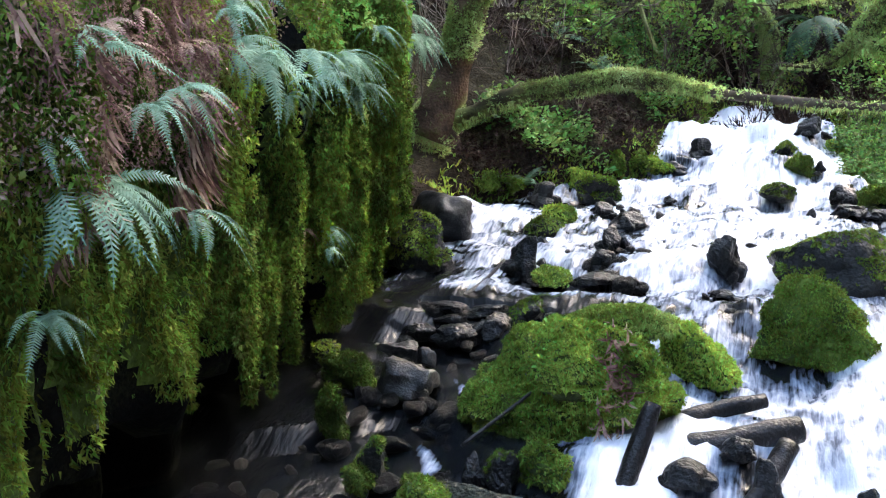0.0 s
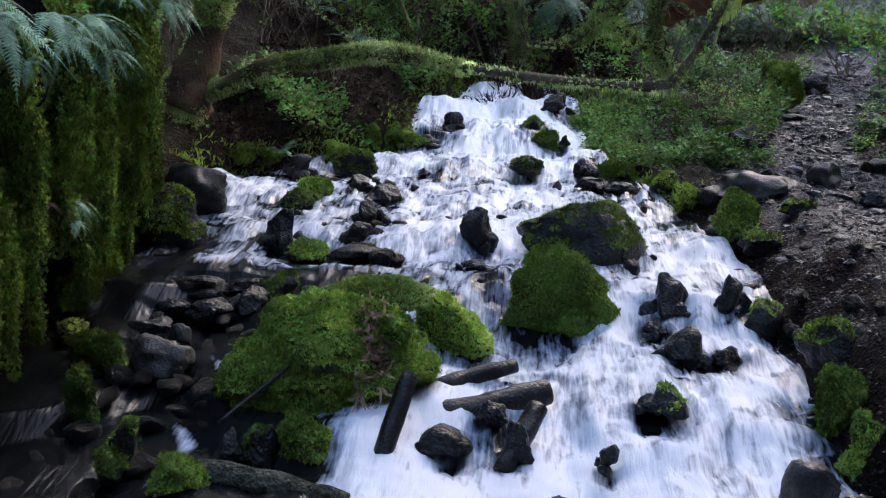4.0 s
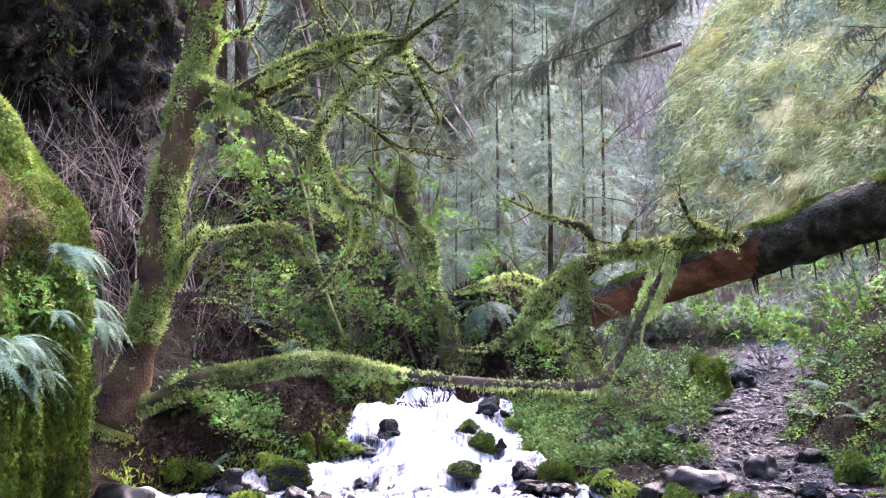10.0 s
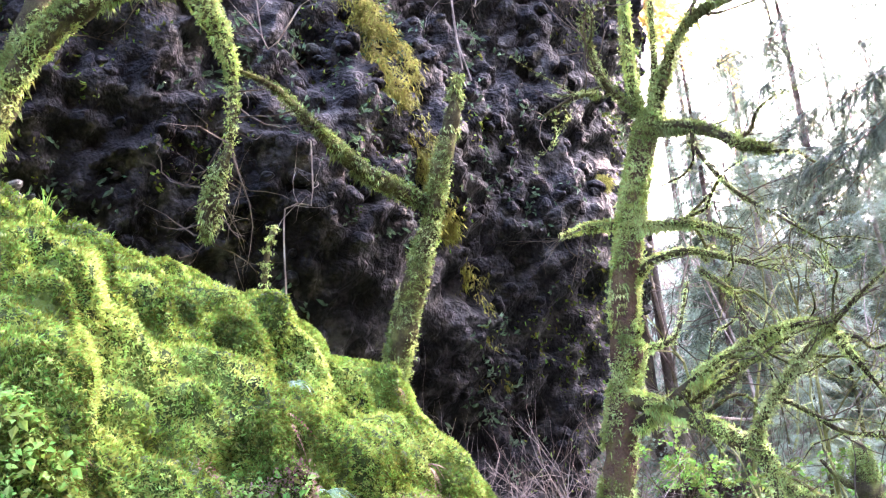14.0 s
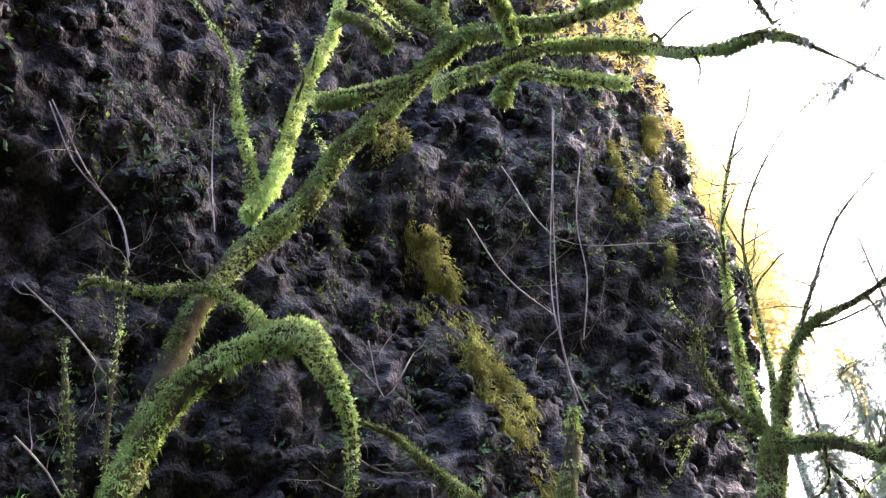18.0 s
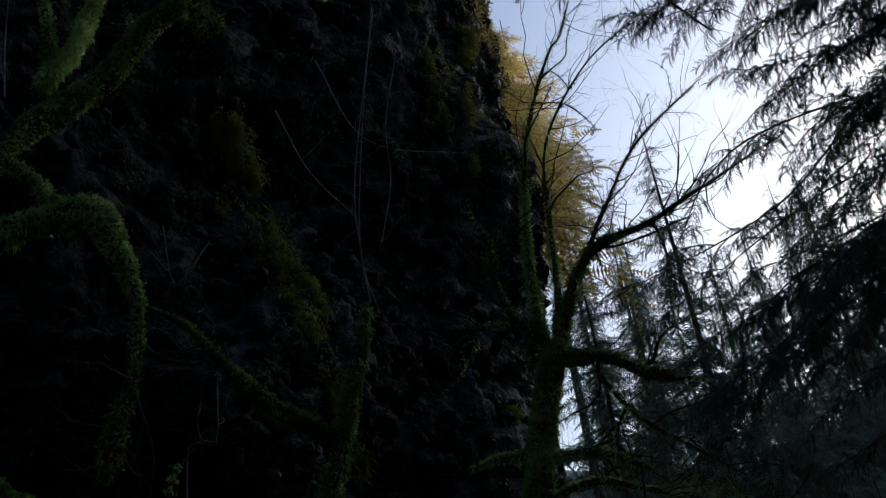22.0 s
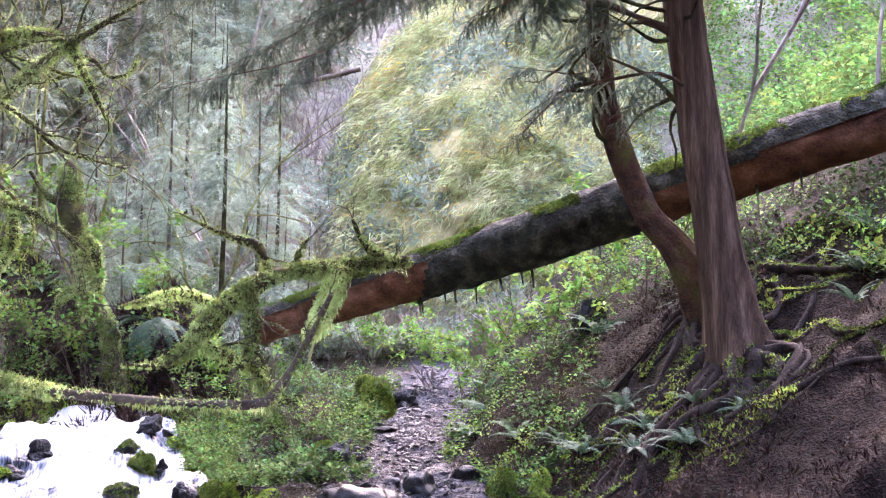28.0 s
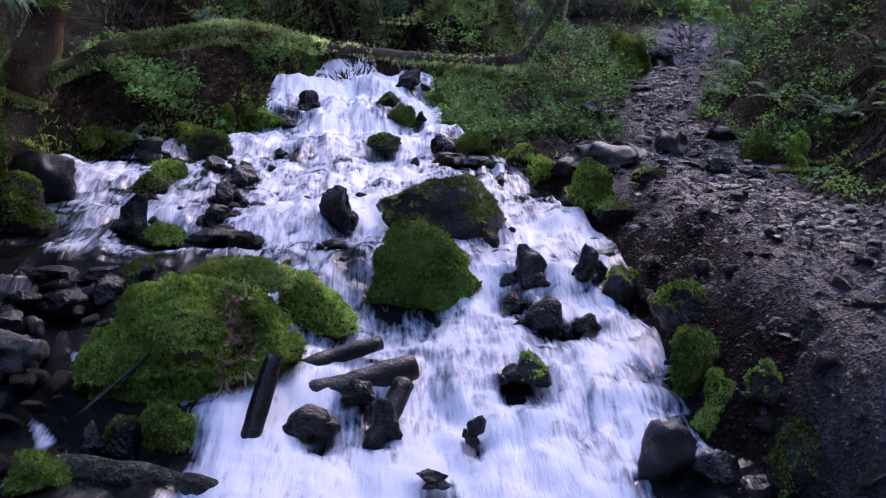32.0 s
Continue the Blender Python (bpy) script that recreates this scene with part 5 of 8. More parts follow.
lg = np.random.default_rng(66)
for k in range(26):
    s = int(lg.uniform(0.1, 0.95) * nn)
    side = lring[s, 0] * lg.uniform(-0.9, 0.9) * lr[s]
    top = lc[s] + side - np.array([0, 0, lr[s] * 0.85])
    path = [(top[0] + 0.02 * q, top[1], top[2] + 0.12 - 0.12 * q * lg.uniform(0.6, 1.4), 0.03 * (1 - q / 4.2)) for q in range(4)]
    sv_, sf_, _ = tube(path, 0.05, 5, 0.3)
    link_mesh("splinter", sv_, sf_, M_LOGBARK, log)
keep_i = [q for q in bark_faces if len(q) == 4 and lring.transpose(1, 0, 2).reshape(-1, 3)[q[0]][2] > 0.35 and vnoise(v[q[0]][None] * 1.7 + 8)[0] > -0.25]
tri = np.array([q[:3] for q in keep_i] + [(q[0], q[2], q[3]) for q in keep_i])
up_ = np.cross(v[tri[:, 1]] - v[tri[:, 0]], v[tri[:, 2]] - v[tri[:, 0]])[:, 2].mean()
log_tri, log_v = (tri if up_ > 0 else tri[:, ::-1]), v

# the two cedars on the slope, their trunks and roots
CEDAR_BIG = [(6.1, 10.35, 2.2, 0.5), (5.99, 10.41, 2.75, 0.33), (5.88, 10.47, 3.4, 0.25), (5.8, 10.51, 4.04, 0.225), (5.7, 10.56, 4.75, 0.215), (5.5, 10.65, 6.6, 0.2), (5.3, 10.75, 10, 0.18), (5.2, 10.8, 16, 0.13), (5.1, 10.8, 23, 0.03)]
CEDAR_SMALL = [(6.2, 11.0, 2.5, 0.3), (5.95, 11.15, 3.3, 0.24), (5.69, 11.24, 3.76, 0.17), (5.47, 11.35, 4.04, 0.15), (5.28, 11.44, 4.48, 0.145), (5.11, 11.52, 5.05, 0.14), (5.0, 11.56, 5.6, 0.13), (4.92, 11.6, 7.2, 0.115), (4.8, 11.65, 11, 0.06)]


def cedar_trunk(name, label, pts, roots, seed):
    r = np.random.default_rng(seed)
    root = thing(name, label, "tree", "cedars on the slope", at=pts[0][:3])
    v, f, (tc_, tr_, tring) = tube(pts, 0.07, 64, 0.03, 4.0)
    v = v.reshape(64, -1, 3)
    ang = np.arange(64)[:, None] * 2 * math.pi / 64
    flute = 0.045 * np.sin(7 * ang + 2 * vnoise(v * 0.8)) + 0.03 * np.sin(17 * ang + 3 * vnoise(v * 1.1)) + 0.02 * vnoise(v * (30, 30, 4))
    flute = flute + 0.16 * np.sin(5 * ang + 1.0) * np.exp(-np.arange(v.shape[1]) * 0.12)[None]
    v = (tc_[None] + (v - tc_[None]) * (1 + flute)[:, :, None]).reshape(-1, 3)
    link_mesh("trunk", v, f, M_CEDAR if roots > 10 else M_TRUNK, root, "reddish brown stringy cedar bark" if roots > 10 else "grey brown bark with moss")
    for k in range(roots):
        a = 2 * math.pi * (k + r.uniform(-0.3, 0.3)) / roots
        q, rad = [], pts[0][3] * r.uniform(0.07, 0.22)
        for s in range(7):
            d = pts[0][3] * 0.45 + s * r.uniform(0.2, 0.36)
            x, y = pts[1][0] + d * math.cos(a), pts[1][1] + d * math.sin(a)
            a += r.normal(0, 0.28)
            z = float(ground_z(x, y)) + 0.02 - (0.25 + 0.2 * (s % 2)) * rad
            z = max(z, pts[1][2] - 0.3) if s == 0 and pts[1][3] > 0.3 else z
            q.append((x, y, z, rad * (1 - s / 7.5)))
        v, f, _ = tube(q, 0.08, 9, 0.25)
        limb = link_mesh("root", v, f, M_ROOT, root, "exposed twisting root")
        if k % 3 == 0:
            C = spline(q, 0.01)
            m = len(C)
            pick = r.integers(0, m, 500)
            p = C[pick, :3] + np.stack([r.normal(0, 0.6, 500), r.normal(0, 0.6, 500), np.full(500, 0.75)], -1) * C[pick, 3:4]
            mv, mf = scatter(spikes(4, 0.026, 0.015, 0.8, seed), p, frames(np.tile([0, 0, 1.0], (500, 1)) + r.normal(0, 0.5, (500, 3)), r.uniform(0, 6.3, 500)), r.uniform(0.6, 1.3, 500))
            link_mesh("moss", mv, mf, M_MOSS_DARK, limb, "dark green moss", smooth=False)["kind"] = "stuff"
    return root


cedar = cedar_trunk("cedar_tree", "large red cedar with flared base and exposed roots", CEDAR_BIG, 34, 21)
cedar_2 = cedar_trunk("cedar_tree", "slim curved cedar growing beside the larger one", CEDAR_SMALL, 4, 22)


def ico(sub):
    bm = bmesh.new()
    bmesh.ops.create_icosphere(bm, subdivisions=sub, radius=1)
    v = np.array([p.co[:] for p in bm.verts])
    f = np.array([[q.index for q in t.verts] for t in bm.faces])
    bm.free()
    return v, f


ICO = {2: ico(2), 3: ico(3), 4: ico(4), 5: ico(5)}


def rock_shape(seed, sub=4, cuts=9, rough=0.16):
    """A broken boulder: a ball cut by random planes, then roughened."""
    r = np.random.default_rng(seed)
    v, f = ICO[sub]
    v = v.copy()
    for k in range(cuts):
        n = r.normal(size=3)
        n /= np.linalg.norm(n)
        d = r.uniform(0.42, 0.82)
        over = np.maximum(v @ n - d, 0)
        v -= n * over[:, None] * 0.92
    u = v / np.linalg.norm(v, axis=1)[:, None]
    v += u * (rough * fbm(v * 1.6 + seed * 3.1, 4) + 0.03 * fbm(v * 7 + seed, 2))[:, None]
    return v, f


def vert_normals(v, f):
    n = np.zeros_like(v)
    c = np.cross(v[f[:, 1]] - v[f[:, 0]], v[f[:, 2]] - v[f[:, 0]])
    for k in range(3):
        np.add.at(n, f[:, k], c)
    return n / (np.linalg.norm(n, axis=1)[:, None] + 1e-9)


def sample_surface(v, f, count, r):
    a, b, c = v[f[:, 0]], v[f[:, 1]], v[f[:, 2]]
    area = np.linalg.norm(np.cross(b - a, c - a), axis=1)
    k = r.choice(len(f), count, p=area / area.sum())
    u, w = r.random((2, count))
    s = np.sqrt(u)
    p = a[k] * (1 - s)[:, None] + b[k] * (s * (1 - w))[:, None] + c[k] * (s * w)[:, None]
    n = np.cross(b - a, c - a)[k]
    return p, n / (np.linalg.norm(n, axis=1)[:, None] + 1e-9), k


# loose stones: the dark side channel, the bank and the trail
LOOSE = [rock_shape(700 + k, 3 if k < 4 else 2, 10, 0.12) for k in range(8)]
LOOSE_MESH = []
for k, (v, f) in enumerate(LOOSE):
    me = bpy.data.meshes.new("stone")
    me.from_pydata(v.tolist(), [], f.tolist())
    me.materials.append(M_STONE if k in (2, 7) else M_ROCK)
    LOOSE_MESH.append(me)


TUFT = [spikes(5, 0.022, 0.015, 0.8, 40 + k) for k in range(3)]
SHAG = [spikes(5, 0.028, 0.014, 0.5, 50 + k) for k in range(3)]


def stuff(ob):
    ob["kind"] = "stuff"
    return ob


def moss_coat(v, f, parent, density, r, up=0.1, material=None, shag=0.35, size=1.0):
    """Tufts over the upper faces and short shags over the steep ones."""
    area = 0.5 * np.linalg.norm(np.cross(v[f[:, 1]] - v[f[:, 0]], v[f[:, 2]] - v[f[:, 0]]), axis=1).sum()
    p, n, _ = sample_surface(v, f, int(area * density) + 10, r)
    patch = fbm(p * 3.5 + 4, 3)
    keep = n[:, 2] + 0.45 * patch > up
    p, n = p[keep], n[keep]
    size = size * (0.7 + 0.55 * np.clip(vnoise(p * 16) + 0.3, 0, 1.2))
    steep = n[:, 2] < shag
    pieces = []
    for k in range(3):
        m = ~steep & (np.arange(len(p)) % 3 == k)
        if m.any():
            pieces.append(scatter(TUFT[k], p[m], frames(n[m] + r.normal(0, 0.3, (m.sum(), 3)), r.uniform(0, 6.3, m.sum())), r.uniform(0.6, 1.5, m.sum()) * size[m]))
        m = steep & (np.arange(len(p)) % 3 == k)
        if m.any():
            pieces.append(scatter(SHAG[k], p[m], frames(n[m] * 0.55 + np.array([0, 0, -0.8]) + r.normal(0, 0.2, (m.sum(), 3)), r.uniform(0, 6.3, m.sum())), r.uniform(0.5, 1.4, m.sum()) * size[m]))
    if pieces:
        mv, mf = join(pieces)
        return stuff(link_mesh("moss", mv, mf, material or M_MOSS, parent, smooth=False))


LOOK = {"m": ("boulder cushioned all over with bright green moss", M_MOSS_BED), "h": ("dark wet boulder with a partial cap of moss", M_ROCK),
        "b": ("bare black wet rock in the rushing water", M_ROCK), "g": ("rounded grey stone, damp and bare", M_STONE)}


def boulder(x, y, z, rx, rz, cover, seed, group):
    r = np.random.default_rng(seed)
    big = rx > 0.17
    label, material = LOOK[cover]
    root = thing("boulder" if big else "rock", label, "rock", group, at=(x, y, z))
    v, f = rock_shape(seed, 4 if big else 3, 6 if big and cover == "h" else 10 if cover != "m" else 7, 0.2 if cover != "m" else 0.26)
    pieces = [(v, f)]
    if cover == "b":
        for k in range(3):
            lv_, lf_ = rock_shape(seed * 7 + k, 3, 12, 0.2)
            a = r.uniform(0, 6.3)
            pieces.append((lv_ * r.uniform(0.4, 0.65, 3) + [0.7 * math.cos(a), 0.7 * math.sin(a), r.uniform(-0.7, 0.1)], lf_))
    whole = np.vstack([q[0] for q in pieces])
    lo, hi = whole[:, 2].min(), whole[:, 2].max()
    ry = rx * r.uniform(0.75, 1.0)
    rz = rz * 0.85 if cover == "b" else rz
    fit = np.array([rx / np.abs(whole[:, 0]).max(), ry / np.abs(whole[:, 1]).max(), 2 * rz * 1.12 / (hi - lo)])
    for k, (pv_, pf_) in enumerate(pieces):
        pv_ = (pv_ - [0, 0, (lo + hi) / 2]) * fit + [x, y, z + rz * 0.75]
        low = np.clip((z + rz * 0.8 - pv_[:, 2:3]) / rz, 0, 1)
        pv_[:, :2] = np.array([x, y]) + (pv_[:, :2] - np.array([x, y])) * (1 + 0.32 * low)
        made = link_mesh("stone" if k == 0 else "broken_lump", pv_, pf_, material, root)
        if k == 0:
            v, f, stone = pv_, pf_, made
    if cover == "m":
        moss_coat(v, f, stone, 5600, r, -0.5, M_MOSS_DARK, size=0.9)
    elif cover == "h":
        moss_coat(v, f, stone, 4600, r, 0.42, M_MOSS_DARK if seed % 2 else M_MOSS, size=0.8)
    return root


def companions(x, y, z, rx, rz, cover, seed):
    """Broken lumps lodged round the foot of a bare rock."""
    r = np.random.default_rng(seed)
    for k in range(2):
        a, s = r.uniform(0, 6.3), rx * r.uniform(0.3, 0.6)
        ob = new("stone", LOOSE_MESH[[1, 3, 5, 6][r.integers(0, 4)]])
        ob.matrix_basis = Matrix.LocRotScale((x + rx * 0.95 * math.cos(a), y + rx * 0.7 * math.sin(a), z + s * 0.2), Euler((r.normal(0, 0.4), r.normal(0, 0.4), r.uniform(0, 6.3))), (s, s * 0.8, s * r.uniform(0.5, 0.9)))
        tagged(ob, "black wet stone lodged against a larger rock", "stone", "stones in the rapids")


for k, row in enumerate(BOULDERS_UPPER + BOULDERS_LOWER):
    boulder(*row, 300 + k, "boulders in the creek")
for k, row in enumerate(BOULDERS_BANK):
    boulder(*row, 500 + k, "rocks along the bank")

for k, row in enumerate(BOULDERS_UPPER + BOULDERS_LOWER):
    if row[5] == "b" and row[3] > 0.11:
        companions(*row, 900 + k)

# the great moss cushion in the side channel
mound = thing("moss_mound", "large boulder buried under shaggy bright moss and small plants", "rock", at=(-1.13, 6.9, 0.05))
mr = np.random.default_rng(77)
mv, mf = rock_shape(91, 5, 4, 0.24)
mv = mv * [0.66, 0.48, 0.42] + [-1.24, 6.85, 0.3]
mv += vert_normals(mv, mf) * (0.05 * fbm(mv * 4.5, 4) + 0.2 * np.abs(vnoise(mv * 3.1 + 1)) + 0.08 * np.abs(vnoise(mv * 8)) - 0.07)[:, None]
core = link_mesh("stone", mv, mf, M_MOSS_BED, mound)
moss_coat(mv, mf, core, 10000, mr, -0.45, M_MOSS_DARK, size=0.85, shag=0.5)
lv, lf = rock_shape(92, 4, 3, 0.22)
lv = lv * [0.36, 0.2, 0.13] @ np.array(Matrix.Rotation(0.12, 3, "Y")) + [-1.0, 7.3, 0.7]
lobe = link_mesh("lobe", lv, lf, M_MOSS_BED, mound)
moss_coat(lv, lf, lobe, 9000, mr, -0.6, size=0.9, shag=0.5)
for at_, size_ in (((-1.78, 6.72, 0.22), (0.22, 0.2, 0.17)), ((-1.6, 6.98, 0.36), (0.2, 0.18, 0.16)), ((-1.45, 6.5, 0.1), (0.26, 0.16, 0.2))):
    lv, lf = rock_shape(93 + int(at_[1] * 100), 4, 4, 0.24)
    lv = lv * size_ + at_
    lobe = link_mesh("lobe", lv, lf, M_MOSS_BED, mound)
    moss_coat(lv, lf, lobe, 9000, mr, -0.5, M_MOSS_DARK, size=0.9, shag=0.5)
p, n, _ = sample_surface(mv, mf, 2600, mr)
keep = (n[:, 2] > 0.45) & (fbm(p * 2.5 + 2, 2) > 0.15)
sv, sf = scatter(leaf_sprig(5, 0.035, 0.03, 3), p[keep], frames(n[keep], mr.uniform(0, 6.3, keep.sum())), mr.uniform(0.6, 1.3, keep.sum()))
stuff(link_mesh("seedling_patch", sv, sf, M_LEAF, mound, "tiny green seedlings", smooth=False))
keep = (np.abs(p[:, 0] + 0.92) < 0.1) & (p[:, 1] < 6.8) & (mr.random(len(p)) < 0.3)
sv, sf = scatter(blades(4, 0.09, 0.014, 0.9, 5), p[keep] + n[keep] * 0.03, frames(n[keep] * 0.6 + [0, -0.2, -0.3], mr.uniform(0, 6.3, keep.sum())), mr.uniform(0.6, 1.4, keep.sum()))
if keep.any():
    stuff(link_mesh("dead_leaves", sv, sf, M_FERN_DEAD, mound, "brown withered leaves", smooth=False))


def driftwood(pts, label, material=None, seed=0, moss=False):
    root = thing("driftwood_log", label, "log", "driftwood in the creek", at=pts[0][:3])
    v, f, _ = tube(pts, 0.05, 14, 0.2, 6)
    w = link_mesh("wood", v, f, material or M_WETLOG, root)
    if moss:
        tri = np.array([q[:3] for q in f if len(q) == 4])
        moss_coat(v, tri, w, 3500, np.random.default_rng(seed), 0.4, size=0.8)
    return root


moss_coat(log_v, log_tri, bark, 4200, np.random.default_rng(67), 0.5, M_MOSS_DARK, 0.0, 0.9)
driftwood([(-0.83, 5.98, -0.08, 0.06), (-0.75, 6.15, 0.2, 0.062), (-0.66, 6.3, 0.5, 0.055)], "dark wet broken log leaning on the moss cushion")
driftwood([(-0.74, 6.6, 0.1, 0.08), (-0.3, 6.72, 0.15, 0.075), (0.16, 6.95, 0.22, 0.085)], "wet black log lodged across the rapids")
driftwood([(-0.72, 6.83, 0.16, 0.06), (-0.3, 7.08, 0.26, 0.06), (-0.05, 7.2, 0.3, 0.05)], "short wet log wedged behind another")
driftwood([(-1.8, 5.78, 0.02, 0.085), (-1.3, 5.68, 0.0, 0.085), (-0.78, 5.5, -0.02, 0.07)], "waterlogged grey log with patches of moss", M_LOGBARK, 5, True)
driftwood([(-2.5, 8.55, 0.5, 0.02), (-2.35, 8.95, 0.62, 0.016), (-2.25, 9.15, 0.75, 0.01)], "thin dark stick poking out of the pool")
driftwood([(-1.75, 6.1, 0.2, 0.012), (-1.45, 6.45, 0.42, 0.01), (-1.3, 6.6, 0.55, 0.006)], "bare thin stick across the small fall")
driftwood([(-0.1, 6.1, 0.0, 0.05), (0.02, 6.35, 0.15, 0.07), (0.1, 6.5, 0.26, 0.06)], "dark stump of wood standing in foam")

def loose_stone(x, y, z, s, r, flat, label, group):
    ob = new("stone", LOOSE_MESH[r.integers(0, 8)])
    ob.matrix_basis = Matrix.LocRotScale((x, y, z + s * flat * 0.25), Euler((r.normal(0, 0.25), r.normal(0, 0.25), r.uniform(0, 6.3))), (s, s * r.uniform(0.6, 1), s * flat))
    return tagged(ob, label, "stone", group)


lr_ = np.random.default_rng(31)
for k in range(110):
    y = lr_.uniform(5.3, 8.8)
    x = lr_.uniform(-3.2, -1.1 if y > 7.6 else -1.6)
    ob = loose_stone(x, y, float(stream_z(y)) - 0.04, lr_.uniform(0.04, 0.12), lr_, lr_.uniform(0.45, 0.8), "small black wet stone in the side channel", "stones in the side channel")
    ob.data = LOOSE_MESH[(0, 1, 3, 4, 5, 6)[k % 6]]
for k in range(40):
    y = lr_.uniform(9.2, 12.4)
    x = lr_.uniform(-2.2, -1.1) if lr_.random() < 0.7 else lr_.uniform(-0.9, 1.2)
    loose_stone(x, y, float(stream_z(y)) - 0.02, lr_.uniform(0.04, 0.1), lr_, lr_.uniform(0.5, 0.9), "small black stone breaking the white water", "stones in the rapids")
for k in range(50):
    y = lr_.uniform(7.5, 20)
    x = trail_x(y) + lr_.normal(0, 0.42)
    loose_stone(x, y, float(ground_z(x, y)), lr_.uniform(0.03, 0.11) * (1 if y > 12 else 0.75), lr_, lr_.uniform(0.25, 0.5), "flat grey stone set in the muddy trail", "stones of the trail")
for k in range(70):
    y = lr_.uniform(4.8, 12)
    u = lr_.beta(0.9, 1.6)
    x = stream_right(y) + 0.02 + u * (trail_x(y) - stream_right(y) + 0.3)
    loose_stone(x, y, float(ground_z(x, y)), lr_.uniform(0.03, 0.11), lr_, lr_.uniform(0.5, 0.9), "loose dark stone on the gravel bank", "stones of the bank")

# the smaller flat stones bedded in the trail
tn = 420
ty = lr_.uniform(7.5, 22, tn)
tx = trail_x(ty) + lr_.normal(0, 0.4, tn)
tq = np.stack([tx, ty, ground_z(tx, ty)], -1)
v, f = scatter(LOOSE[5], tq, frames(np.tile([0, 0, 1.0], (tn, 1)) + lr_.normal(0, 0.15, (tn, 3)), lr_.uniform(0, 6.3, tn)), lr_.uniform(0.03, 0.1, tn)[:, None] * np.array([1.2, 0.9, 0.4]))
tagged(link_mesh("trail_stones", v, f, M_GRAVEL, smooth=False), "small flat wet stones bedded in the trail", "stone", kind="stuff")

# fine gravel underfoot
gn = 34000
gyy = lr_.uniform(4.8, 20, gn)
gxx = np.where(lr_.random(gn) < 0.6, trail_x(gyy) + lr_.normal(0, 0.5, gn), stream_right(gyy) + lr_.random(gn) * (trail_x(gyy) - stream_right(gyy) + 0.8))
gp = np.stack([gxx, gyy, ground_z(gxx, gyy) + 0.004], -1)
bm0 = np.random.default_rng(3)
peb = (np.array([[1, 0, 0], [-1, 0, 0], [0, 1, 0], [0, -1, 0], [0.1, 0, 0.6], [0, 0, -0.6]]) + bm0.normal(0, 0.12, (6, 3)), np.array([(0, 2, 4), (2, 1, 4), (1, 3, 4), (3, 0, 4)]))
v, f = scatter(peb, gp, frames(np.tile([0, 0, 1.0], (gn, 1)) + lr_.normal(0, 0.3, (gn, 3)), lr_.uniform(0, 6.3, gn)), np.where(lr_.random(gn) < 0.03, lr_.uniform(0.025, 0.06, gn), lr_.uniform(0.007, 0.022, gn)))
tagged(link_mesh("gravel", v, f, M_GRAVEL, smooth=False), "fine wet grey gravel on the trail and bank", "gravel", kind="stuff")

# ---- moss and ferns of the bank ----
vr = np.random.default_rng(101)


def grid_sample(V, N, count, weight=None):
    """Random points on a grid surface, by area and weight."""
    a = np.linalg.norm(np.cross(np.diff(V, axis=0)[:, :-1], np.diff(V, axis=1)[:-1]), axis=-1)
    if weight is not None:
        a = a * weight[:-1, :-1]
    q = vr.choice(a.size, count, p=a.ravel() / a.sum())
    i, j = np.unravel_index(q, a.shape)
    u, w = vr.random((2, count))
    p = V[i, j] * ((1 - u) * (1 - w))[:, None] + V[i + 1, j] * (u * (1 - w))[:, None] + V[i, j + 1] * ((1 - u) * w)[:, None] + V[i + 1, j + 1] * (u * w)[:, None]
    return p, N[i, j], i, j


BT = np.broadcast_to(bt, BV.shape[:2])
seen = ease(2.5, 4.0, BV[:, :, 1])
# cushions on the slope
w = seen * (BT > 1.12) * (BT < 2.3) * (0.7 + 0.5 * (fbm(BV * 1.5 + 30, 3) > -0.25))
p, n, i, j = grid_sample(BV, BN, 135000, w)
nd = n + np.array([0.25, 0, -0.35]) + vr.normal(0, 0.3, n.shape)
v, f = scatter(spikes(5, 0.025, 0.016, 0.8, 60), p, frames(nd, vr.uniform(0, 6.3, len(p))), vr.uniform(0.5, 1.3, len(p)))
tagged(link_mesh("moss_cushions", v, f, M_MOSS, smooth=False), "bright yellow green cushion moss on the bank", "moss", kind="stuff")
# grass and grey stones along the crest of the bank
w = (BT > 1.75) * (BT < 2.25) * (BV[:, :, 1] > 4.0) * (BV[:, :, 1] < 6.6)
p, n, i, j = grid_sample(BV, BN, 130, w.astype(float))
v, f = scatter(blades(6, 0.15, 0.009, 0.6, 65), p, frames(np.tile([0.2, 0, 1.0], (len(p), 1)) + vr.normal(0, 0.2, p.shape), vr.uniform(0, 6.3, len(p))), vr.uniform(0.5, 1.3, len(p)))
tagged(link_mesh("crest_grass", v, f, M_LEAF, smooth=False), "tufts of fresh green grass along the crest", "grass", kind="stuff")
w = (BT > 1.85) * (BT < 2.4) * (BV[:, :, 1] > 3.8) * (BV[:, :, 1] < 8.6)
p, n, i, j = grid_sample(BV, BN, 60, w.astype(float))
for q in p:
    ob = new("crest_stone", LOOSE_MESH[(2, 7)[int(vr.integers(0, 2))]])
    k = vr.uniform(0.06, 0.17)
    ob.matrix_basis = Matrix.LocRotScale(q.tolist(), Euler(vr.uniform(-0.6, 0.6, 3).tolist()), (k, k * vr.uniform(0.6, 1), k * 0.6))
    tagged(ob, "broken grey stone lying below the cliff", "stone", "stones of the crest")
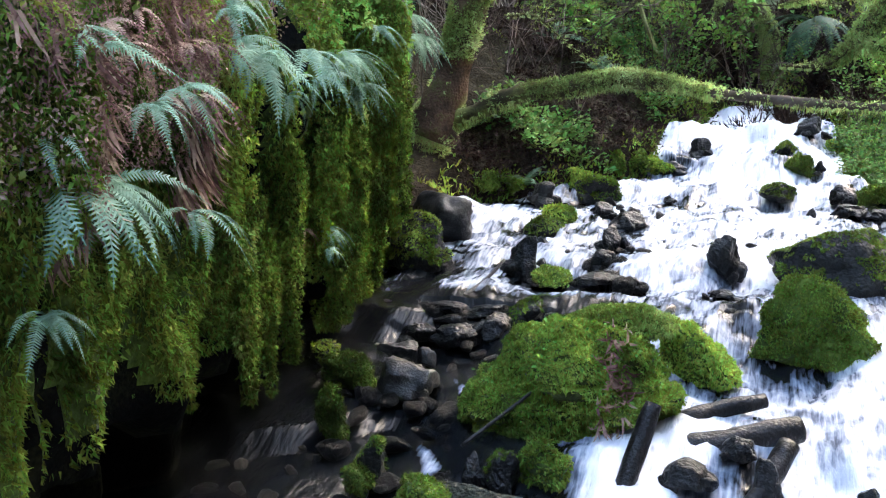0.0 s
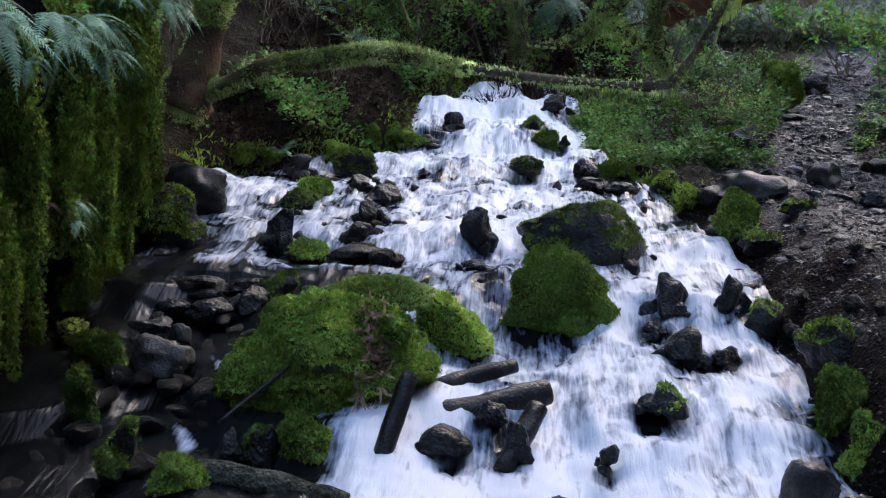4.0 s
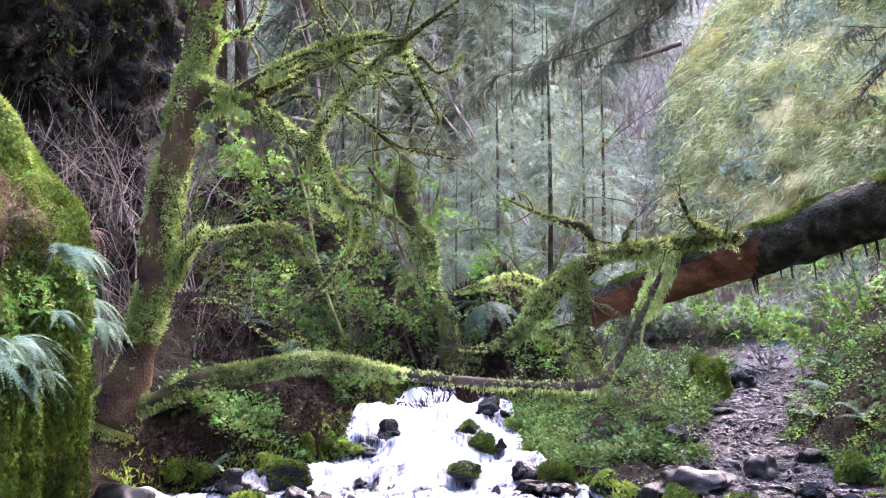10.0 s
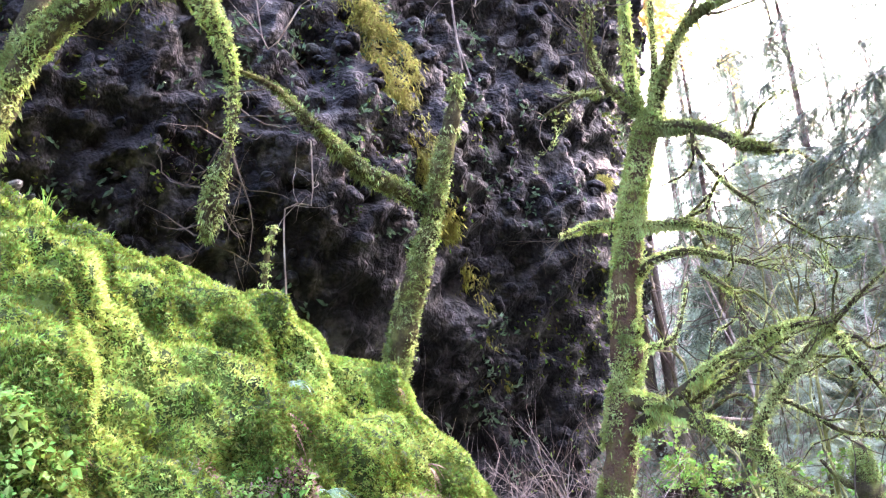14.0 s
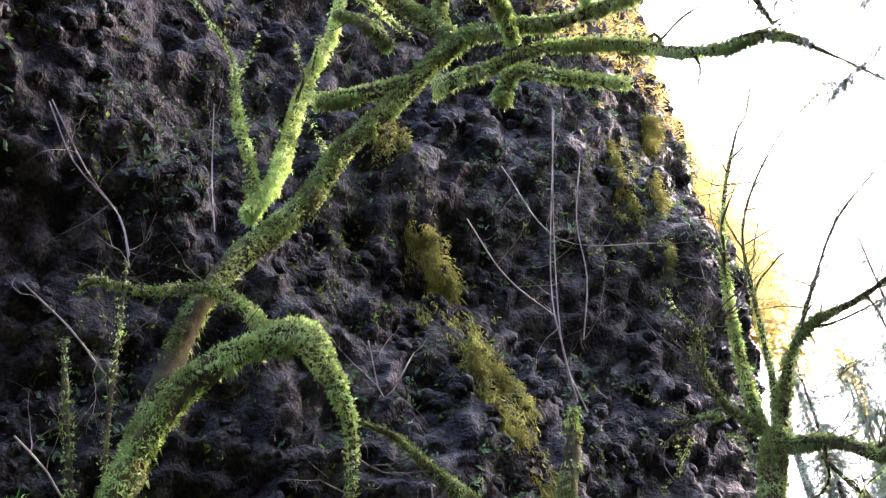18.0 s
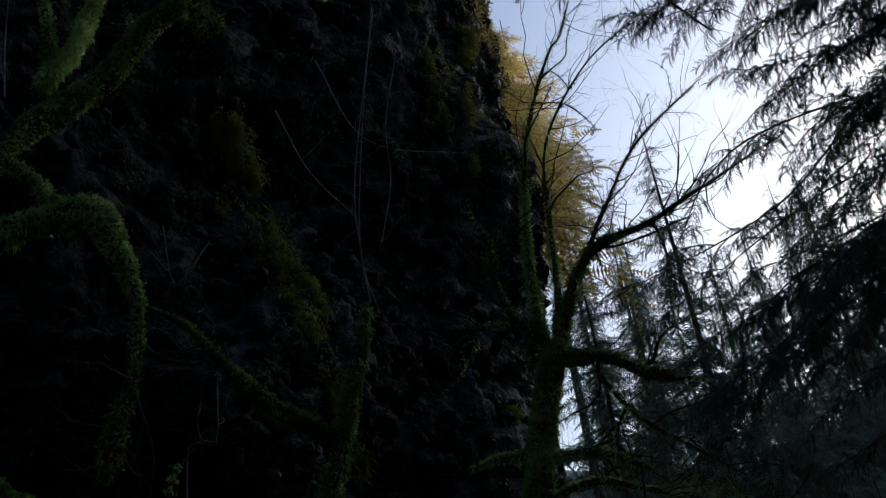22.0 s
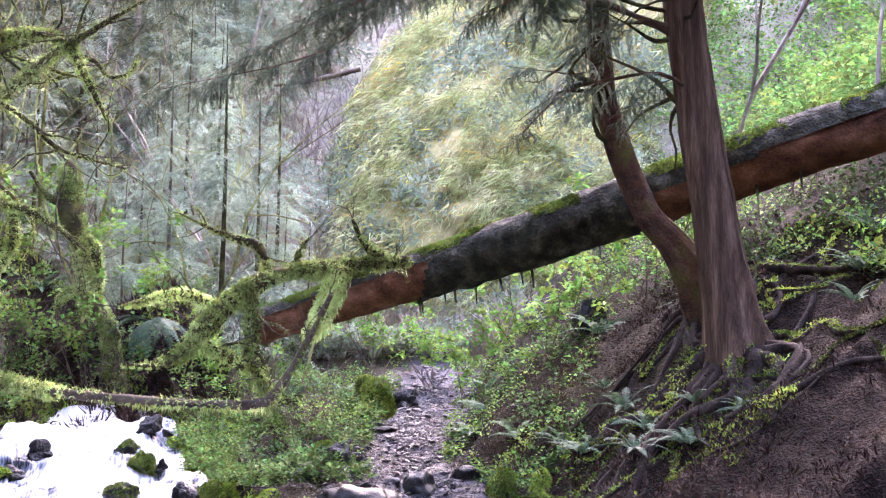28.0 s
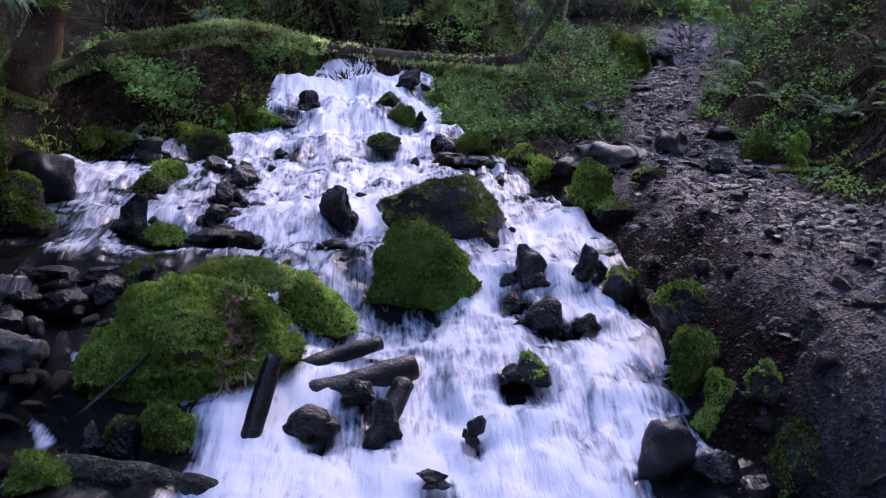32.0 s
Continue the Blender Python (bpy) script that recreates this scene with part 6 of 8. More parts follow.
# shags that hang down the undercut face
w = seen * (BT > 0.25) * (BT < 1.3) * np.clip(fold * 2.2 + 0.35, 0.0, 1.5) * ease(-0.75, 0.2, fold + 0.7 * fbm(BV * 3 + 11, 3) + 0.35)
p, n, i, j = grid_sample(BV, BN, 70000, w)
nd = n * 0.6 + np.array([0, 0, -0.8]) + vr.normal(0, 0.38, n.shape)
v, f = scatter(spikes(5, 0.03, 0.015, 0.6, 61), p, frames(nd, vr.uniform(0, 6.3, len(p))), vr.uniform(0.4, 1.5, len(p)))
tagged(link_mesh("hanging_moss", v, f, M_MOSS_DARK, smooth=False), "long strands of dark green moss on the bank", "moss", kind="stuff")
# trailing tassels: ropes of moss below the lip
for k in range(230):
    s = int(vr.uniform(0.34, 0.97) * ns)
    s = max(range(max(0, s - 6), min(ns, s + 7)), key=lambda q: fold[q, 50])
    t0 = int(vr.uniform(17, 70 if s < 0.62 * ns else 78))
    top = BV[s, t0] + BN[s, t0] * 0.03
    length = vr.uniform(0.3, 1.25)
    length = max(0.15, min(length, top[2] - hem[s, 2] + 0.18 * (k % 4)))
    m = int(length * 330)
    u = vr.random(m) ** 0.8
    rad = 0.038 * (1 - u) ** 0.5 * (1 + 0.4 * np.sin(9 * u + k)) + 0.012
    a = vr.uniform(0, 6.3, m)
    q = np.stack([top[0] + rad * np.cos(a) + 0.03, top[1] + rad * np.sin(a), top[2] - length * u], -1)
    d = np.stack([np.cos(a) * 0.4, np.sin(a) * 0.4, -np.ones(m)], -1) + vr.normal(0, 0.35, (m, 3))
    v, f = scatter(SHAG[k % 3], q, frames(d, vr.uniform(0, 6.3, m)), vr.uniform(0.6, 1.5, m))
    tassel = link_mesh("moss_tassel", v, f, M_MOSS if k % 4 == 0 else M_MOSS_DARK, smooth=False)
    tagged(tassel, "rope of green moss trailing down the undercut bank", "moss", "moss tassels of the bank", "stuff")
# brown roots and withered fronds on the face
w = seen * (BT > 0.72) * (BT < 1.08) * (BV[:, :, 1] < 5.6) * (BV[:, :, 2] > 1.75) * (fbm(BV * (1.2, 1.6, 0.5) + 70, 3) > 0.0)
p, n, i, j = grid_sample(BV, BN, 1500, w)
nd = n * 0.35 + np.array([0, 0, -1.0]) + vr.normal(0, 0.2, n.shape)
v, f = scatter(blades(2, 0.16, 0.011, 0.25, 62), p, frames(nd, vr.uniform(0, 6.3, len(p))), vr.uniform(0.4, 1.5, len(p)))
tagged(link_mesh("withered_fronds", v, f, M_FERN_DEAD, smooth=False), "brown withered fern stalks and rootlets on the bank", "moss", kind="stuff")
# leaf litter on the lower slope
w = seen * (BT > 1.0) * (BT < 1.22) * (BV[:, :, 1] > 4.6) * (0.1 + (fbm(BV * 1.1 + 90, 3) > 0.0))
w = w + 1.2 * seen * (BT > 0.85) * (BT < 1.08) * (BV[:, :, 1] < 5.2)
p, n, i, j = grid_sample(BV, BN, 10500, w)
v, f = scatter(leaf_sprig(4, 0.028, 0.05, 63, 0.5), p + n * 0.03, frames(n + vr.normal(0, 0.4, n.shape), vr.uniform(0, 6.3, len(p))), vr.uniform(0.5, 1.3, len(p)))
tagged(link_mesh("litter", v, f, M_FERN_DEAD, smooth=False), "pinkish brown dead leaves on the bank", "moss", kind="stuff")
# little green plants
w = seen * (BT > 0.9) * (BT < 1.25) * (fbm(BV * 1.8 + 120, 3) > 0.35)
p, n, i, j = grid_sample(BV, BN, 800, w)
v, f = scatter(leaf_sprig(4, 0.05, 0.04, 64), p + n * 0.03, frames(n + [0, 0, 0.5], vr.uniform(0, 6.3, len(p))), vr.uniform(0.5, 1.3, len(p)))
tagged(link_mesh("seedlings", v, f, M_LEAF, smooth=False), "small fresh green plants on the bank", "moss", kind="stuff")


def mesh_of(name, tmpl, material):
    me = bpy.data.meshes.new(name)
    me.from_pydata(tmpl[0].tolist(), [], tmpl[1].tolist())
    me.materials.append(material)
    return me


FROND_HANG = [mesh_of("frond", frond(1.0, 28, 0.135, 1.2 + 0.2 * k, 200 + k, 0.1 * (k - 1), 0.74), M_FERN) for k in range(4)]
FROND_SLOPE = [mesh_of("frond", frond(1.0, 26, 0.12, 0.95, 240 + k, 0.08 * (k - 1)), M_FERN_SLOPE) for k in range(3)]
FROND_DEAD = [mesh_of("frond", frond(1.0, 16, 0.09, 1.9, 220 + k, 0.12 * (k - 1)), M_FERN_DEAD) for k in range(3)]


def fern(x, y, z, size, toward, spread, count, meshes, label, group, tilt=0.0):
    root = thing("fern", label, "fern", group, at=(x, y, z))
    for k in range(count):
        ob = new("frond", meshes[vr.integers(0, len(meshes))])
        a = toward + spread * (2 * (k + 0.5) / count - 1) + vr.normal(0, 0.15)
        s = size * vr.uniform(0.7, 1.1)
        ob.parent = root
        ob.matrix_parent_inverse = root.matrix_basis.inverted()
        ob.matrix_basis = Matrix.LocRotScale((x, y, z), Euler((vr.normal(0, 0.25), -tilt - vr.uniform(-0.25, 0.45), a)), (s, s, s))
    return root


BANK_FERNS = [(-2.71, 3.46, 2.04, 0.61), (-2.67, 3.25, 1.87, 0.49), (-2.93, 4.87, 1.65, 0.49), (-2.89, 5.53, 2.46, 0.52), (-2.81, 6.08, 2.48, 0.47), (-3.02, 7.12, 2.45, 0.47), (-3.33, 9.57, 2.62, 0.57), (-2.65, 3.93, 2.4, 0.49), (-2.99, 4.86, 2.4, 0.53), (-2.75, 3.52, 2.5, 0.49), (-2.62, 3.69, 2.66, 0.49), (-2.91, 7.43, 2.65, 0.38), (-3.07, 6.86, 1.33, 0.33), (-2.73, 3.35, 1.55, 0.33), (-2.74, 3.55, 1.55, 0.29), (-3.0, 8.06, 3.11, 0.57), (-3.13, 8.9, 2.77, 0.52), (-3.03, 7.09, 2.47, 0.47), (-3.14, 7.18, 2.25, 0.47), (-3.58, 6.1, 3.63, 0.28)]
BANK_FERNS_2 = [(-3.07, 8.33, 3.12, 0.57), (-2.57, 3.74, 2.6, 0.41), (-3.16, 5.72, 2.82, 0.47), (-3.48, 7.06, 3.37, 0.28), (-4.15, 6.7, 4.53, 0.24), (-3.06, 5.66, 2.55, 0.47), (-2.72, 4.12, 1.98, 0.41), (-2.96, 5.02, 2.01, 0.33)]
NEAR_FERNS = [(-2.72, 3.60, 2.03, 0.62), (-2.72, 3.84, 1.98, 0.55), (-2.78, 4.61, 1.76, 0.42), (-2.72, 4.21, 2.27, 0.36), (-2.74, 4.49, 2.33, 0.38), (-2.85, 5.61, 2.50, 0.32), (-2.90, 6.37, 2.33, 0.36), (-2.95, 7.22, 2.27, 0.36), (-2.95, 6.88, 2.43, 0.32), (-3.05, 9.25, 2.60, 0.42), (-2.70, 3.40, 1.55, 0.30), (-2.70, 3.79, 2.50, 0.42), (-2.68, 3.60, 2.56, 0.42), (-2.95, 6.64, 1.23, 0.22), (-2.85, 5.22, 2.70, 0.34), (-2.85, 5.87, 2.25, 0.30), (-3.00, 7.96, 2.62, 0.30), (-2.66, 3.40, 2.22, 0.30)]
BANK_FERNS = NEAR_FERNS + [q for q in BANK_FERNS + BANK_FERNS_2 if q[1] > 5.2]
for x, y, z, s in BANK_FERNS:
    fern(x + (0.14 if y < 8 else 0.05), y, z, s * 0.85, -0.35, 1.3, 13 if s > 0.45 else 7, FROND_HANG, "blue green sword fern hanging from the mossy bank", "ferns of the bank")
DEAD_FERNS = [(-2.88, 4.49, 2.56), (-2.7, 3.51, 2.24), (-2.9, 5.01, 2.53), (-2.68, 3.99, 2.61), (-2.93, 5.07, 2.23), (-2.84, 4.49, 2.67), (-3.19, 7.44, 3.12), (-3.36, 6.09, 3.46), (-3.0, 4.31, 2.84), (-3.96, 8.03, 4.74), (-3.53, 3.9, 3.58), (-3.92, 6.14, 4.18), (-3.21, 5.24, 3.05), (-3.21, 9.29, 3.37), (-3.1, 6.82, 1.32), (-3.62, 7.83, 4.02), (-3.12, 5.85, 3.02)]
DEAD_FERNS += [(-2.86 + 0.1 * math.sin(9 * k), 3.3 + 0.13 * k, 2.35 + 0.22 * math.sin(5 * k)) for k in range(15)]
for x, y, z in DEAD_FERNS:
    fern(x + 0.04, y, z, vr.uniform(0.18, 0.33), -0.1, 1.2, 8, FROND_DEAD, "withered brown fern drooping over the moss", "dead ferns of the bank")

# ---- undergrowth ----


def undergrowth(name, label, count, xs, ys, tmpl, material, lift, size, mask=None, parent=None):
    x, y = xs(vr.random(count), vr.random(count))
    keep = fbm(np.stack([x, y, 0 * x], -1) * 1.1 + lift * 100, 3) > (-0.5 if mask is None else mask)
    x, y = x[keep], y[keep]
    p = np.stack([x, y, ground_z(x, y) + vr.random(len(x)) * lift], -1)
    n = np.tile([0, 0, 1.0], (len(x), 1)) + vr.normal(0, 0.35, (len(x), 3))
    v, f = scatter(tmpl, p, frames(n, vr.uniform(0, 6.3, len(x))), vr.uniform(0.5, 1.3, len(x)) * size)
    return tagged(link_mesh(name, v, f, material, smooth=False), label, "undergrowth", kind="stuff")


def left_bank(u, w):
    y = 12.2 + 5.0 * u
    return stream_left(y) + 0.05 - w * (1.2 + 2.2 * u), y


def mid_bank(u, w):
    y = 12.9 + 9.5 * u
    return stream_right(y) + 0.08 + w * (trail_x(y) - 0.62 - stream_right(y)), y


def right_edge(u, w):
    y = 9.0 + 13.5 * u ** 0.8
    return trail_x(y) + 0.55 + w ** 1.4 * (0.55 + 0.42 * np.maximum(y - 10.5, 0)), y


def behind(u, w):
    y = 17.0 + 9 * u
    return -5.5 + 8.5 * w, y


SPRIG = leaf_sprig(7, 0.075, 0.09, 71, 0.7)
FINE = leaf_sprig(6, 0.05, 0.06, 72, 0.7)
undergrowth("ground_plants", "low leafy plants carpeting the creek bank", 3600, lambda u, w: left_bank(u, w), None, SPRIG, M_LEAF_DARK, 0.14, 1.1, 0.1)
undergrowth("ground_plants", "leafy plants between creek and trail", 5000, lambda u, w: mid_bank(u, w), None, SPRIG, M_LEAF_DARK, 0.2, 1.0, 0.05)
undergrowth("ground_plants", "fresh green seedlings between creek and trail", 4200, lambda u, w: mid_bank(u, w), None, FINE, M_LEAF, 0.35, 1.0, 0.1)
undergrowth("ground_plants", "green plants spilling over the edge of the trail", 1900, lambda u, w: right_edge(u, w), None, SPRIG, M_LEAF_DARK, 0.15, 1.0, 0.0)
undergrowth("ground_plants", "bright leaves along the trail edge", 1500, lambda u, w: right_edge(u, w), None, FINE, M_LEAF, 0.2, 1.1, 0.15)
undergrowth("ground_plants", "leafy plants on the slope behind the creek", 2200, lambda u, w: behind(u, w), None, SPRIG, M_LEAF_DARK, 0.5, 1.3, 0.0)
undergrowth("leaf_litter", "brown fallen leaves and twigs on the bare slope", 15000, lambda u, w: (trail_x(5 + 12 * u) + 0.6 + w * 4.5, 5 + 12 * u), None, leaf_sprig(2, 0.05, 0.05, 73), M_LITTER, 0.05, 1.3)
undergrowth("leaf_litter", "brown fallen leaves on the creek bank", 9000, lambda u, w: left_bank(u, w), None, leaf_sprig(2, 0.05, 0.05, 74), M_LITTER, 0.05, 1.0)



def upper_right(u, w):
    y = 9.5 + 26 * u ** 1.2
    return np.maximum(trail_x(y) + 3.2 + 14 * w, 7.4 + 0 * y), y


WIDE = leaf_sprig(9, 0.09, 0.16, 76, 0.6)
undergrowth("ground_plants", "bright green plants on the slope above the log", 3000, lambda u, w: upper_right(u, w), None, WIDE, M_LEAF, 0.5, 1.0, 0.05)
undergrowth("ground_plants", "dull green low growth on the slope above the log", 6500, lambda u, w: upper_right(u, w), None, WIDE, M_LEAF_DARK, 0.25, 1.0, -0.4)
undergrowth("leaf_litter", "brown fallen leaves on the upper slope", 7000, lambda u, w: upper_right(u, w), None, leaf_sprig(3, 0.09, 0.08, 77), M_LITTER, 0.04, 1.0)



def steep_side(u, w):
    y = 11 + 34 * u
    return 9.0 + 20 * w + 0.2 * y, y


SPRAYED = leaf_sprig(10, 0.16, 0.3, 176, 0.55)
undergrowth("ground_plants", "leafy brush covering the steep side of the hollow", 9000, lambda u, w: steep_side(u, w), None, SPRAYED, M_LEAF_DARK, 0.9, 1.2, -0.6)
undergrowth("ground_plants", "fresh green brush on the steep side of the hollow", 4200, lambda u, w: steep_side(u, w), None, SPRAYED, M_LEAF, 1.4, 1.1, -0.1)
undergrowth("slope_moss", "dark moss patches on the bare slope", 9000, lambda u, w: (trail_x(8 + 6 * u) + 1.0 + w * 4.2, 8 + 6 * u), None, spikes(5, 0.035, 0.02, 0.8, 78), M_MOSS_DARK, 0.01, 1.0, 0.3)
undergrowth("bark_scraps", "scraps of bark and dead needles on the bare slope", 8000, lambda u, w: (trail_x(6 + 9 * u) + 0.7 + w * 4.5, 6 + 9 * u), None, blades(3, 0.09, 0.012, 1.6, 79), M_LITTER, 0.01, 1.0, -0.3)
# moss along the waterline
wl = 5000
y = vr.uniform(11.5, 17, wl)
side = vr.random(wl) < 0.5
x = np.where(side, stream_left(y) - np.abs(vr.normal(0, 0.18, wl)), stream_right(y) + np.abs(vr.normal(0, 0.16, wl)))
p = np.stack([x, y, ground_z(x, y) + 0.01], -1)
v, f = scatter(blades(3, 0.06, 0.016, 0.6, 75), p, frames(np.tile([0, 0, 1.0], (wl, 1)) + vr.normal(0, 0.4, (wl, 3)), vr.uniform(0, 6.3, wl)), vr.uniform(0.6, 1.5, wl))
tagged(link_mesh("waterline_moss", v, f, M_MOSS_DARK, smooth=False), "bright moss along the edge of the creek", "moss", kind="stuff")

hn = 14000
hx, hy = vr.uniform(-5.5, 1.5, hn), vr.uniform(15.5, 20.5, hn)
hp = np.stack([hx, hy, ground_z(hx, hy)], -1)
green = fbm(hp * 0.9 + 44, 3) > 0.05
up_ = np.tile([0, -0.3, 1.0], (hn, 1)) + vr.normal(0, 0.4, (hn, 3))
v, f = scatter(spikes(5, 0.05, 0.03, 0.8, 92), hp[green], frames(up_[green], vr.uniform(0, 6.3, green.sum())), vr.uniform(0.6, 1.4, green.sum()))
tagged(link_mesh("hollow_moss", v, f, M_MOSS, smooth=False), "yellow green moss on the ledges behind the creek", "moss", kind="stuff")
v, f = scatter(blades(3, 0.16, 0.016, 1.2, 93), hp[~green], frames(up_[~green], vr.uniform(0, 6.3, (~green).sum())), vr.uniform(0.6, 1.4, (~green).sum()))
tagged(link_mesh("dead_bracken", v, f, M_LITTER, smooth=False), "brown dead bracken on the dark slope behind the creek", "undergrowth", kind="stuff")

# ferns beside the trail and under the cedars
TRAIL_FERNS = [(5.15, 11.3, 0.75), (5.03, 10.5, 0.7), (4.66, 13.5, 0.7), (4.71, 12.0, 0.65), (4.6, 15.2, 0.8), (5.3, 16.5, 0.9), (5.0, 9.6, 0.6), (5.35, 10.1, 0.55), (4.7, 10.1, 0.6), (5.5, 9.4, 0.5), (4.6, 11.2, 0.6), (6.9, 9.7, 0.6), (7.4, 10.3, 0.7), (5.6, 12.9, 0.6), (7.3, 11.9, 0.8), (6.9, 12.8, 0.8), (8.0, 10.8, 0.8),
               (5.9, 18.5, 0.9), (2.6, 18.8, 0.9), (-2.2, 18.0, 0.9), (-3.3, 18.4, 0.9), (-1.4, 18.6, 0.8), (-4.0, 17.6, 0.9), (-2.8, 17.2, 0.8), (3.2, 20.5, 0.9), (3.5, 19.2, 0.8), (2.0, 16.9, 0.7), (-2.9, 12.6, 0.7), (-3.6, 13.2, 0.8), (-2.5, 15.5, 0.8), (-3.3, 16.0, 0.9), (7.6, 21, 1.0), (8.3, 9.6, 0.8), (6.6, 15.4, 0.9)]
for x, y, s in TRAIL_FERNS:
    z = float(ground_z(x, y))
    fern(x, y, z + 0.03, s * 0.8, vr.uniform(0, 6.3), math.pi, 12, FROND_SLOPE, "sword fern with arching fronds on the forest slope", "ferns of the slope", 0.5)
FROND_SHADED = [mesh_of("frond", frond(1.0, 26, 0.13, 1.4, 230 + k, 0.1 * (k - 1)), M_FERN_SHADED) for k in range(3)]
fern(0.25, 16.9, 2.9, 0.9, -1.6, 1.5, 18, FROND_SHADED, "sword fern drooping above the fall, shade put into its dark colour", "ferns of the slope")

# ---- shrubs, conifers and bare trees ----
tr = np.random.default_rng(404)


def stick(pts, sides=4):
    """A thin smooth twig through (x, y, z, r) rows, as verts and quads."""
    C = np.array(pts, float)
    c, r = C[:, :3], C[:, 3]
    t = np.gradient(c, axis=0)
    t /= np.linalg.norm(t, axis=1)[:, None] + 1e-9
    ref = np.where(np.abs(t[:, 2:3]) > 0.9, np.array([[1.0, 0, 0]]), np.array([[0, 0, 1.0]]))
    s = np.cross(t, ref)
    s /= np.linalg.norm(s, axis=1)[:, None] + 1e-9
    b = np.cross(s, t)
    a = np.linspace(0, 2 * math.pi, sides, endpoint=False)
    v = c[None] + (np.cos(a)[:, None, None] * s + np.sin(a)[:, None, None] * b) * r[None, :, None]
    return v.reshape(-1, 3), grid_faces(sides, len(c), True)


def twig_path(start, heading, length, radius, r, steps=6, wander=0.25, rise=0.0):
    p, d, out = np.array(start, float), np.array(heading, float), []
    d /= np.linalg.norm(d)
    for k in range(steps):
        out.append((*p, radius * (1 - 0.85 * k / (steps - 1))))
        d = d + r.normal(0, wander, 3) + np.array([0, 0, rise])
        d /= np.linalg.norm(d)
        p = p + d * length / (steps - 1)
    return out


def branching(start, heading, length, radius, r, depth, kids=4, wander=0.22, rise=0.05):
    """A bare branching limb as a list of stick meshes."""
    path = twig_path(start, heading, length, radius, r, 7, wander, rise)
    out = [stick(path, 5 if depth > 1 else 3)]
    if depth:
        for k in range(kids):
            q = path[int(r.integers(2, 7))]
            d = np.array(path[-1][:3]) - np.array(path[0][:3])
            d = d / np.linalg.norm(d) + r.normal(0, 0.65, 3)
            out += branching(q[:3], d, length * r.uniform(0.35, 0.6), q[3] * 0.7, r, depth - 1, kids, wander, rise)
    return out


def add_twigs(tree, limbs, count, length, seed, depth=1):
    """Fine bare twigs on the outer halves of a tree's limbs."""
    r = np.random.default_rng(seed)
    for k, pts in enumerate(limbs[1:]):
        C = spline(pts, 0.1)
        pieces = []
        for q in range(count):
            i = int(r.integers(len(C) // 3, len(C)))
            t = C[min(i + 1, len(C) - 1), :3] - C[i - 1, :3]
            d = t / (np.linalg.norm(t) + 1e-9) + r.normal(0, 0.7, 3) + [0, 0, 0.25]
            pieces += branching(C[i, :3], d, length * r.uniform(0.4, 1.2), min(0.01, C[i, 3] * 0.5), r, depth, 3)
        v, f = join(pieces)
        link_mesh("twig", v, f, M_TWIG, tree, smooth=False)["kind"] = "stuff"


add_twigs(maple, MAPLE_LIMBS[:24], 8, 0.9, 1)
add_twigs(maple, MAPLE_LIMBS[:6], 14, 1.5, 2, 2)
add_twigs(leaner, LEANER_LIMBS[:24], 14, 0.75, 3)
add_twigs(leaner, LEANER_LIMBS[:5] + LEANER_LIMBS[11:16], 5, 1.1, 6, 2)
add_twigs(windfall, WINDFALL_LIMBS, 4, 0.5, 4)
add_twigs(snag, SNAG_LIMBS, 5, 0.6, 5)


def shrub(name, label, seed, canes, height, leaves, material, cane_mat=None):
    """A clump of arching canes, with sprays of leaves if it has any."""
    r = np.random.default_rng(seed)
    root = thing(name, label, "shrub", "shrubs of the hollow")
    tips = []
    for k in range(canes):
        a = r.uniform(0, 6.3)
        parts_ = branching((r.normal(0, 0.12), r.normal(0, 0.12), -0.05), (0.5 * math.cos(a), 0.5 * math.sin(a), 1), height * r.uniform(0.6, 1.1), 0.011, r, 1, 5, 0.16, -0.03)
        v, f = join(parts_)
        link_mesh("cane", v, f, cane_mat or M_CANE, root, smooth=False)
        tips.append(v[:: 7])
    if leaves:
        tips = np.vstack(tips)
        tips = tips[tips[:, 2] > height * 0.25]
        p = tips[r.integers(0, len(tips), leaves)] + r.normal(0, 0.05, (leaves, 3))
        v, f = scatter(leaf_sprig(5, 0.095, 0.07, seed, 0.75), p, frames(np.tile([0, 0, 1.0], (leaves, 1)) + r.normal(0, 0.4, (leaves, 3)), r.uniform(0, 6.3, leaves)), r.uniform(0.6, 1.3, leaves))
        stuff(link_mesh("foliage", v, f, material, root, "fresh bright green leaves", smooth=False))
    return root


LEAFY = [shrub("leafy_shrub", "salmonberry shrub with brown canes and fresh green leaves", 11, 7, 1.5, 95, M_LEAF),
         shrub("leafy_shrub", "loose shrub of thin canes with bright young leaves", 12, 9, 1.9, 120, M_LEAF)]
BARE = [shrub("bare_shrub", "leafless thicket of thin brown canes", 13, 11, 1.6, 0, None), shrub("bare_shrub", "tangle of bare grey brown twigs", 14, 9, 2.2, 0, None)]


def spread(source, places):
    for k, (x, y, lift, s) in enumerate(places):
        z = float(ground_z(x, y)) + lift
        m = Matrix.LocRotScale((x, y, z), Euler((0, 0, tr.uniform(0, 6.3))), (s, s, s))
        src = source[k % len(source)]
        if k < len(source):
            src.matrix_basis = m
        else:
            made = copy_thing(src, pose(0, 0, 0))
            made.matrix_basis = m


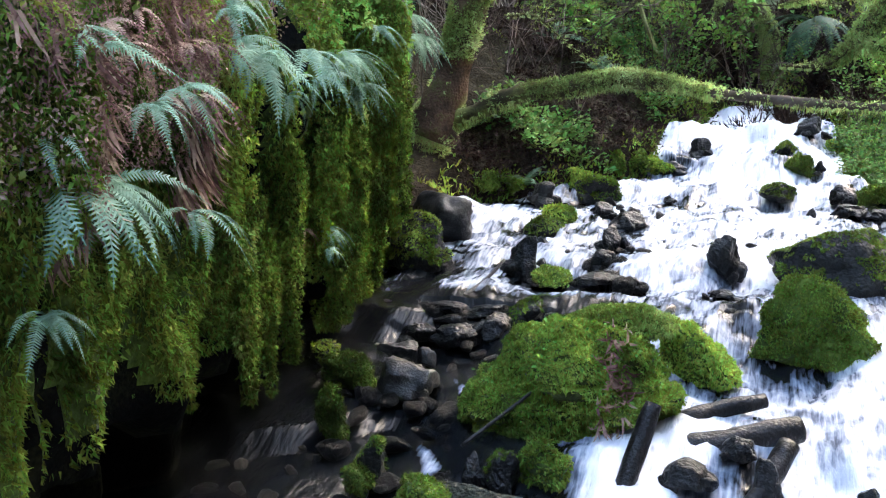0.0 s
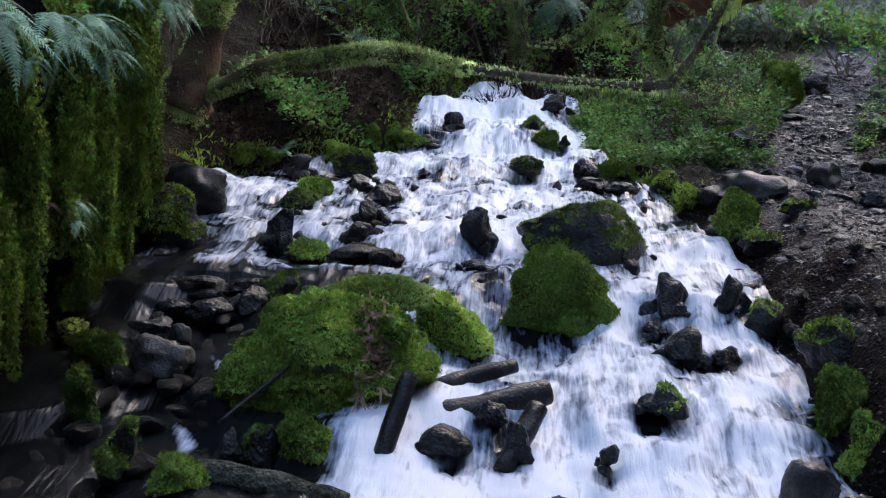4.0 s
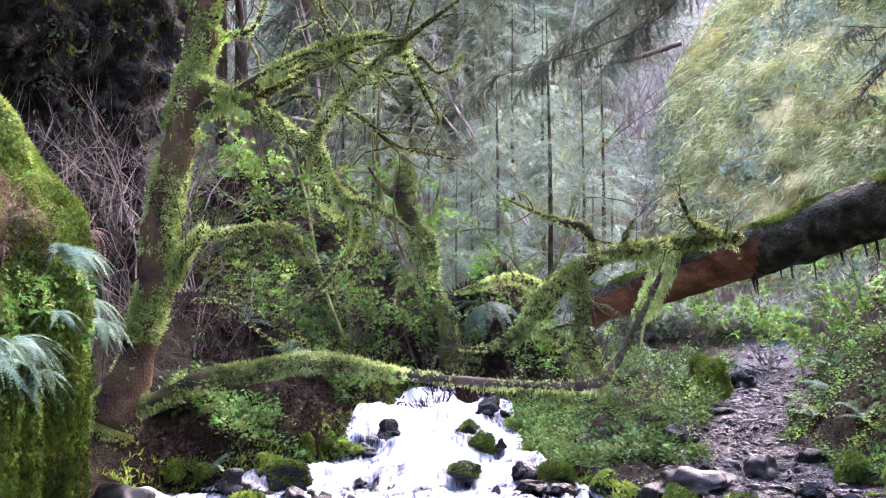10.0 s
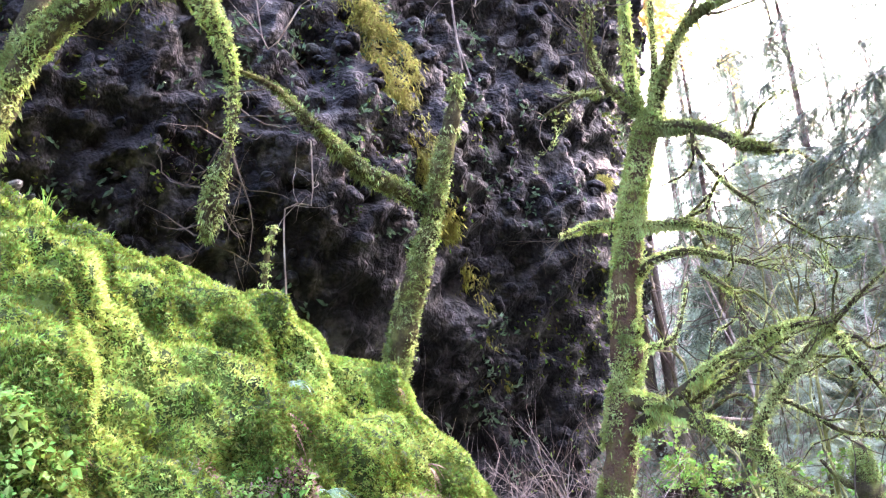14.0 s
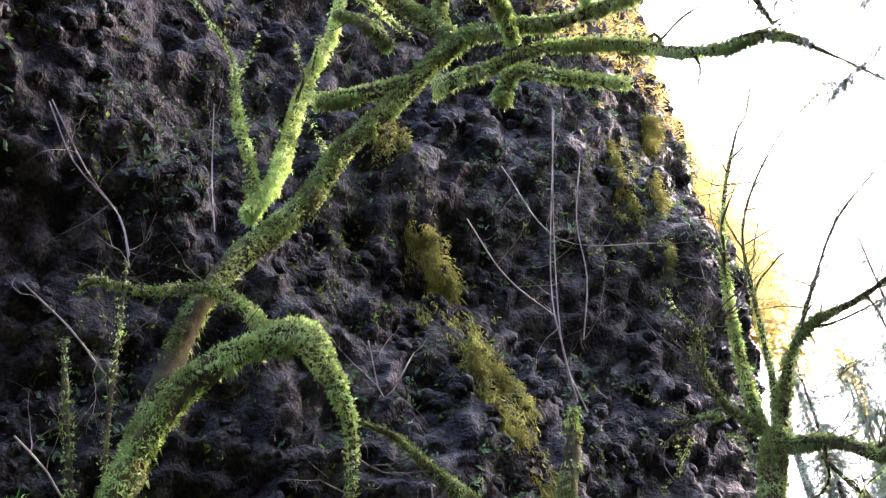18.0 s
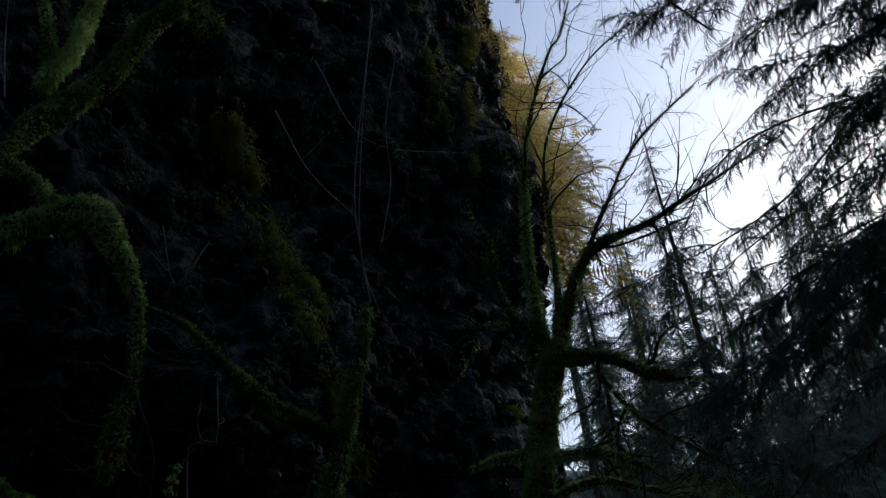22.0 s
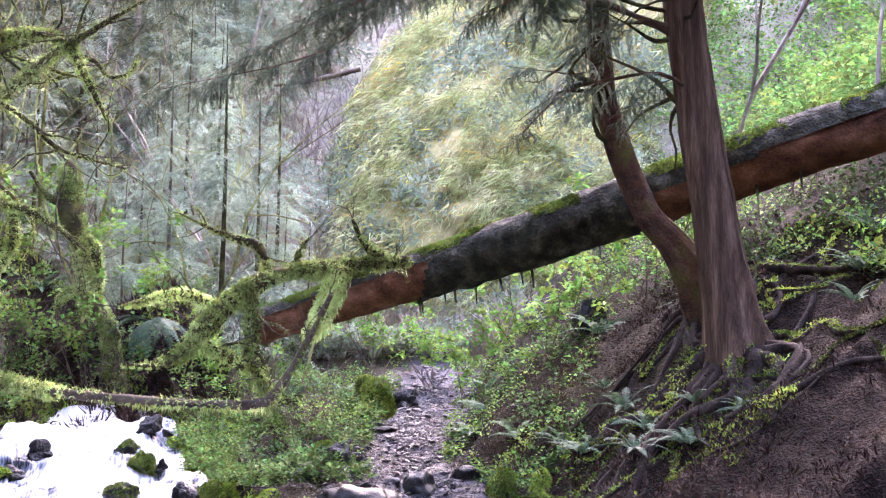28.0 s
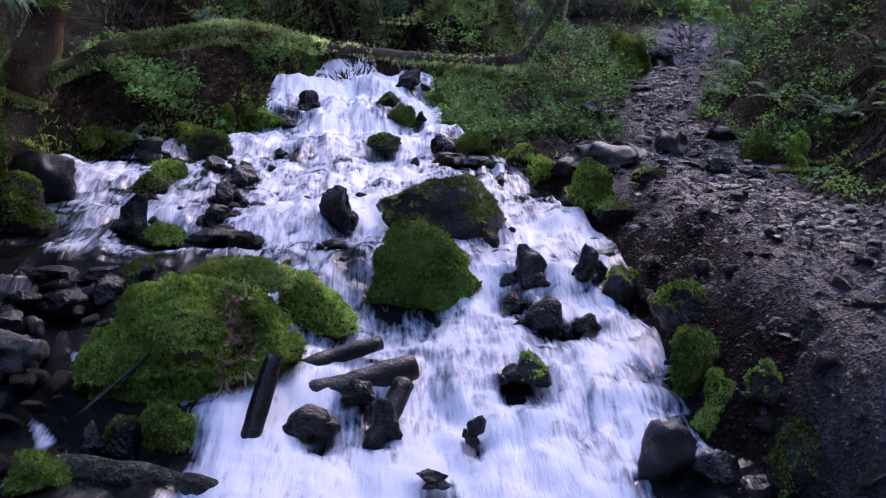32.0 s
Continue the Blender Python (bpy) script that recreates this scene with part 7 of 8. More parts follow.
spread(LEAFY, [(-2.2, 17.2, 0, 1), (-1.4, 16.8, 0, 0.9), (-3.0, 17.6, 0.2, 1), (-0.6, 17.4, 0.1, 1), (-1.9, 18.5, 0.3, 1.1), (-3.8, 18.2, 0.3, 1.1), (0.4, 18.0, 0, 0.9), (1.3, 17.5, 0, 0.8), (-2.7, 15.8, 0, 0.8),
               (-1.0, 19.2, 0.3, 1.1), (5.4, 17.5, 0, 1), (6.2, 16.6, 0, 1.1), (7.1, 17.2, 0, 1.2), (8.2, 15.4, 0, 1.2), (7.5, 15.8, 0, 1.1), (5.2, 19.5, 0, 1), (9.3, 14.1, 0, 1.1), (2.9, 22, 0, 1.1), (6.4, 20.5, 0, 1.2), (4.6, 21.8, 0, 1)])
spread(BARE, [(-3.6, 14.6, 0, 1), (-4.3, 13.6, 0.2, 1.1), (-4.0, 12.9, 0.2, 1), (-3.2, 15.0, 0, 1), (-1.8, 16.3, 0, 0.9), (-0.5, 16.9, 0, 0.9), (1.0, 16.2, 0, 0.8), (1.8, 17.2, 0, 0.9), (2.3, 15.8, 0, 0.8), (2.9, 17.4, 0, 0.9), (1.5, 19, 0, 1),
              (0.2, 20, 0.3, 1.1), (-2.4, 19.6, 0.3, 1.1), (-4.4, 16.4, 0.2, 1.2), (3.5, 22.8, 0, 1), (2.2, 14.6, 0, 0.6), (-2.6, 14.0, 0, 0.7), (7.9, 17.8, 0, 1.4), (6.7, 18.6, 0, 1.3), (-3.6, 20.6, 0.5, 1.4), (-0.4, 21.8, 0.4, 1.3), (-4.7, 14.6, 0.6, 1.3), (-5.0, 13.7, 0.9, 1.3)])

# feathery conifer boughs
SPRAY = frond(1.0, 18, 0.12, 0.9, 300, fat=0.62, spare=True)
SPRAY_FAR = frond(1.0, 9, 0.17, 0.55, 301, fat=0.6, spare=True)


def bough_mesh(seed, material, pairs=11, spray=None):
    r = np.random.default_rng(seed)
    pieces = []
    stem = [(u, 0.05 * math.sin(3 * u), 0.12 * u - 0.35 * u * u, 0.012 * (1 - 0.8 * u)) for u in np.linspace(0, 1, 7)]
    pos, rot, sc = [], [], []
    for k in range(pairs):
        u = 0.12 + 0.88 * k / pairs
        for sgn in (-1, 1):
            pos.append((u, 0.05 * math.sin(3 * u), 0.12 * u - 0.35 * u * u))
            e = Euler((r.normal(0, 0.3), r.uniform(0.0, 0.7), sgn * r.uniform(0.6, 1.0)))
            rot.append(np.array(e.to_matrix()))
            sc.append((0.42 * (1 - 0.65 * u) + 0.08) * r.uniform(0.7, 1.2))
    pos.append((0.9, 0, -0.17)), rot.append(np.eye(3)), sc.append(0.3)
    pieces.append(scatter(SPRAY if spray is None else spray, np.array(pos), np.array(rot), np.array(sc)))
    v, f = stick(stem, 3)
    pieces.append((v, np.vstack([f[:, :3], f[:, [0, 2, 3]]])))
    v, f = join(pieces)
    return mesh_of("bough", (v, f), material)


BOUGHS = [bough_mesh(310 + k, M_NEEDLE) for k in range(4)]
BOUGHS_FAR = [bough_mesh(320 + k, M_NEEDLE, 7, SPRAY_FAR) for k in range(4)]
# the reaching limbs of the cedars, each hung with boughs; tips as x, y, z
TIPS = [(-0.01, 10.0, 4.73), (0.14, 10.0, 5.58), (0.38, 9.49, 5.9), (0.86, 9.96, 5.04), (1.53, 10.19, 5.66), (1.95, 10.32, 5.93), (1.09, 9.94, 6.52), (-0.48, 8.99, 6.05), (2.67, 10.67, 6.3),
        (3.14, 10.54, 5.85), (3.61, 10.81, 5.46), (1.94, 9.81, 6.6), (3.85, 10.94, 4.78), (-1.2, 8.92, 7.26), (-0.6, 9.48, 7.66), (0.04, 10.0, 7.28), (0.77, 9.47, 7.81), (-0.26, 10.0, 6.76), (-0.62, 9.98, 6.4)]
TIPS_HIGH = [(1.27, 8.91, 7.84), (-0.34, 7.99, 13.82), (-0.16, 8.0, 12.5), (0.0, 8.0, 11.46), (-0.16, 8.5, 9.87), (0.48, 7.99, 10.31), (0.45, 8.99, 9.55), (1.58, 7.84, 11.18), (0.71, 8.97, 8.82), (-0.2, 9.5, 6.14), (0.81, 10.47, 5.12),
             (2.72, 9.62, 6.77), (3.76, 9.8, 6.22), (2.23, 10.26, 6.01), (0.62, 9.48, 7.1), (-0.06, 8.5, 9.85), (0.54, 8.78, 9.16)]
TIPS_OUTER = [(-0.80, 9.64, 7.30), (-0.39, 9.93, 7.10), (-0.54, 10.28, 6.66), (0.13, 9.57, 7.50), (0.63, 9.63, 7.67), (1.12, 9.84, 7.50), (0.48, 9.81, 6.99), (0.90, 10.07, 6.71), (1.16, 10.35, 6.34), (0.67, 10.24, 5.86), (0.17, 10.21, 6.47)]
for tip in TIPS + TIPS_HIGH + TIPS_OUTER:
    tip = np.array(tip)
    axis_ = np.array(CEDAR_BIG, float)
    reach = np.linalg.norm(tip[:2] - axis_[4, :2])
    z0 = min(tip[2] + 0.28 * reach * tr.uniform(0.5, 1.2), 15.5)
    base = np.array([np.interp(z0, axis_[:, 2], axis_[:, 0]), np.interp(z0, axis_[:, 2], axis_[:, 1]), z0])
    mid = (base + tip) / 2 + np.array([0, 0, 0.14 * reach]) + tr.normal(0, 0.25, 3)
    low, high = base * 0.72 + tip * 0.28 + [0, 0, 0.1 * reach] + tr.normal(0, 0.2, 3), base * 0.25 + tip * 0.75 + [0, 0, 0.07 * reach] + tr.normal(0, 0.22, 3)
    pts = spline([(*base, 0.03), (*low, 0.02), (*mid, 0.014), (*high, 0.009), (*tip, 0.003)], 0.15)
    v, f, _ = tube([tuple(q) for q in pts[::3]] + [tuple(pts[-1])], 0.15, 6, 0.2)
    limb = link_mesh("limb", v, f, M_BARK, cedar)
    n = int((4 + reach * 4.6) * (1.6 if tip[2] > 8.6 else 1.0))
    for k in range(n):
        u = 0.15 + 0.85 * (k + tr.random()) / n
        i = min(int(u * (len(pts) - 1)), len(pts) - 2)
        t = pts[i + 1, :3] - pts[i, :3]
        yaw = math.atan2(t[1], t[0]) + (tr.uniform(0.2, 1.0) * (1 if k % 2 else -1) if u < 0.92 else tr.normal(0, 0.2))
        s = tr.uniform(0.45, 0.85) * (1.2 - 0.4 * u)
        ob = new("bough", BOUGHS[tr.integers(0, 4)])
        ob.parent, ob.matrix_parent_inverse = limb, Matrix()
        ob.matrix_basis = Matrix.LocRotScale(pts[i, :3].tolist(), Euler((tr.normal(0, 0.3), tr.uniform(0.1, 0.75), yaw)), (s, s, s))
# the rest of the crown, out over the slope and trail
OUTER = []
for k in range(92):
    az, el, d = radians(tr.uniform(2.0, 16.0)), radians(tr.uniform(21.0, 40.0)), tr.uniform(7.6, 10.2)
    if k > 34:
        el = radians(tr.uniform(40.0, 66.0))
        az, d = radians(tr.uniform(-12.0 + 0.32 * (66.0 - math.degrees(el)), 26.0)), tr.uniform(5.2, 7.6)
    elif az < radians(6.0) and el > radians(29.0):
        continue
    OUTER.append((d * math.sin(az), d * math.cos(az), 2.5 + d * math.tan(el)))
# last 20 limbs, mostly out of view, are added to shade the slope
for k in range(len(OUTER) + 20):
    z0 = tr.uniform(7.5, 15.5)
    base = np.array([np.interp(z0, axis_[:, 2], axis_[:, 0]), np.interp(z0, axis_[:, 2], axis_[:, 1]), z0])
    a, reach = tr.uniform(-1.4, 1.9), tr.uniform(2.0, 4.5) * (1.2 - z0 / 20)
    tip = base + np.array([reach * math.cos(a), reach * math.sin(a), -0.3 * reach])
    if k < len(OUTER):
        tip = np.array(OUTER[k])
        z0 = min(tip[2] + 0.8, 21.5)
        base = np.array([np.interp(z0, axis_[:, 2], axis_[:, 0]), np.interp(z0, axis_[:, 2], axis_[:, 1]), z0])
        a = math.atan2(tip[1] - base[1], tip[0] - base[0])
        reach = float(np.linalg.norm(tip[:2] - base[:2]))
    pts = spline([(*base, 0.03), (*((base + tip) / 2 + [0, 0, 0.14 * reach] + tr.normal(0, 0.3, 3)), 0.014), (*tip, 0.003)], 0.15)
    v, f, _ = tube([tuple(q) for q in pts[::3]] + [tuple(pts[-1])], 0.15, 5, 0.2)
    limb = link_mesh("limb", v, f, M_BARK, cedar)
    many = 15 if k < 34 or k >= len(OUTER) else 24
    for q in range(many):
        u = 0.2 + 0.8 * (q + tr.random()) / many
        i = min(int(u * (len(pts) - 1)), len(pts) - 2)
        ob = new("bough", BOUGHS[q % 4])
        s = tr.uniform(0.5, 1.0) if k < len(OUTER) else tr.uniform(1.2, 1.8)
        ob.parent, ob.matrix_parent_inverse = limb, Matrix()
        ob.matrix_basis = Matrix.LocRotScale(pts[i, :3].tolist(), Euler((tr.normal(0, 0.3), tr.uniform(0.1, 0.6), a + (1 if q % 2 else -1) * tr.uniform(0.2, 0.9))), (s, s, s))
# dead lower limbs with moss on the trunks
for k in range(16):
    src = np.array(CEDAR_SMALL if k % 2 else CEDAR_BIG, float)
    z = tr.uniform(4.6, 7.0)
    base = [np.interp(z, src[:, 2], src[:, 0]), np.interp(z, src[:, 2], src[:, 1]), z]
    a = tr.uniform(2.2, 4.2)
    path = twig_path(base, (math.cos(a), math.sin(a) * 0.6, tr.uniform(-0.3, 0.2)), tr.uniform(0.9, 2.0), 0.03, tr, 7, 0.28)
    v, f, _ = tube(path, 0.1, 6, 0.3)
    link_mesh("dead_limb", v, f, M_BARK_MOSS, cedar_2 if k % 2 else cedar, "dead mossy lower limb")


def conifer(name, label, seed, height, material, bark, density=9, width=0.26, clear=0.12, girth=0.014):
    """A conifer: tapering trunk and a crown of drooping feathery boughs."""
    r = np.random.default_rng(seed)
    root = thing(name, label, "tree", "conifers of the hollow")
    v, f, _ = tube([(0, 0, -0.3, height * girth), (0.05, 0, height * 0.5, height * girth * 0.65), (0, 0, height, 0.01)], height / 18, 7, 0.1)
    link_mesh("trunk", v, f, bark, root)
    src = BOUGHS_FAR[seed % 4]
    tv = np.array([q.co[:] for q in src.vertices])
    tf = np.array([p.vertices[:] for p in src.polygons])
    n = int(height * density)
    u = r.random(n) ** 0.85
    z = height * (clear + (0.98 - clear) * u)
    a = r.uniform(0, 6.3, n)
    le = height * width * (1.05 - u) * r.uniform(0.6, 1.15, n) + 0.25
    rot = np.array([np.array(Euler((r.normal(0, 0.2), r.uniform(-0.1, 0.5), b)).to_matrix()) for b in a])
    v, f = scatter((tv, tf), np.stack([0 * z, 0 * z, z], -1), rot, le)
    stuff(link_mesh("crown", v, f, material, root, smooth=False))
    return root


def stand(source, places):
    for k, (x, y, s) in enumerate(places):
        z = float(ground_z(x, y))
        m = Matrix.LocRotScale((x, y, z), Euler((0, 0, tr.uniform(0, 6.3))), (s, s, s))
        src = source[k % len(source)]
        if k < len(source):
            src.matrix_basis = m
        else:
            copy_thing(src, pose(0, 0, 0)).matrix_basis = m


stand([conifer("young_hemlock", "slender young hemlock with feathery needles, haze put into their colour", 21, 6.0, M_NEEDLE_HAZED, M_CANE, 10, 0.26, 0.06, 0.009),
       conifer("young_hemlock", "thin hemlock sapling with drooping boughs in haze-paled grey green", 22, 7.5, M_NEEDLE_HAZED, M_BARK_MOSS, 9, 0.26, 0.06, 0.009)],
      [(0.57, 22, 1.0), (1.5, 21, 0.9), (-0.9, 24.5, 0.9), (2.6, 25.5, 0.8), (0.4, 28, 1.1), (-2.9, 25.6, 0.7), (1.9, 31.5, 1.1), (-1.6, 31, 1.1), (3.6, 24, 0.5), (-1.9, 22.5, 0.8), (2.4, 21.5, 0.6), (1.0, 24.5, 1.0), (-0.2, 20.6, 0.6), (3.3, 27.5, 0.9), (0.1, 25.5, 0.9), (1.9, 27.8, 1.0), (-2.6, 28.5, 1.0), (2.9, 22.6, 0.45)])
stand([conifer("fir_tree", "tall fir on the far slope, paled by haze in its colour", 23, 15, M_NEEDLE_HAZED, M_CANE_PALE, 9, 0.2, 0.05, 0.008),
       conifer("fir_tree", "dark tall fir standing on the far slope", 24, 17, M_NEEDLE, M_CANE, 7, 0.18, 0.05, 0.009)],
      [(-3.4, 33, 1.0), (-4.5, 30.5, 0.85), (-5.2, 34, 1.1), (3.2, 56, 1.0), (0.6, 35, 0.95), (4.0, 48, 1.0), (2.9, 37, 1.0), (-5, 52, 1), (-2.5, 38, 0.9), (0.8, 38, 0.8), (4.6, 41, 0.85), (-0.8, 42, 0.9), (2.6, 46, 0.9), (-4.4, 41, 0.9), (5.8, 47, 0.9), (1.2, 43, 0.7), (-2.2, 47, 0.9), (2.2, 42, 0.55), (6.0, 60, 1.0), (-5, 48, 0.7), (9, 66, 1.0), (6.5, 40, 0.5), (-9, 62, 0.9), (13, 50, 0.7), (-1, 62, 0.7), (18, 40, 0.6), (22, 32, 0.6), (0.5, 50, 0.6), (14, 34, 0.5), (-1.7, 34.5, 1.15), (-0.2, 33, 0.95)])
stand([conifer("golden_tree", "tree beyond the cliff, golden sunlight put into its leaf colour", 25, 16, M_GOLD, M_TWIG, 9, 0.13, 0.62, 0.007)],
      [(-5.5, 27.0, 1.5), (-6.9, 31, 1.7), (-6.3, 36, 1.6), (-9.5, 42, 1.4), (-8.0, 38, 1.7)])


def bare_tree(label, seed, height, bark=M_CANE_PALE, girth=0.009, bend=0.1):
    r = np.random.default_rng(seed)
    root = thing("bare_tree", label, "tree", "bare trees of the hollow")
    pieces = branching((0, 0, -0.2), (0.1 + bend, 0, 1), height, height * girth, r, 3, 6, bend, 0.06)
    v, f = join(pieces)
    stuff(link_mesh("branchwork", v, f, bark, root, smooth=False))
    return root


stand([bare_tree("thin leafless tree with fine grey twigs", 31, 7), bare_tree("leafless alder with pale branching twigs", 32, 9)],
      [(-2.6, 20.5, 0.9), (2.2, 23, 0.9), (-1.2, 26, 1), (-4.5, 23, 1), (0.9, 29, 1.1), (-3.3, 32, 1.2), (2.8, 34, 1.2), (-6, 30, 1.2), (-0.3, 38, 1.4), (9.5, 17.5, 0.9), (-5.2, 35, 1.4), (5.5, 42, 1.5), (11, 15, 0.8)])

stand([bare_tree("leafless alder with every twig wrapped in pale moss", 33, 6, M_MOSSY_TWIG, 0.007, 0.3), bare_tree("crooked mossy vine maple without leaves", 34, 5, M_MOSSY_TWIG, 0.008, 0.36)],
      [(-1.7, 16.6, 0.9), (-0.7, 18.2, 1.0), (0.7, 17.8, 0.9), (-2.6, 18.6, 1.1), (1.7, 20, 1.0), (-0.2, 21.5, 1.2), (-1.9, 20.5, 1.1), (1.2, 25.5, 1.4), (-2.2, 25, 1.5), (-0.4, 27.5, 1.6), (2.6, 27, 1.5), (-3.8, 26, 1.5), (-3.1, 21, 1.2), (2.7, 19.3, 0.8), (0.9, 23.5, 1.2)])

# ---- what grows on the cliffs ----
DRAPES = [
    [(-6.41, 10.33, 15.05), (-6.13, 10.65, 14.21), (-6.08, 10.95, 13.73), (-6.27, 11.4, 12.64), (-6.38, 11.47, 11.68), (-5.92, 11.83, 10.84), (-5.52, 11.75, 9.75), (-5.42, 12.33, 8.91)],
    [(-3.95, 14.61, 16.74), (-3.91, 14.46, 15.29), (-3.99, 14.5, 14.09)],
    [(-3.55, 16.06, 17.58), (-3.62, 15.08, 14.45), (-3.99, 15.79, 12.28), (-4.04, 16.42, 10.35), (-4.02, 15.8, 9.15)],
    [(-6.29, 11.25, 13.0), (-6.2, 11.84, 11.92), (-5.82, 11.93, 10.72), (-5.54, 12.24, 10.11)],
    [(-4.27, 13.76, 21.19), (-4.36, 13.34, 18.66), (-4.13, 14.01, 17.7), (-3.97, 14.75, 16.13)],
    [(-5.49, 14.06, 7.83), (-5.49, 14.5, 6.98), (-5.6, 15.0, 6.14)],
    [(-5.52, 11.91, 9.63), (-5.4, 12.32, 8.79), (-5.55, 13.49, 8.31)],
    [(-5.83, 12.57, 12.52), (-5.78, 12.85, 11.44)],
]
flatV, flatN = CV.reshape(-1, 3), CN.reshape(-1, 3)
for k, line in enumerate(DRAPES):
    L = spline([(*p, 1) for p in line], 0.06)[:, :3]
    dist = np.full(len(flatV), 9.0)
    for q in L[::3]:
        dist = np.minimum(dist, np.linalg.norm(flatV - q, axis=1))
    idx = np.where(dist < (0.22 if k in (0, 3) else 0.11))[0]
    if not len(idx):
        continue
    m = min(11000, 260 * len(idx))
    i = vr.choice(idx, m)
    p = flatV[i] + vr.normal(0, 0.08, (m, 3))
    keep = (fbm(p * (7.0, 7.0, 0.9), 3) > 0.22) & (fbm(p * 1.5 + 60, 2) > -0.35)
    p, n = p[keep], flatN[i][keep]
    d = n * 0.45 + np.array([0, 0, -1.0]) + vr.normal(0, 0.18, n.shape)
    v, f = scatter(spikes(4, 0.11, 0.016, 0.35, 80), p + n * 0.04, frames(d, vr.uniform(0, 6.3, len(p))), vr.uniform(0.5, 1.5, len(p)))
    tagged(link_mesh("moss_drape", v, f, M_MOSS_OLD, smooth=False), "yellow green moss draped down the dark cliff", "moss", "moss drapes of the cliff", "stuff")
w = (CV[:, :, 2] > 5) * (CV[:, :, 2] < 24) * (fbm(CV * 0.9 + 50, 3) > 0.25) * (CV[:, :, 0] > -9)
p, n, i, j = grid_sample(CV, CN, 5200, w.astype(float))
v, f = scatter(leaf_sprig(4, 0.1, 0.06, 81, 0.35), p + n * 0.05, frames(n + [0, 0, -0.3], vr.uniform(0, 6.3, len(p))), vr.uniform(0.5, 1.3, len(p)))
tagged(link_mesh("cliff_plants", v, f, M_FERN_SLOPE, smooth=False), "small ferns and leaves rooted in the cliff", "plants", kind="stuff")
w = (CV[:, :, 2] < 24) * (fbm(CV * 0.7 + 80, 3) > 0.1) * (CV[:, :, 0] > -11)
p, n, i, j = grid_sample(CV, CN, 26000, w.astype(float))
v, f = scatter(blades(2, 0.09, 0.02, 0.5, 82), p, frames(n * 0.6 + [0, 0, -0.8] + vr.normal(0, 0.3, n.shape), vr.uniform(0, 6.3, len(p))), vr.uniform(0.5, 1.4, len(p)))
tagged(link_mesh("cliff_moss", v, f, M_MOSS_DARK, smooth=False), "dark patches of moss on the cliff", "moss", kind="stuff")
# growth at the cliff's brow, sunlight put into its gold colour
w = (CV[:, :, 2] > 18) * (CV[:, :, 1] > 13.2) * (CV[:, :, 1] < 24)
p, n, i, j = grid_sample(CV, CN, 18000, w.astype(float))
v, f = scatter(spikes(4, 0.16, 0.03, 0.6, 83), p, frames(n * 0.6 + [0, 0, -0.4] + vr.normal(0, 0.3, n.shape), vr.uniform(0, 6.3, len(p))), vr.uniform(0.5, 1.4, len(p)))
tagged(link_mesh("brow_growth", v, f, M_GOLD, smooth=False), "grass and moss at the brow of the cliff, coloured gold for sunlight", "moss", kind="stuff")
# the far face: trailing grass and moss
rib = fbm((FV + FV[:, :, 2:3] * np.array([-0.5, 0, 0])) * (1.4, 0.5, 0.25) + 3, 3)
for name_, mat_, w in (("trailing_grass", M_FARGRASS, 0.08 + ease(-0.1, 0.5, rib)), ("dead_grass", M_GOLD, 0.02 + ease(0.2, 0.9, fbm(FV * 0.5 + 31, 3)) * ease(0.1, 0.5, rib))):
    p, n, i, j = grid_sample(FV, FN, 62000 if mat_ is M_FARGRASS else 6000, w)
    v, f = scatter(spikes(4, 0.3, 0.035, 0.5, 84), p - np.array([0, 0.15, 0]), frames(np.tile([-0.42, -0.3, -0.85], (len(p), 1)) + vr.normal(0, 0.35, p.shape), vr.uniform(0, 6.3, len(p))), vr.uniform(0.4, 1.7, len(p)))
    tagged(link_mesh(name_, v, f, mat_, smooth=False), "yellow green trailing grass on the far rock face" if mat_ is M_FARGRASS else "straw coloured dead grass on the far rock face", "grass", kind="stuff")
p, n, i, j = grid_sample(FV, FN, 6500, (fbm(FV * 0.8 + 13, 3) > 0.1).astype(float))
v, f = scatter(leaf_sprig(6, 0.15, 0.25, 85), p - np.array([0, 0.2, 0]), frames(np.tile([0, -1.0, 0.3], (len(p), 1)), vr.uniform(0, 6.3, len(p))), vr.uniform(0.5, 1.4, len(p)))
tagged(link_mesh("face_plants", v, f, M_NEEDLE_HAZED, smooth=False), "leafy plants on the far rock face, paled by haze in their colour", "plants", kind="stuff")

# cobbles that stand out of the conglomerate face
w = (CV[:, :, 2] > 3.5) * (CV[:, :, 2] < 20) * (CV[:, :, 0] > -10.5) * (0.15 + (fbm(CV * 0.5 + 20, 3) > 0.0))
p, n, i, j = grid_sample(CV, CN, 3000, w.astype(float))
v, f = scatter((LOOSE[6][0], LOOSE[6][1]), p, frames(n + vr.normal(0, 0.5, n.shape), vr.uniform(0, 6.3, len(p))), vr.uniform(0.05, 0.19, len(p))[:, None] * np.array([1.2, 0.9, 0.7]))
tagged(link_mesh("cliff_cobbles", v, f, M_CLIFF, smooth=False), "rounded grey cobbles standing out of the cliff", "rock", kind="stuff")
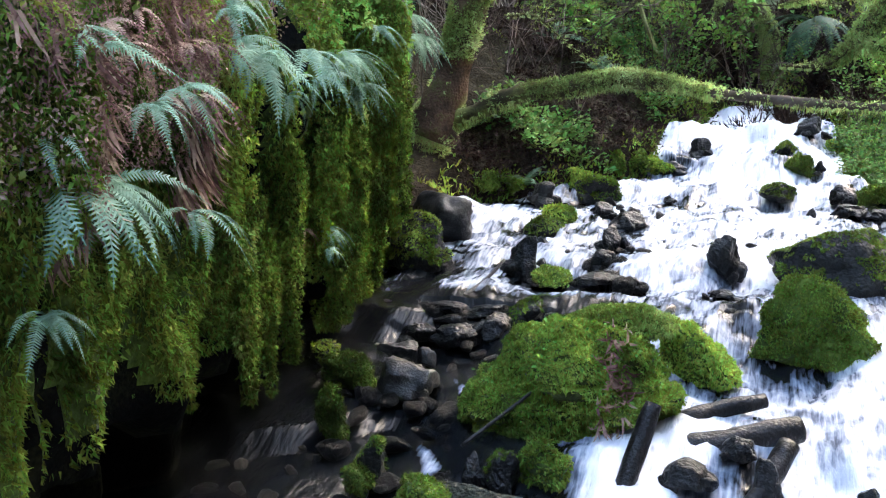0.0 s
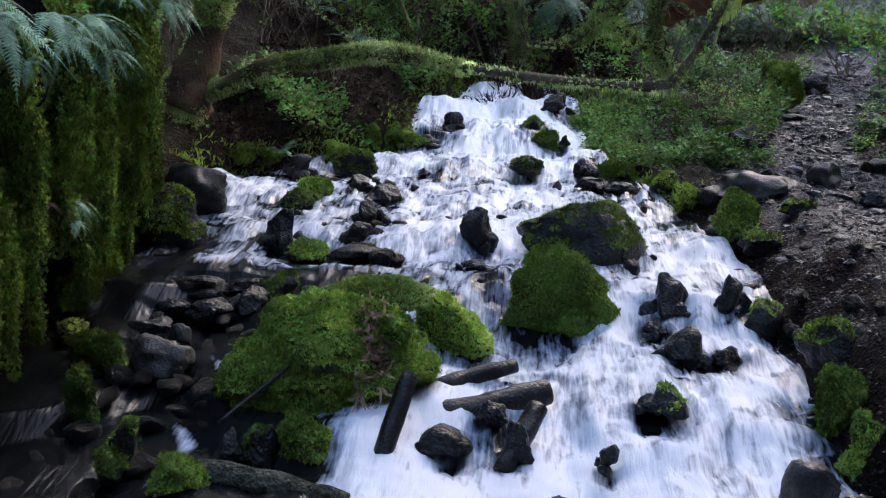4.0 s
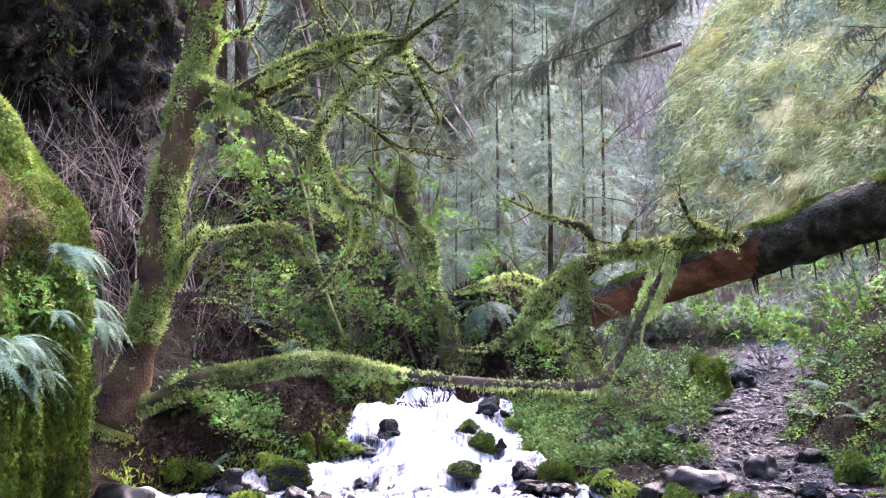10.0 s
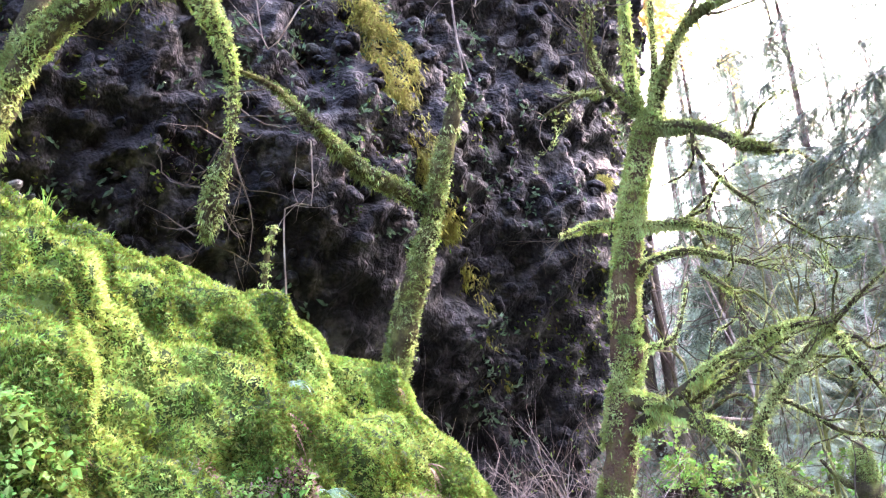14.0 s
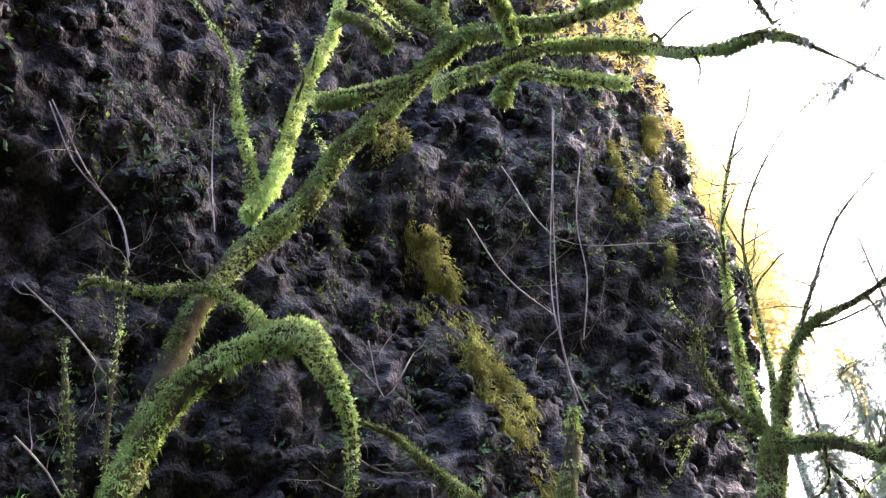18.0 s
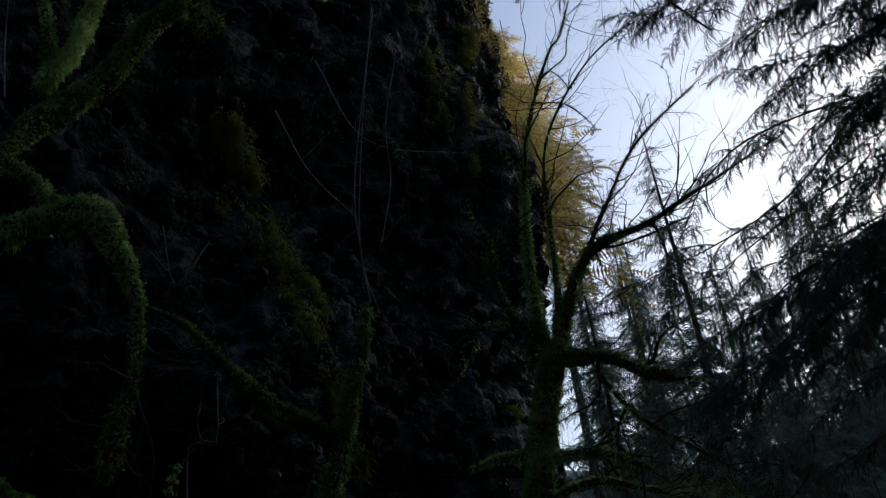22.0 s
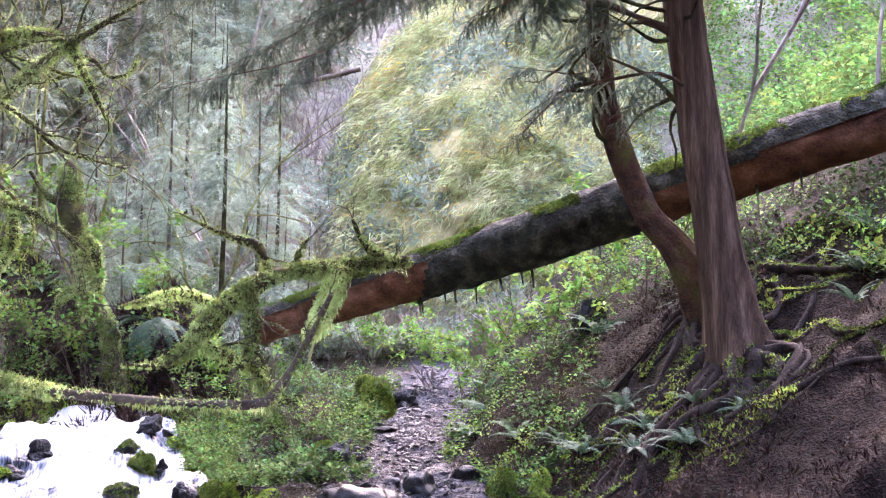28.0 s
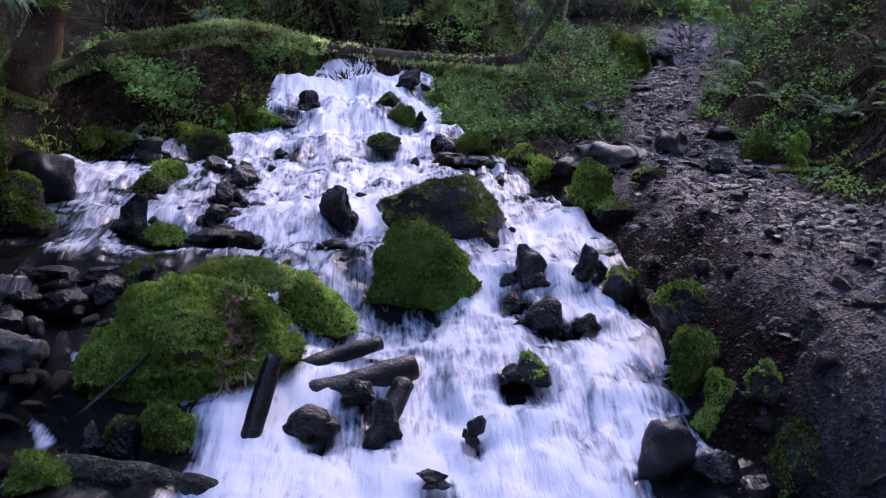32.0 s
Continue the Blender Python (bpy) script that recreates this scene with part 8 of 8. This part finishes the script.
# thin bare vines before the cliff
VINES = [
    [(-7.65, 5.64, 12.08), (-7.43, 5.92, 11.23), (-7.09, 6.32, 10.56), (-6.98, 6.45, 9.86)], [(-7.21, 5.38, 9.15), (-6.92, 5.76, 8.7), (-6.75, 5.96, 8.35)],
    [(-3.48, 10.44, 13.32), (-3.92, 10.28, 10.59), (-3.93, 10.27, 9.52), (-3.89, 10.29, 8.82)], [(-3.28, 10.5, 12.42), (-3.5, 10.43, 11.35), (-3.52, 10.42, 10.47), (-3.7, 10.36, 9.61)],
    [(-4.75, 9.92, 11.7), (-4.42, 10.07, 10.72), (-3.95, 10.27, 10.0)], [(-5.66, 8.84, 9.65), (-5.55, 8.91, 8.89), (-5.24, 9.1, 9.44)],
]
VINES_2 = [
    [(-7.13, 5.5, 7.55), (-6.94, 5.73, 7.24), (-6.78, 5.92, 6.83)], [(-5.33, 8.81, 5.6), (-5.33, 8.81, 6.95), (-5.11, 8.94, 6.98), (-5.09, 8.95, 7.69)],
    [(-6.43, 6.99, 12.4), (-6.42, 7.0, 11.25), (-6.18, 6.82, 10.19)], [(-7.63, 5.66, 12.11), (-7.33, 6.04, 11.11), (-7.08, 6.33, 10.54), (-6.84, 6.3, 9.87)],
    [(-3.65, 10.9, 13.86), (-3.97, 10.79, 11.54), (-4.12, 10.74, 9.83), (-3.98, 10.79, 8.95)], [(-4.45, 10.61, 12.96), (-3.91, 10.81, 11.52), (-2.84, 11.66, 11.45)],
]
for k, line in enumerate(VINES + VINES_2):
    vine = thing("vine", "thin bare grey vine hanging before the cliff", "vine", "vines of the cliff", at=line[0])
    C = spline([(*p, 0.01) for p in line], 0.2)
    pieces = [stick(C, 4)]
    for q in range(4):
        i = int(tr.integers(1, len(C)))
        pieces += branching(C[i, :3], tr.normal(0, 1, 3) + [0.2, 0, 0.5], 0.7, 0.006, tr, 1, 3)
    v, f = join(pieces)
    link_mesh("stem", v, f, M_CANE_PALE, vine, smooth=False)
MOSSY_CANES = [[(-6.64, 5.47, 8.3, 0.02), (-6.57, 5.54, 7.57, 0.03), (-6.52, 5.6, 7.04, 0.03), (-6.46, 5.68, 6.3, 0.025)], [(-6.56, 6.02, 9.46, 0.012), (-6.56, 6.01, 8.54, 0.02), (-6.57, 6.0, 7.76, 0.02), (-6.55, 6.02, 6.6, 0.02)],
               [(-5.37, 8.43, 5.5, 0.025), (-5.34, 8.45, 6.25, 0.03), (-5.27, 8.5, 6.62, 0.03)]]
for k, line in enumerate(MOSSY_CANES):
    mossy_tree("mossy_sapling", "thin upright sapling wrapped in moss", [line], 0.8, seed=60 + k, category="sapling")

# a weathered pole lying against the far rock face
pole = thing("fallen_pole", "bare grey fallen pole leaning on the far rock face", "log", at=(3.3, 27.5, 9.4))
v, f, _ = tube([(3.2, 28.0, 9.2, 0.05), (4.2, 28.0, 9.4, 0.06), (5.4, 28.1, 9.8, 0.07)], 0.2, 8, 0.15)
link_mesh("wood", v, f, M_CANE, pole)

# thickets of bare twigs on the ledges at the foot of the cliff
THICKET = [shrub("bare_shrub", "tangle of bare pinkish twigs below the cliff", 15, 12, 1.8, 0, None, M_CANE_PALE)]
spread(THICKET, [(-4.9, 14.9, 1.2, 1.0), (-4.6, 15.6, 1.0, 1.2), (-5.2, 13.2, 1.5, 1.0), (-4.3, 16.6, 0.8, 1.2), (-5.4, 12.4, 2.0, 0.9), (-4.2, 14.0, 0.4, 0.9), (-3.9, 15.6, 0.4, 1.0)])

# brush on the far slope
bn = 16000
by = 23 + 40 * vr.random(bn) ** 1.6
bx = vr.uniform(-1, 1, bn) * (7 + 0.35 * (by - 23)) + 1.0
p = np.stack([bx, by, ground_z(bx, by)], -1)
up = np.tile([0, 0, 1.0], (bn, 1)) + vr.normal(0, 0.4, (bn, 3))
half = fbm(p * 0.5, 3) > 0.0
v, f = scatter(blades(4, 0.9, 0.03, 0.7, 90), p[half], frames(up[half], vr.uniform(0, 6.3, half.sum())), vr.uniform(0.4, 1.4, half.sum()))
tagged(link_mesh("dry_brush", v, f, M_CANE_PALE, smooth=False), "dry tan brush covering the far slope", "brush", kind="stuff")
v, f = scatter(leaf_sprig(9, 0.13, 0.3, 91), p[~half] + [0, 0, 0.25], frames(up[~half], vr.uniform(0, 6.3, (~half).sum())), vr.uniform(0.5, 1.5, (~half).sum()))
tagged(link_mesh("far_shrubs", v, f, M_NEEDLE_HAZED, smooth=False), "green low growth on the far slope, paled by haze in its colour", "brush", kind="stuff")
